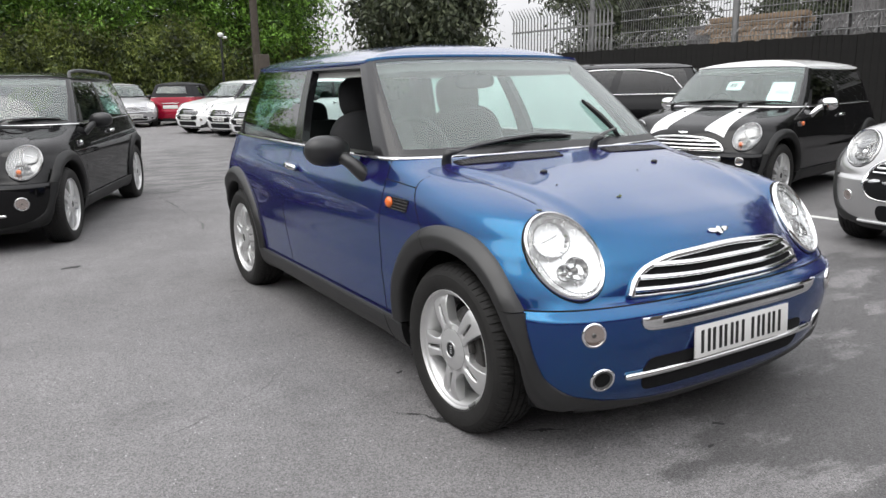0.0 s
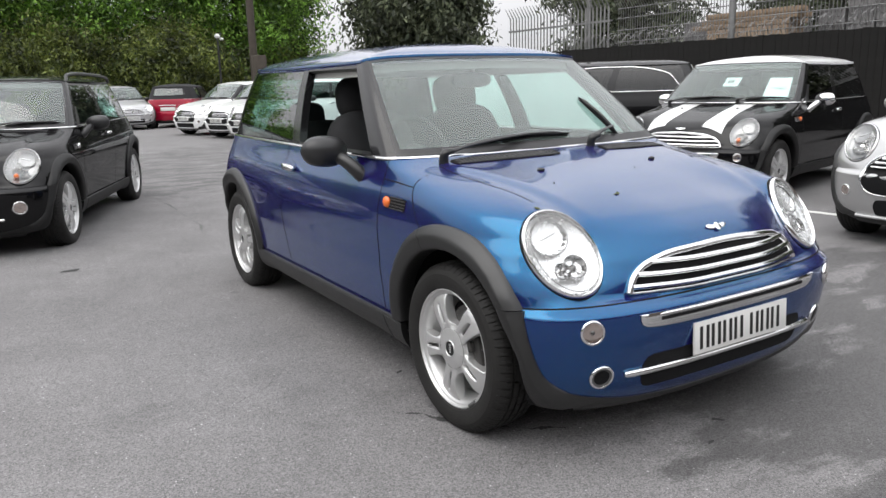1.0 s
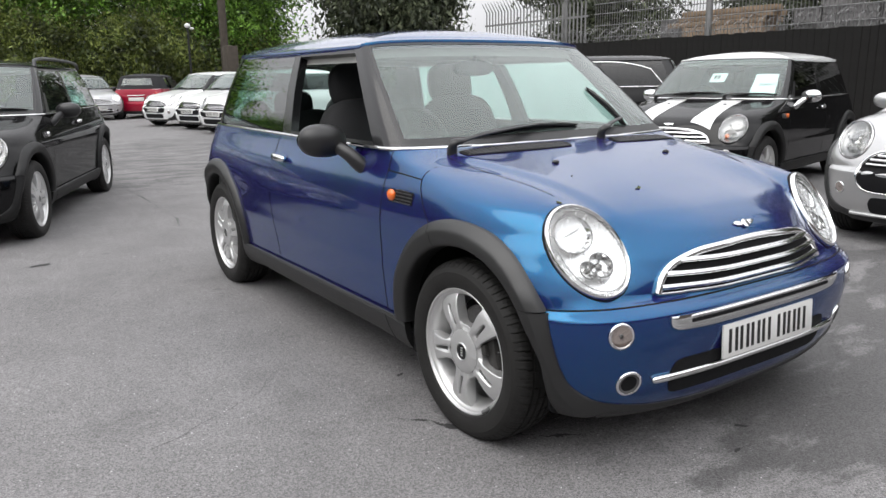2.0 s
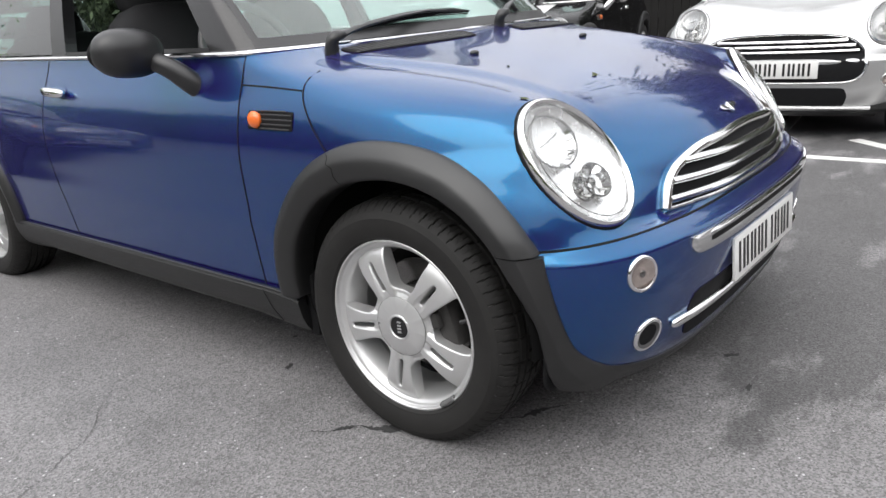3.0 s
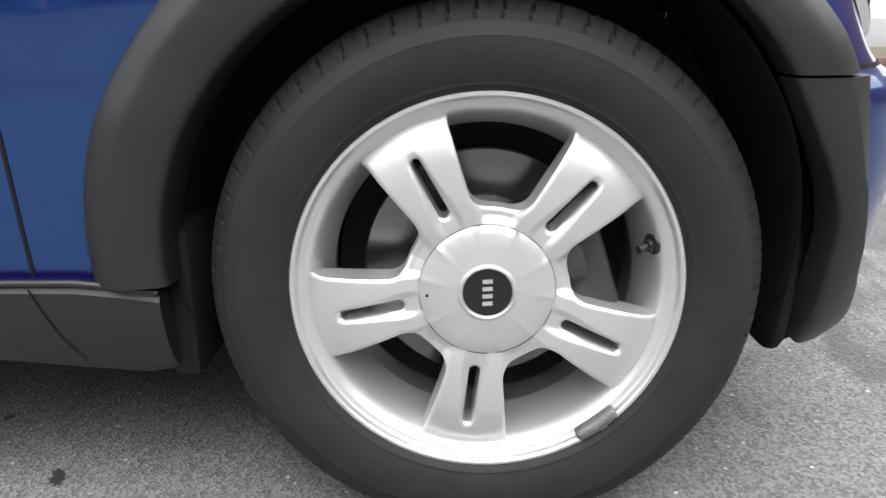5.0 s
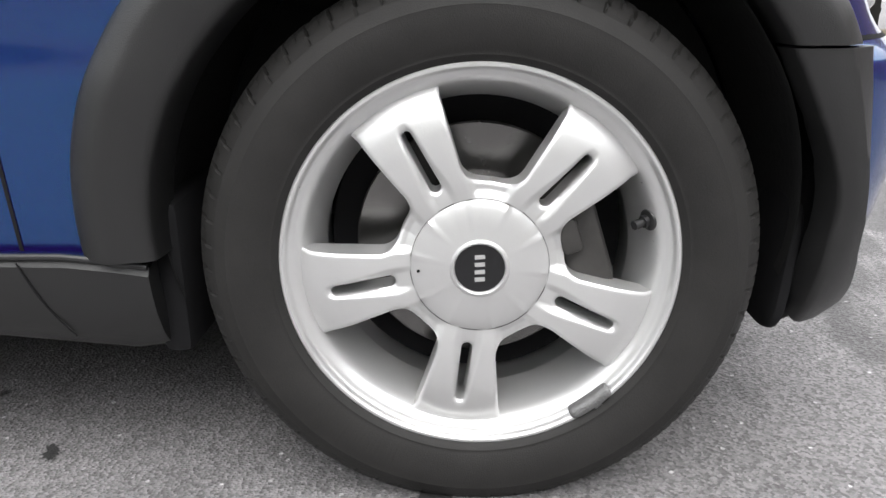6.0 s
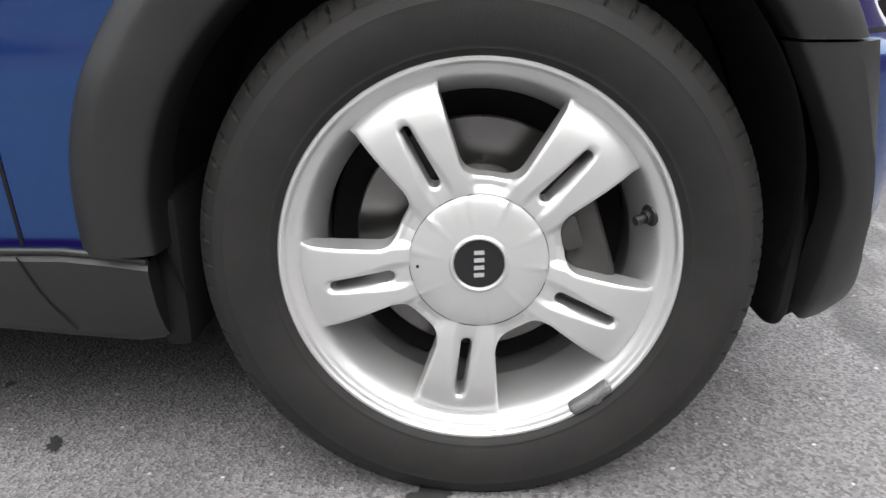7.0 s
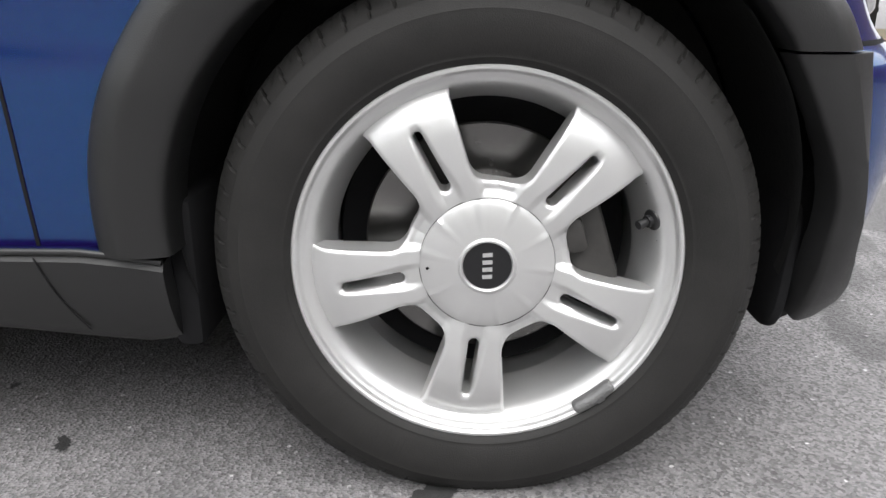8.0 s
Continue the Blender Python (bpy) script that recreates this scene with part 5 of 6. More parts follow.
    for zc, xx, rr, kind in ((0.461, 0.604, 0.038, "lamp"), (0.302, 0.556, 0.040, "vent")) if not newer and not rails else ((0.385, 0.590 if rails else 0.625, 0.050 if rails else 0.040, "lamp"),):
        for sgn in (-1, 1):
            p, n_ = body.front(sgn * xx, zc)
            mm = Matrix.Translation(Vector(p) - Vector(n_) * 0.001) @ Vector(n_).to_track_quat("Z", "Y").to_matrix().to_4x4()
            ring_ = moved(lathe([(rr * 1.02, -0.01), (rr * 1.07, 0.001), (rr * 1.03, 0.0052), (rr * 0.96, 0.0072), (rr * 0.88, 0.0068), (rr * 0.84, 0.0050)], 40, "z"), mm)
            fl = part("fog_lamp" if kind == "lamp" else "bumper_vent", ring_, CHROME, root, "round lamp in the bumper" if kind == "lamp" else "round chrome-ringed vent", 50)
            if kind == "lamp":
                part("reflector", moved(lathe([(rr * 0.86, 0.0056), (rr * 0.74, 0.0040), (rr * 0.5, 0.0028), (rr * 0.02, 0.0022)], 28, "z"), mm), BOWL_CLEAR, fl, "warm silvery reflector", 60)
                part("bulb", moved(blob((0, 0, 0.003), (0.008, 0.008, 0.003), 12, 8), mm), STEEL, fl)
                cover = part("lens", moved(lathe([(rr * 0.87, 0.0062), (rr * 0.6, 0.0084), (rr * 0.3, 0.0096), (rr * 0.02, 0.0100)], 28, "z"), mm), LENS, fl, "clear lens", 60)
                cover.visible_shadow = False
            else:
                part("throat", moved(lathe([(rr * 0.85, 0.0056), (rr * 0.76, 0.0046), (rr * 0.66, 0.0022)], 32, "z"), mm), CABIN, fl, "grey plastic throat")
                # shallow black disc that stands for the shade deep in the vent
                part("recess_shade", moved(lathe([(rr * 0.67, 0.0026), (rr * 0.4, 0.0022), (0.001, 0.0022)], 28, "z"), mm), GAP, fl)
    # badge on the nose: wings as a plain shape
    wing = [moved(blob((sx * 0.027, 0, 0), (0.026, 0.009, 0.0024), 14, 8), pose(0, 0.0, 0, 0, 0, sx * 8)) for sx in (-1, 1)]
    p2, n2 = body.above(0, -0.485)
    mm = Matrix.Translation(Vector(p2) + Vector(n2) * 0.004) @ Vector(n2).to_track_quat("Z", "Y").to_matrix().to_4x4()
    part("nose_badge", moved(join(*wing, lathe([(0.0155, 0.0), (0.0155, 0.004), (0.0125, 0.0054), (0.001, 0.0058)], 24, "z")), mm), CHROME, root, "chrome winged nose badge", 50)
    # door mirrors
    mm_mat = mirror_mat or SATIN_BLACK
    for sgn in (1, -1):
        egg = blob((0, 0, 0), (0.105, 0.068, 0.066), 28, 18, (0.85, 0.9))
        egg = (egg[0] * np.where(egg[0][:, 1:2] > 0, (1, 0.75, 1), (1, 1, 1)), egg[1])
        piece = moved(egg, pose(-0.885, 0.832, 0.953, 0, 4, 8))
        o = part("door_mirror", piece if sgn > 0 else mirrored(piece), mm_mat, root, "egg-shaped door mirror", 60)
        stalk = tube(smooth_line([(-0.735, 0.70, 0.828), (-0.778, 0.715, 0.862), (-0.815, 0.75, 0.905), (-0.85, 0.82, 0.937)], 12), np.linspace(0.036, 0.023, 12), 14)
        part("stalk", stalk if sgn > 0 else mirrored(stalk), mm_mat, o)
        ring_a = np.linspace(0, 2 * np.pi, 30)
        gp = np.array([[(-0.885 + 0.088 * s * math.cos(a), 0.882, 0.953 + 0.054 * s * math.sin(a)) for a in ring_a] for s in (1, 0.5, 0.01)])
        gp = grid(gp)
        part("mirror_glass", gp if sgn > 0 else mirrored(gp), MIRROR, o)
    # side lines and fittings
    lines = [
        [(0.500, z) for z in np.linspace(0.925, 0.312, 30)],
        smooth_line([(0.272, 0.885), (0.262, 0.84), (0.225, 0.78), (0.165, 0.712)], 16),
        smooth_line([(0.500, 0.858), (0.38, 0.853), (0.268, 0.846)], 10),
        smooth_line([(1.60, 0.925), (1.615, 0.80), (1.63, 0.6), (1.60, 0.45), (1.58, 0.31)], 24),
    ]
    for ln in lines:
        hits = [body.side(*q) for q in ln]
        both("shut_line", body.line(hits, 0.0042, 0.0011), GAP)
    vent = [[body.side(y, z) for y in np.linspace(0.455, 0.285, 14)] for z in (0.752, 0.76, 0.775, 0.79, 0.797)]
    both("side_vent", body.pad(vent, np.array([0.0015, 0.003, 0.003, 0.003, 0.0015])[:, None] * np.ones(14), -0.002), GAP, lab="dark slotted side vent")
    for sgn in (1, -1):
        for zc, y_end in ((0.755, 0.295), (0.7655, 0.288), (0.777, 0.285), (0.7885, 0.29), (0.797, 0.31)):
            hits = [body.side(y, zc) for y in np.linspace(0.405, y_end, 10)]
            ln = np.array([h[0] + h[1] * 0.0035 for h in hits])
            q = tube(ln, 0.0021, 6)
            part("vent_slat", q if sgn > 0 else mirrored(q), SATIN_BLACK if hero else CHROME, root)
        p, n_ = body.side(0.425, 0.775)
        q = moved(blob((0, 0, 0), (0.014, 0.024, 0.022), 18, 12), Matrix.Translation(p + n_ * 0.006))
        part("side_repeater", q if sgn > 0 else mirrored(q), CHROME if rails else ORANGE, root, "small side repeater" if rails else "orange side repeater", 60)
        p, n_ = body.side(1.50, 0.828)
        hb = moved(blob((0, 0, 0), (0.020, 0.074, 0.0165), 18, 10, (0.7, 0.8)), pose(p[0] - 0.024, 1.50, 0.828, 3))
        hd = part("door_handle", hb if sgn > 0 else mirrored(hb), CHROME, root, "chrome door handle", 60)
        cup = [[body.side(1.49 + 0.045 * math.cos(a) * s, 0.824 + 0.026 * math.sin(a) * s) for a in np.linspace(0, 2 * np.pi, 20)] for s in (1, 0.6, 0.1)]
        q = grid(np.array([[h[0] + h[1] * 0.0015 for h in row] for row in cup]))
        part("handle_recess", q if sgn > 0 else mirrored(q), GAP if not hero else paint_mat, hd)
    # wipers and scuttle vents
    def on_screen(x, h, lift=0.0):
        q = 2 / np.pi * math.asin(min(1, (abs(x) / (0.75 - 0.138 * h))) ** (2.4 / 2))
        w_ = house(spec, q, h)
        return np.array([x, w_[1] - 0.75 * lift, w_[2] + 0.65 * lift])
    driver = [on_screen(x, h, 0.012) for x, h in zip(np.linspace(-0.43, 0.12, 20), 0.035 + 0.075 * np.sin(np.linspace(0.12, 0.66, 20) * np.pi))]
    far_one = [on_screen(x, h, 0.012) for x, h in zip(np.linspace(0.415, 0.345, 20), np.linspace(0.06, 0.46, 20))]
    if not hero:
        far_one = [on_screen(x, h, 0.012) for x, h in zip(np.linspace(0.24, 0.66, 20), 0.03 + 0.06 * np.sin(np.linspace(0.1, 0.7, 20) * np.pi))]
    for x0, blade, reach in ((-0.585, driver, 11), (0.185, far_one, 3 if hero else 9)):
        p0 = body.above(x0, 0.352)[0] + [0, 0, 0.004]
        blade = np.array(blade)
        foot = p0 + [0.012, -0.012, 0.034]
        joint = blade[reach] + [0, -0.012, 0.010]
        arm = smooth_line([foot, foot + (joint - foot) * 0.25 + [0, -0.004, 0.010], foot + (joint - foot) * 0.7 + [0, -0.004, 0.007], joint], 18)
        post = join(tube(smooth_line([p0 - [0, 0, 0.01], p0 + [0, -0.004, 0.018], p0 + [0.004, -0.010, 0.034], foot + [0.03, 0.004, 0.006]], 10), np.array([0.021, 0.021, 0.0205, 0.020, 0.0195, 0.019, 0.018, 0.0165, 0.015, 0.012]), 10, 0.85))
        wp = part("wiper", join(post, tube(arm, np.linspace(0.0135, 0.007, 18), 8, 0.6)), SATIN_BLACK, root, "black windscreen wiper", 50)
        part("blade", join(tube(blade, np.r_[0.003, np.full(18, 0.0065), 0.003], 6), tube(blade + [0, 0.006, -0.008], 0.0022, 6)), GAP, wp, "thin rubber wiper blade")
        n_b = len(blade)
        bow = np.array([blade[int(k)] + np.array([0, -0.75, 0.65]) * (0.004 + 0.010 * math.sin(np.pi * t)) for k, t in zip(np.linspace(2, n_b - 3, 12), np.linspace(0, 1, 12))])
        part("blade_bow", tube(bow, 0.0062, 6), SATIN_BLACK, wp)
        for k0, k1 in ((1, 6), (n_b - 7, n_b - 2)):
            yoke = np.array([blade[k0] + [0, -0.002, 0.002], blade[(k0 + k1) // 2] + [0, -0.009, 0.008], blade[k1] + [0, -0.002, 0.002]])
            part("blade_yoke", tube(smooth_line(yoke, 8), 0.0035, 6), SATIN_BLACK, wp)
    if not far:
        for lo_, hi_ in ((-0.565, -0.045), (0.20, 0.60)):
            mid_x, half_x = (lo_ + hi_) / 2, (hi_ - lo_) / 2

            def vent_at(a_, r_):
                c_, s_ = math.cos(a_), math.sin(a_)
                x = mid_x + (half_x - 0.026) * np.sign(c_) * min(1.0, abs(c_) * 1.5) * (1 if r_ > 0 else 0) * min(1, r_) + 0.026 * c_ * r_
                y = 0.302 + 0.02 * (x / 0.6) ** 2 + 0.040 * s_ * r_
                return body.above(x, y)
            around = np.linspace(0, 2 * np.pi, 64, endpoint=False)

            def lift_ring(r_, off):
                return [h[0] + h[1] * off for h in (vent_at(a_, r_) for a_ in around)]
            v_ob = part("scuttle_vent", grid(np.array([lift_ring(1.0, -0.002), lift_ring(0.99, 0.0035), lift_ring(0.93, 0.0045), lift_ring(0.86, 0.0035), lift_ring(0.82, 0.001), lift_ring(0.5, 0.001), lift_ring(0.05, 0.001)]), close_v=True), GAP, root, "black mesh scuttle vent")
            if hero:
                for x in np.arange(lo_ + 0.022, hi_ - 0.018, 0.0185):
                    hits = [body.above(x + 0.006 * t, 0.302 + 0.02 * (x / 0.6) ** 2 + 0.034 * t) for t in (-1, -0.3, 0.3, 1)]
                    part("vent_rib", body.line(hits, 0.0052, 0.0042), CABIN, v_ob)
                for t in (-0.6, -0.2, 0.2, 0.6):
                    hits = [body.above(x, 0.302 + 0.02 * (x / 0.6) ** 2 + 0.034 * t) for x in np.linspace(lo_ + 0.02, hi_ - 0.02, 24)]
                    part("vent_rib", body.line(hits, 0.0034, 0.0046), CABIN, v_ob)
        for x in (-0.30, 0.30):
            p, n_ = body.above(x, 0.10)
            part("washer_jet", moved(blob((0, 0, 0), (0.016, 0.012, 0.008), 12, 8), Matrix.Translation(p + n_ * 0.003)), SATIN_BLACK, root)
        for sgn in (1, -1):
            hits = [body.above(*q) for q in smooth_line([(-0.615, 0.34), (-0.618, 0.2), (-0.605, 0.05), (-0.585, -0.09), (-0.575, -0.20)], 40)]
            q = body.line(hits, 0.003, 0.0014)
            part("shut_line", q if sgn > 0 else mirrored(q), GAP, root)
    if stripes:
        for x0, x1 in ((-0.40, -0.20), (0.20, 0.40)):
            rows = [[body.above(x, y) for y in np.linspace(-0.44, 0.30, 40)] for x in np.linspace(x0, x1, 6)]
            part("bonnet_stripe", body.pad(rows, 0.0015, 0.0), stripes, root, "white bonnet stripe")
    if rails:
        for sgn in (1, -1):
            ln = smooth_line([(-0.60, 1.05, 1.33), (-0.585, 1.10, 1.385), (-0.575, 1.6, 1.41), (-0.57, 2.4, 1.40), (-0.56, 2.75, 1.375), (-0.555, 2.80, 1.33)], 30)
            q = tube(ln, 0.016, 8)
            part("roof_rail", q if sgn > 0 else mirrored(q), SATIN_BLACK, root, "black roof rail")
    # tail
    for sgn in (1, -1):
        p = body.cast((sgn * -0.63, 4.5, 0.72), (0, -1, 0))
        q = moved(blob((0, 0, 0), (0.075, 0.03, 0.13), 16, 12, (0.7, 0.8)), Matrix.Translation(p[0] + p[1] * -0.005))
        part("tail_lamp", q, RED_LENS, root, "red tail lamp")
    rp = body.cast((0, 4.5, 0.62), (0, -1, 0))[0]
    part("rear_plate", moved(plate_piece()[0], Matrix.Translation(rp + [0, 0.006, 0])), WHITE_PLATE, root)
    part("boot_handle", tube([rp + [-0.28, 0.012, 0.12], rp + [0.28, 0.012, 0.12]], 0.014, 8), CHROME, root)
    if wheels:
        for wy, st in ((axle[0], steer), (axle[1], 0.0)):
            wheel(root, -0.792, wy, 0.295, st, 61.6 if wy == 0 else 20.0, False, far, hero and wy == 0, hero)
            wheel(root, 0.792, wy, 0.295, st, 40.0, True, far)
    return root, body, spec


HEADLINING = plain("pale_headlining", (0.42, 0.42, 0.40), 0.9, vary=0.05)
BOWL_CLEAR = plain("frosted_lamp_lens", (0.62, 0.52, 0.48), 0.10, metal=0.95, coat=0.3, vary=0.2, scale=30)
WHITE = paint("white_paint", (0.84, 0.85, 0.85), 0.0, 0.4)
BLACK_PAINT = paint("black_metallic_paint", (0.0035, 0.0035, 0.004), 0.0, 0.5, coat=0.62, sheen=0.02)
GREY_PAINT = paint("silver_grey_paint", (0.50, 0.50, 0.50), 0.75, 0.36)
RED_PAINT = paint("red_paint", (0.30, 0.005, 0.026), 0.2, 0.35)
SILVER = paint("light_silver_paint", (0.45, 0.45, 0.46), 0.6, 0.38)
STRIPE = plain("white_stripe_film", (0.75, 0.75, 0.75), 0.3, coat=0.8, vary=0.04)


# ---- ground ----
ASPHALT = asphalt_material()
ROADPAINT = plain("worn_white_road_paint", (0.62, 0.62, 0.60), 0.7, vary=0.35, scale=25, bump=0.5, bump_scale=200)
FAINT = plain("filled_hairline_crack", (0.085, 0.084, 0.083), 0.8, vary=0.3, scale=60, bump=0.5, bump_scale=300)
TAR = plain("dark_tar_crack", (0.028, 0.028, 0.028), 0.75, vary=0.4, scale=60, bump=0.6, bump_scale=300)
gv = np.array([[(x, y, 0.0) for x in np.r_[-400, -60, np.linspace(-14, 14, 57), 60, 400]] for y in np.r_[-400, -60, np.linspace(-8, 34, 85), 90, 500]])
ground = part("ground", grid(gv, flip=True), ASPHALT)
tagged(ground, "grey worn asphalt of a car park", "ground", kind="structure")


def crack(points, width, seed, mat=TAR, z=0.0016):
    """An uneven strip along a line on the ground."""
    rng = random.Random(seed)
    n = 110
    p = resample(np.asarray(points, float), n)
    t = np.gradient(p, axis=0)
    s = np.stack([-t[:, 1], t[:, 0]], 1)
    s /= np.linalg.norm(s, axis=1)[:, None]
    # it wanders, jumps sideways and all but closes up here and there
    knots = np.arange(0, n + 6, 6)
    wander = np.interp(np.arange(n), knots, [rng.uniform(-1, 1) * 0.011 for _ in knots])
    opening = np.interp(np.arange(n), knots, [rng.choice((0.08, 0.35, 0.7, 1.0)) for _ in knots])
    w = np.array([width * opening[k] * rng.uniform(0.35, 1.1) * min(1, 6 * k / n + 0.15, 6 * (n - k) / n + 0.15) for k in range(n)])[:, None]
    j = np.array([[wander[k] + rng.uniform(-1, 1) * min(width, 0.008) * 0.5] for k in range(n)])
    a, b = p + s * (j - w / 2), p + s * (j + w / 2)
    return grid(np.stack([np.c_[a, np.full(n, z)], np.c_[b, np.full(n, z)]]))


def stain(cx, cy, rx, ry, turn, seed, z=0.0011):
    rng = random.Random(seed)
    a = np.linspace(0, 2 * np.pi, 160, endpoint=False)
    ph = [rng.uniform(0, 6.3) for _ in range(8)]
    r = 1 + sum(0.55 / (k + 1.5) ** 0.8 * np.sin((k + 2) * a + ph[k % 8] * (1 + k // 8)) for k in range(18)) * 0.42
    r = np.maximum(r, 0.25)
    x, y = rx * r * np.cos(a), ry * r * np.sin(a)
    t = radians(turn)
    v = np.stack([cx + x * math.cos(t) - y * math.sin(t), cy + x * math.sin(t) + y * math.cos(t), np.full(160, z)], 1)
    return v, [tuple(range(160))]


for k, (pts, w) in enumerate((
        (((-0.94, 0.25), (-0.90, 0.19), (-0.84, 0.14), (-0.77, 0.03), (-0.67, -0.10), (-0.60, -0.17), (-0.47, -0.26)), 0.034),
        (((-1.04, 0.96), (-1.09, 0.92), (-1.19, 0.81), (-1.28, 0.72), (-1.44, 0.62), (-1.61, 0.54), (-1.73, 0.50)), 0.007),
        (((-0.20, -0.46), (-0.05, -0.60), (0.14, -0.71), (0.18, -0.85), (0.10, -1.08), (0.14, -1.5)), 0.005),
        (((-0.49, 7.14), (-0.46, 6.47), (-0.48, 5.68), (-0.50, 4.8), (-0.62, 4.2)), 0.03),
        (((-0.46, 5.7), (-0.2, 5.2), (0.1, 4.9)), 0.02),
        (((-3.6, 3.3), (-2.16, 3.06), (-1.54, 2.87), (-0.9, 2.55), (0.4, 2.2)), 0.006))):
    tagged(part("crack", crack(pts, w, 3 + k), FAINT if k in (1, 2, 3, 4, 5) else TAR), "dark crack in the asphalt", "crack", "cracks in the asphalt", "structure")
for k, (cx, cy, rx, ry, tn) in enumerate(((-1.706, 3.594, 0.06, 0.035, 20), (-0.71, 0.565, 0.017, 0.010, 30), (-0.555, 0.72, 0.010, 0.006, 10), (-0.80, 0.045, 0.03, 0.012, 130), (0.02, -0.52, 0.022, 0.010, -40), (-0.14, -0.62, 0.016, 0.008, 10))):
    tagged(part("oil_spot", stain(cx, cy, rx, ry, tn, 40 + k, 0.0021), TAR), "small dark oil spot on the asphalt", "stain", "oil spots", "structure")

def strip(a, b, w, z=0.003):
    a, b = np.array(a, float), np.array(b, float)
    d = (b - a) / np.linalg.norm(b - a)
    s = np.array([-d[1], d[0]]) * w / 2
    n = max(2, int(np.linalg.norm(b - a) / 0.2))
    t = np.linspace(0, 1, n)[:, None]
    p = a + (b - a) * t
    rows = [np.c_[p + s, np.full(n, -0.001)], np.c_[p + s, np.full(n, z)], np.c_[p - s, np.full(n, z)], np.c_[p - s, np.full(n, -0.001)]]
    return grid(np.array(rows))


for a, b, w in (((2.74, 0.24), (2.74, -4.5), 0.085), ((2.72, 0.23), (4.2, 0.40), 0.085), ((3.34, -0.17), (2.78, -0.80), 0.085), ((4.12, -0.30), (3.45, -1.45), 0.085), ((5.47, -0.20), (4.5, -1.9), 0.085), ((4.10, 2.2), (4.2, 1.3), 0.085), ((2.78, -0.80), (2.78, -3.0), 0.03)):
    tagged(part("bay_line", strip(a, b, w), ROADPAINT), "worn white painted bay line", "road marking", "bay lines", "structure")

# ---- the blue car ----
_, hero_body, _ = car("hatchback_car", pose(0, 0, 0), BLUE, {}, "metallic blue three-door hatchback with open driver's window", hero=True, open_window=True, group="cars in the yard", steer=1.0)

# ---- parked cars ----
car("estate_car", pose(-2.30, 5.0, 0, 0, 0, -21), BLACK_PAINT, dict(detail=0.6, longer=0.08, top=1.42, bowl=BOWL_DIM, indicator=True), "black small estate car with roof rails", rails=True, group="cars in the yard", clad=PLASTIC_BLACK)
car("hatchback_car", pose(3.76, 0.34, 0, 0, 0, -85), GREY_PAINT, dict(detail=0.6, lamp=(0.60, -0.385, 0.72), bowl=BOWL_DIM), "silver-grey small hatchback in a marked bay", group="cars in the yard", newer=True, mirror_mat=GREY_PAINT)
black_car, _, _ = car("hatchback_car", pose(4.27, 3.09, 0, 0, 0, -77), BLACK_PAINT, dict(detail=0.6, bowl=BOWL_DIM, indicator=True), "black small hatchback with white roof and bonnet stripes", roof_mat=WHITE, stripes=STRIPE, group="cars in the yard", mirror_mat=CHROME, side_glass=GLASS_DARK, clad=PLASTIC_BLACK)
PAPER = plain("pale_paper", (0.70, 0.80, 0.80), 0.7, vary=0.04)
for q0, q1, h0, h1, lab in ((0.30, 0.62, 0.10, 0.62, "pale sales sheet behind the windscreen"), (-0.06, 0.03, 0.42, 0.64, "small white sticker behind the windscreen")):
    sp = {**HATCH}
    g_ = pane_grid(sp, (-q1, -q1), (-q0, -q0), h0, h1, 6, 5, -0.02)
    sheet = part("window_sheet", grid(g_), PAPER, black_car, lab)
    mid, along, up_ = g_[2, 2] * 0.5 + g_[2, 3] * 0.5, g_[2, 0] - g_[2, -1], g_[-1, 2] - g_[0, 2]
    fx = Vector(along).normalized()
    fz = fx.cross(Vector(up_)).normalized()
    fy = fz.cross(fx)
    base_m = Matrix.Translation(Vector(mid) + fz * 0.006) @ Matrix((fx, fy, fz)).transposed().to_4x4()
    if h1 - h0 > 0.3:
        cu = bpy.data.curves.new("lettering", "FONT")
        cu.body, cu.size, cu.extrude, cu.align_x, cu.align_y = "SOLD", 0.048, 0.0004, "CENTER", "CENTER"
        word = new("lettering", cu)
        word.parent = sheet
        word.matrix_basis = base_m
        cu.materials.append(INK)
        tagged(word, "dark printed word on the sheet")
    else:
        for k in (-1, 1):
            part("printed_bar", moved(box((-0.012, -0.03, 0), (0.012, 0.03, 0.001)), base_m @ pose(0.02 * k, 0, 0)), INK, sheet)
white_a, _, _ = car("hatchback_car", pose(3.52, 17.15, 0, 0, 0, -72), WHITE, dict(detail=0.45), "white small hatchback with a dark grille", far=True, grille="open", group="row of small cars", newer=True)
car("hatchback_car", pose(3.22, 19.3, 0, 0, 0, -72), WHITE, dict(detail=0.45), "white small hatchback at the end of the row", far=True, grille="open", group="row of small cars", newer=True)
car("hatchback_car", pose(3.54, 15.15, 0, 0, 0, -72), WHITE, dict(detail=0.45, bowl=BOWL_DIM), "white small hatchback with a black grille, beside another", far=True, grille="open", group="row of small cars", newer=True)
car("convertible_car", pose(4.8, 26.6, 0, 0, 0, 150), RED_PAINT, dict(detail=0.45), "red convertible with a black fabric top", roof_mat=FABRIC, far=True, soft_top=True)
car("saloon_car", pose(2.05, 24.2, 0, 0, 0, 5), SILVER, dict(detail=0.45), "silver car parked by the trees", far=True)
family, _, family_spec = car("family_car", pose(5.5, 8.3, 0, 0, 0, -128), BLACK_PAINT, dict(detail=0.5, high=1.08, gutter=1.41, top=1.52, longer=0.32), "black five-door family car with chrome window line", far=True, newer=True, side_glass=GLASS_DARK)
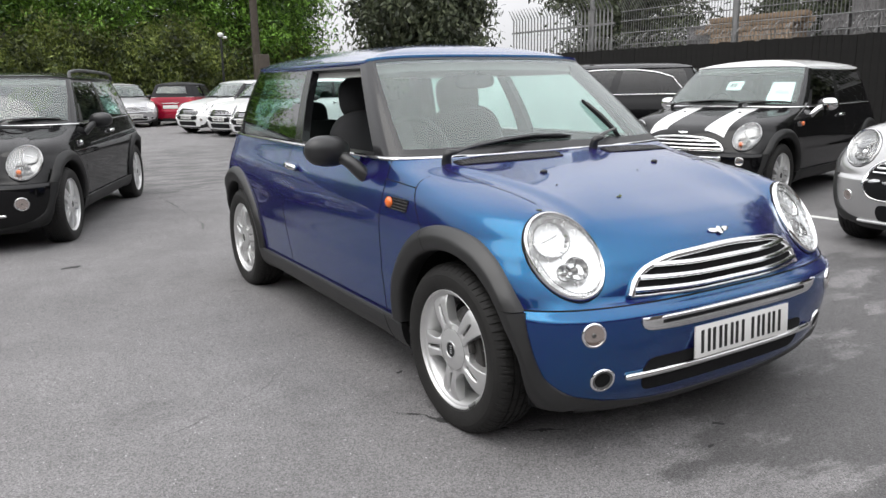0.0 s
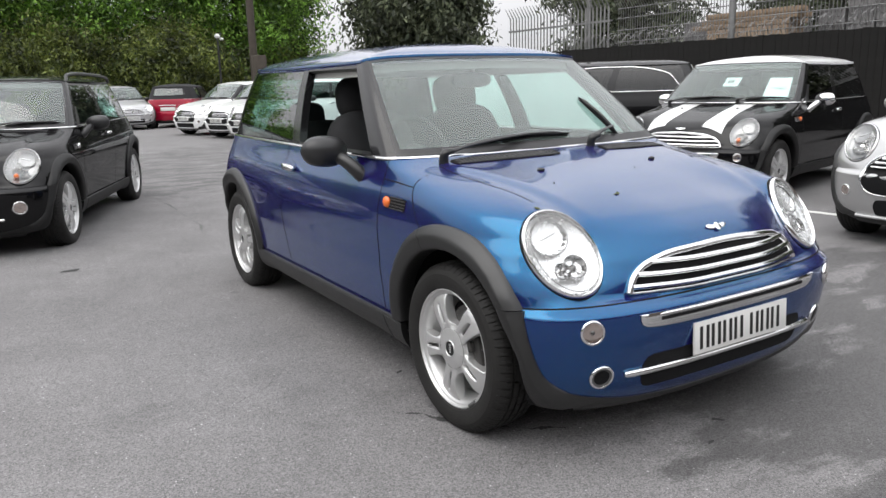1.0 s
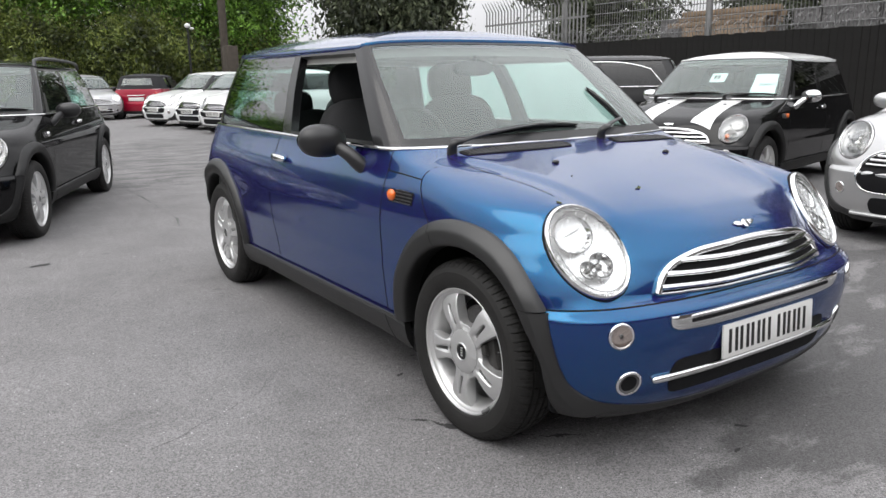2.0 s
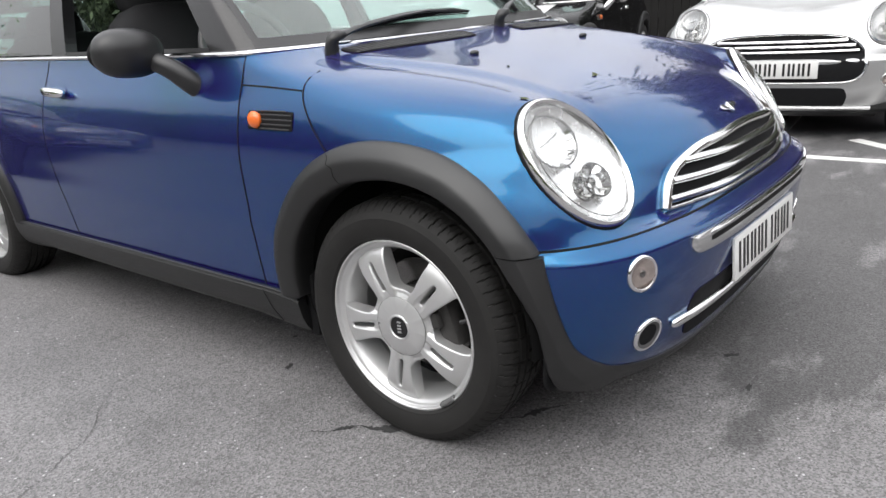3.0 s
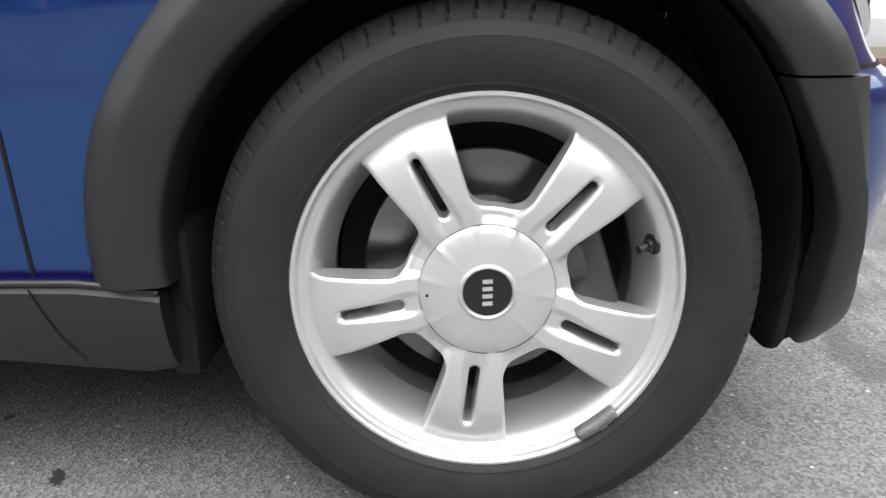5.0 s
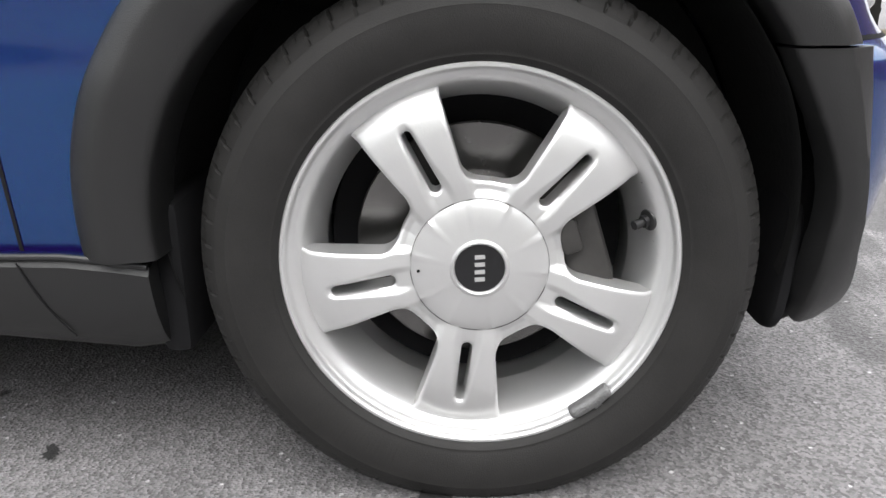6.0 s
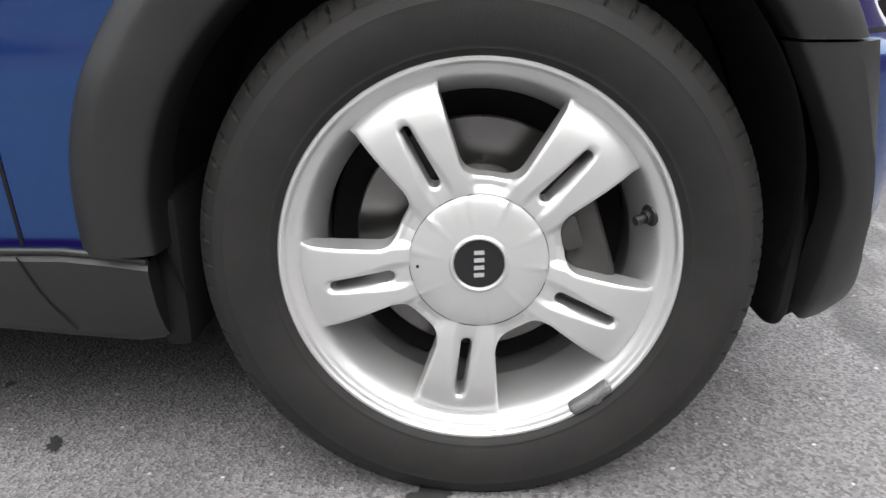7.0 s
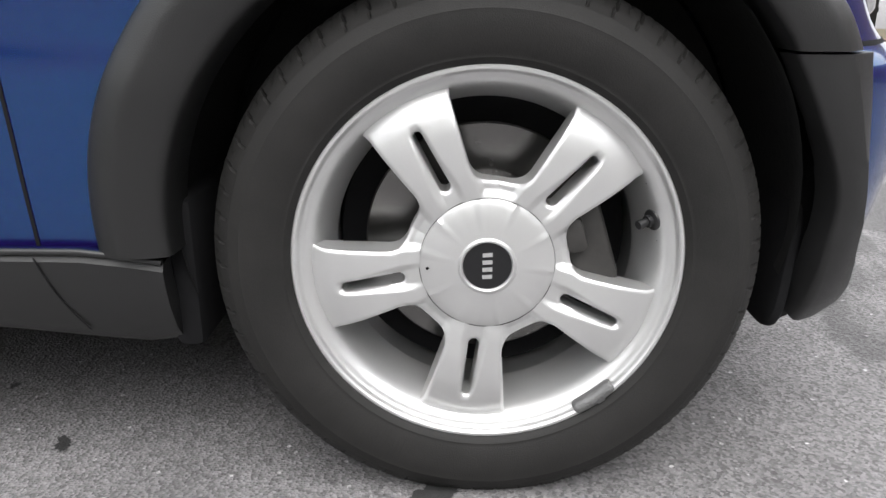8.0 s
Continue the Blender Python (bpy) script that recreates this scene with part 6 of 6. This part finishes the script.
line = np.array([house(family_spec, 1.02 + 0.88 * t, 0.94 - 0.30 * max(0.0, abs(t - 0.45) - 0.1) ** 2 / 0.2) for t in np.linspace(0, 1, 20)] + [house(family_spec, 1.90 + 0.10 * t, 0.64 - 0.6 * t) for t in np.linspace(0.1, 1, 10)]) - [0.012, 0, 0]
for sgn in (1, -1):
    part("window_strip", tube(line * (sgn, 1, 1), 0.009, 6), CHROME, family, "chrome strip round the side windows")
copy_thing(white_a, pose(-8.2, 2.2, 0, 0, 0, 80))
copy_thing(black_car, pose(-8.0, 5.0, 0, 0, 0, 84))
copy_thing(white_a, pose(-8.3, -0.6, 0, 0, 0, 82))

# scraps of leaf fallen on the blue car
SCRAP = plain("dry_green_leaf", (0.07, 0.085, 0.03), 0.7, vary=0.3, scale=40)
for k, (x, y) in enumerate(((-0.207, -0.21), (-0.195, -0.205), (-0.60, -0.25), (0.12, 0.02), (-0.36, -0.05))):
    p, n_ = hero_body.above(x, y)
    w = 0.012 if k < 3 else 0.005
    leaf_v = np.array([[(-w, 0, 0.002), (-0.3 * w, 0.4 * w, 0.0035), (0.5 * w, 0.3 * w, 0.003), (w, 0, 0.005)], [(-w, 0, 0.002), (-0.3 * w, -0.1 * w, 0.001), (0.5 * w, -0.1 * w, 0.001), (w, 0, 0.005)], [(-w, 0, 0.002), (-0.3 * w, -0.5 * w, 0.0045), (0.5 * w, -0.35 * w, 0.004), (w, 0, 0.005)]])
    tagged(part("fallen_leaf", grid(leaf_v), SCRAP, at=Matrix.Translation(Vector(p) - Vector(n_) * 0.001) @ Vector(n_).to_track_quat("Z", "Y").to_matrix().to_4x4() @ pose(0, 0, 0, 0, 0, 67 * k)), "small curled leaf scrap lying on the blue bonnet", "leaf", "fallen leaves")

# ---- fences ----
BOARD = plain("black_stained_board", (0.009, 0.0085, 0.008), 0.85, vary=0.5, scale=6, bump=0.5, bump_scale=80, spec=0.3)
GALV = plain("galvanised_steel", (0.24, 0.24, 0.24), 0.5, metal=0.6, vary=0.2)
fence = thing("timber_fence", pose(12.0, 0, 0), "tall black-stained vertical board fence", "fence", kind="structure")
rng = random.Random(11)
board = data_of("board", box((-0.011, -0.071, 0.02), (0.011, 0.071, 2.0)), BOARD)
for k in range(165):
    part("board", board, None, fence, at=pose(rng.uniform(-0.006, 0.006), -7.0 + 0.148 * k, rng.uniform(-0.012, 0.012), 0, 0, rng.uniform(-1.5, 1.5)))
post = data_of("post", box((0.012, -0.05, 0), (0.11, 0.05, 1.95), 0.006), BOARD)
for k in range(10):
    part("post", post, None, fence, at=pose(0, -6.6 + 2.6 * k, 0))
rail = data_of("rail", box((0.012, -7.1, -0.04), (0.06, 17.5, 0.04)), BOARD)
for z in (0.4, 1.1, 1.75):
    part("rail", rail, None, fence, at=pose(0, 0, z))

pales = thing("palisade_fence", pose(12.6, 0, 0), "grey galvanised steel palisade fence", "fence", kind="structure")
pale = data_of("pale", (np.array([(0, -0.033, 0), (-0.012, 0, 0), (0, 0.033, 0), (0, -0.033, 3.1), (-0.012, 0, 3.1), (0, 0.033, 3.1), (-0.2, -0.01, 3.4), (-0.2, 0.01, 3.4)]), [(0, 1, 4, 3), (1, 2, 5, 4), (3, 4, 6), (4, 5, 7), (4, 7, 6)]), GALV, 20)
for k in range(30):
    part("pale", pale, None, pales, at=pose(0, 13.2 + 0.15 * k, 0))
for z in (0.5, 2.7):
    part("rail", box((0.0, 13.1, z), (0.05, 17.65, z + 0.05)), GALV, pales)
coil_a = np.linspace(0, 2 * np.pi * 110, 110 * 10)
wob = np.sin(coil_a * 0.37) * 0.05 + np.sin(coil_a * 0.113) * 0.06
coil = np.stack([12.35 + 0.15 * np.cos(coil_a), 3.0 + coil_a / (2 * np.pi) * 0.105 + wob, 2.17 + wob * 0.8 + 0.15 * np.sin(coil_a)], 1)
mesh_rods = [tube([(12.75, y, 1.9), (12.75, y, 3.0), (12.55, y, 3.25)], 0.011, 4) for y in np.arange(2.6, 13.0, 0.085)] + [tube([(12.74, 2.5, z), (12.74, 13.0, z)], 0.012, 4) for z in (2.15, 2.45, 2.75, 3.0)]
tagged(part("wire_mesh", join(*mesh_rods), GALV), "grey welded wire mesh above the board fence", "wire mesh", kind="stuff")
tagged(part("razor_wire", tube(coil, 0.006, 4), GALV), "coil of grey razor wire above the board fence", "razor wire", kind="stuff")
for x, y, h in ((12.3, 9.05, 5.2), (13.0, 14.4, 5.5)):
    tagged(part("steel_post", tube([(x, y, 0), (x, y, h)], 0.07, 10), GALV), "grey steel post by the fence", "post", "steel posts")

# stacked crates and timber beyond the fence
CRATE = plain("grey_plastic_crate", (0.17, 0.165, 0.165), 0.7, vary=0.25, scale=3)
TIMBER = plain("stacked_brown_timber", (0.25, 0.18, 0.12), 0.8, vary=0.4, scale=5, bump=0.4)


def crate_piece():
    rows = [box((-0.4, -0.3, 0), (0.4, 0.3, 0.05)), box((-0.4, -0.3, 0.27), (0.4, 0.3, 0.32)), box((-0.38, -0.27, 0.05), (0.4, 0.27, 0.27))]
    for y in (-0.28, -0.03, 0.03, 0.28):
        rows.append(box((-0.4, y - 0.02, 0.05), (-0.375, y + 0.02, 0.27)))
    rows.append(box((-0.4, -0.3, 0.145), (-0.377, 0.3, 0.175)))
    return join(*rows)


crate = data_of("crate", crate_piece(), CRATE)
for k in range(15):
    for j in range(12):
        if j < (8 + (k * 7 % 3) if k < 8 else 6 + (k * 7 % 3)):
            tagged(part("crate", crate, None, at=pose(15.2 + rng.uniform(-0.05, 0.05), 3.0 + 0.66 * k, 0.33 * j, 0, 0, rng.uniform(-3, 3))), "grey stacked plastic crate", "crate", "crates beyond the fence")
for k in range(9):
    y, z = 8.8 + 0.02 * k, 2.35 + 0.13 * (k // 3)
    tagged(part("timber_baulk", box((14.2 + 0.22 * (k % 3), 8.8 + rng.uniform(-0.2, 0.2), z), (14.40 + 0.22 * (k % 3), 11.5 + rng.uniform(-0.3, 0.3), z + 0.12), 0.01), TIMBER), "brown sawn timber baulk on a stack", "timber", "stack of timber")
tagged(part("timber_stack_base", box((14.2, 9.0, 0), (14.85, 11.3, 2.34), 0.02), TIMBER), "tall stack of brown timber", "timber")

# ---- kerb and bank on the far side of the bays ----
KERB = plain("brick_red_kerb", (0.16, 0.10, 0.085), 0.85, vary=0.3, scale=12, bump=0.4)
GRASS = plain("rough_verge", (0.10, 0.085, 0.05), 0.95, vary=0.5, scale=9, bump=0.8, bump_scale=40)
tagged(part("kerb", box((8.0, -9.0, -0.02), (8.14, 0.6, 0.11), 0.015), KERB), "worn reddish kerb along the verge", "kerb", kind="structure")
tagged(part("verge", box((8.14, -9.0, -0.02), (11.8, 0.6, 0.10), 0.01), GRASS), "rough brown verge behind the kerb", "verge", kind="structure")

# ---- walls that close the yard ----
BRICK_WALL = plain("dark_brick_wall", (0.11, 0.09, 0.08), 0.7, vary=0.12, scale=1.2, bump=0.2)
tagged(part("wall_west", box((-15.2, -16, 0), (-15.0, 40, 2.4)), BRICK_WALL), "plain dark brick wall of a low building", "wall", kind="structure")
tagged(part("wall_north", box((-15, 41.0, 0), (24, 41.2, 2.3)), BOARD), "plain dark boundary fence behind the trees", "wall", kind="structure")
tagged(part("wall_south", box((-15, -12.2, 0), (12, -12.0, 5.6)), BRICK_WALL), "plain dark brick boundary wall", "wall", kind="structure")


# ---- trees ----
def leaf_material(name, c0, c1):
    m, n, l, b = mat_new(name)
    g = n.new("ShaderNodeNewGeometry")
    r = n.new("ShaderNodeValToRGB")
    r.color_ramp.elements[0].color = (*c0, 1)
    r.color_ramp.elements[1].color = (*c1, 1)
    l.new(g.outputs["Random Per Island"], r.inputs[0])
    # broad noise puts the shade of gaps between clumps into the leaf colour
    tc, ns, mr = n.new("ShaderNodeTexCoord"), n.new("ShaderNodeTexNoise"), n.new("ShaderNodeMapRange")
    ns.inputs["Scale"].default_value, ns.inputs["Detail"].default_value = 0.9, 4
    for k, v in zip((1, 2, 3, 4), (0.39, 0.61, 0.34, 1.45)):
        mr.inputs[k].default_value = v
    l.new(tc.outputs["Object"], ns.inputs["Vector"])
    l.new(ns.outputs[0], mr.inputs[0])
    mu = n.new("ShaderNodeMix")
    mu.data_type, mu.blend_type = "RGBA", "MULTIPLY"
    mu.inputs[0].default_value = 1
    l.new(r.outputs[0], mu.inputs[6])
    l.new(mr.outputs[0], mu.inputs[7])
    l.new(mu.outputs[2], b.inputs["Base Color"])
    b.inputs["Roughness"].default_value = 0.5
    # daylight comes through the thin leaves
    tl, mx = n.new("ShaderNodeBsdfTranslucent"), n.new("ShaderNodeMixShader")
    l.new(mu.outputs[2], tl.inputs[0])
    mx.inputs[0].default_value = 0.4
    l.new(b.outputs[0], mx.inputs[1])
    l.new(tl.outputs[0], mx.inputs[2])
    l.new(mx.outputs[0], n["Material Output"].inputs[0])
    return m


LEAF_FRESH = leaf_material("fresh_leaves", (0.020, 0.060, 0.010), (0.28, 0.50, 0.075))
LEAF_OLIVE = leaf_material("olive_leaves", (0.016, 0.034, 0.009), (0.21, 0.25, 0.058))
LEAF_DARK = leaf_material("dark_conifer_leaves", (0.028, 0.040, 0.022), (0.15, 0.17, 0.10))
BARK = plain("grey_bark", (0.06, 0.05, 0.04), 0.9, vary=0.4, scale=6, bump=0.8, bump_scale=40)


def crown_piece(rng, radii, low, clumps, leaves, size, droop=0.0):
    """Leaves in uneven clumps, with gaps between them."""
    out = []
    for _ in range(clumps):
        while True:
            d = np.array([rng.gauss(0, 1) for _ in range(3)])
            d /= np.linalg.norm(d)
            if d[2] > -0.75:
                break
        k = rng.uniform(0.45, 1.0) ** 0.5 * (1 + 0.22 * math.sin(5 * d[0] + 3 * d[1] + 4 * d[2]))
        c = d * np.array(radii) * k + [0, 0, low + radii[2]]
        s = rng.uniform(0.28, 0.62) * radii[0] * 0.42
        q = np.array([[rng.gauss(0, s), rng.gauss(0, s), rng.gauss(0, s * 0.7) - droop * rng.random()] for _ in range(leaves)]) + c
        out.append(q)
    p = np.concatenate(out)
    n = len(p)
    g = np.random.RandomState(rng.randint(0, 10 ** 6))
    a = g.normal(size=(n, 3))
    a[:, 2] -= 0.5 + droop
    a /= np.linalg.norm(a, axis=1)[:, None]
    b = np.cross(a, g.normal(size=(n, 3)))
    b /= np.linalg.norm(b, axis=1)[:, None] + 1e-9
    L = size * g.uniform(0.6, 1.4, size=(n, 1))
    v = np.stack([p, p + a * L * 0.45 + b * L * 0.19, p + a * L, p + a * L * 0.45 - b * L * 0.19], 1).reshape(-1, 3)
    return v, [(4 * i, 4 * i + 1, 4 * i + 2, 4 * i + 3) for i in range(n)]


def tree(name, m, seed, height, radii, low, leaf, label, clumps=120, leaves=70, size=0.26, droop=0.0, group="trees"):
    rng = random.Random(seed)
    root = thing(name, m, label, "tree", group)
    trunk = [(0, 0, -0.1), (0.1, 0.05, height * 0.3), (0.0, 0.1, height * 0.6), (0.1, 0, height * 0.9)]
    limbs = [tube(smooth_line(trunk, 14), np.linspace(0.24, 0.05, 14), 10)]
    for k in range(7):
        a, z = k * 2.4, height * (0.3 + 0.08 * k)
        r = radii[0] * rng.uniform(0.5, 0.8)
        limbs.append(tube(smooth_line([(0, 0, z), (0.45 * r * math.cos(a), 0.45 * r * math.sin(a), z + 0.4), (r * math.cos(a), r * math.sin(a), z + 1.1)], 8), np.linspace(0.09, 0.02, 8), 6))
    part("trunk", join(*limbs), BARK, root)
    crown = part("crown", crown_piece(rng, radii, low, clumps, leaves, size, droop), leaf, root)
    crown["kind"] = "stuff"
    return root


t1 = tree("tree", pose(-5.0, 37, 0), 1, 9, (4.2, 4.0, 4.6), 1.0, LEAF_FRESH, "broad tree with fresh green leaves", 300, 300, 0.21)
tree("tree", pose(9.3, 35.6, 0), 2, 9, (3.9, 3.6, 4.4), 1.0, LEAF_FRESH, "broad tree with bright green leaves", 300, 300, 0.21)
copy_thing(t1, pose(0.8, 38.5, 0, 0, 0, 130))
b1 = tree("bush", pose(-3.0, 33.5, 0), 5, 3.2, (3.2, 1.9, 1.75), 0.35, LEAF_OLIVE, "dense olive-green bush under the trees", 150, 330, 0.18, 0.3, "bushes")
for k, (x, y) in enumerate(((1.6, 34.5), (5.6, 33.6), (9.0, 34.6))):
    copy_thing(b1, pose(x, y, 0, 0, 0, 67 * k + 30))
c1 = tree("conifer", pose(17.0, 29.8, 0), 8, 9, (2.7, 2.7, 4.4), 0.6, LEAF_DARK, "dark drooping conifer with gaps of sky", 150, 120, 0.30, 0.6, "conifers")
copy_thing(c1, pose(16.4, 30.6, 0, 0, 0, 120))
def lower_copy(ob, m, k):
    """A smaller tree of the same kind."""
    return copy_thing(ob, m @ Matrix.Diagonal((1.0, 1.0, k, 1.0)))


lower_copy(c1, pose(21.5, 21.5, 0, 0, 0, 200), 0.72)
# hedge beyond the facing row of cars
for k in range(9):
    copy_thing(b1, pose(-13.2 + 0.5 * math.sin(2.1 * k), -4.0 + 4.6 * k, 0, 0, 0, 90 + 37 * k % 50))
# the last three are unseen, stretched tall to darken the bonnet's reflection
for x, y, turn, k in ((23.5, 13.5, 40, 0.62), (22.5, 8.8, 95, 0.60), (22.0, 4.0, 160, 1.35), (22.0, -0.8, 250, 1.5), (21.0, -5.5, 20, 1.4)):
    lower_copy(c1, pose(x, y, 0, 0, 0, turn), k)
for x, y, turn in ((-11.5, 35.0, 70), (-17.5, 30.0, 200), (-18.5, 22.5, 310), (-19.0, 14.0, 20)):
    lower_copy(t1, pose(x, y, 0, 0, 0, turn), 0.50)
# lamp post before the trees
PEARL = plain("opal_lamp_glass", (0.75, 0.76, 0.74), 0.3, vary=0.04)
lamp_post = thing("street_lamp", pose(6.25, 28.0, 0), "thin dark lamp post with a pale opal lantern", "lamp post")
part("post", tube([(0, 0, 0), (0, 0, 3.15)], np.array([0.05, 0.035]), 10), SATIN_BLACK, lamp_post)
part("lantern", join(blob((0, 0, 3.22), (0.11, 0.11, 0.09), 16, 10), blob((0.16, 0, 3.12), (0.09, 0.09, 0.05), 14, 8)), PEARL, lamp_post, "pale opal lantern")
tagged(part("telegraph_pole", tube([(7.95, 29.0, 0), (7.95, 29.0, 9)], np.array([0.17, 0.14]), 12), BARK), "dark wooden pole before the trees", "pole")
tagged(part("gate_pier", box((7.68, 27.9, 0), (8.12, 28.5, 2.5), 0.02), BARK), "weathered pale timber pier", "pier")
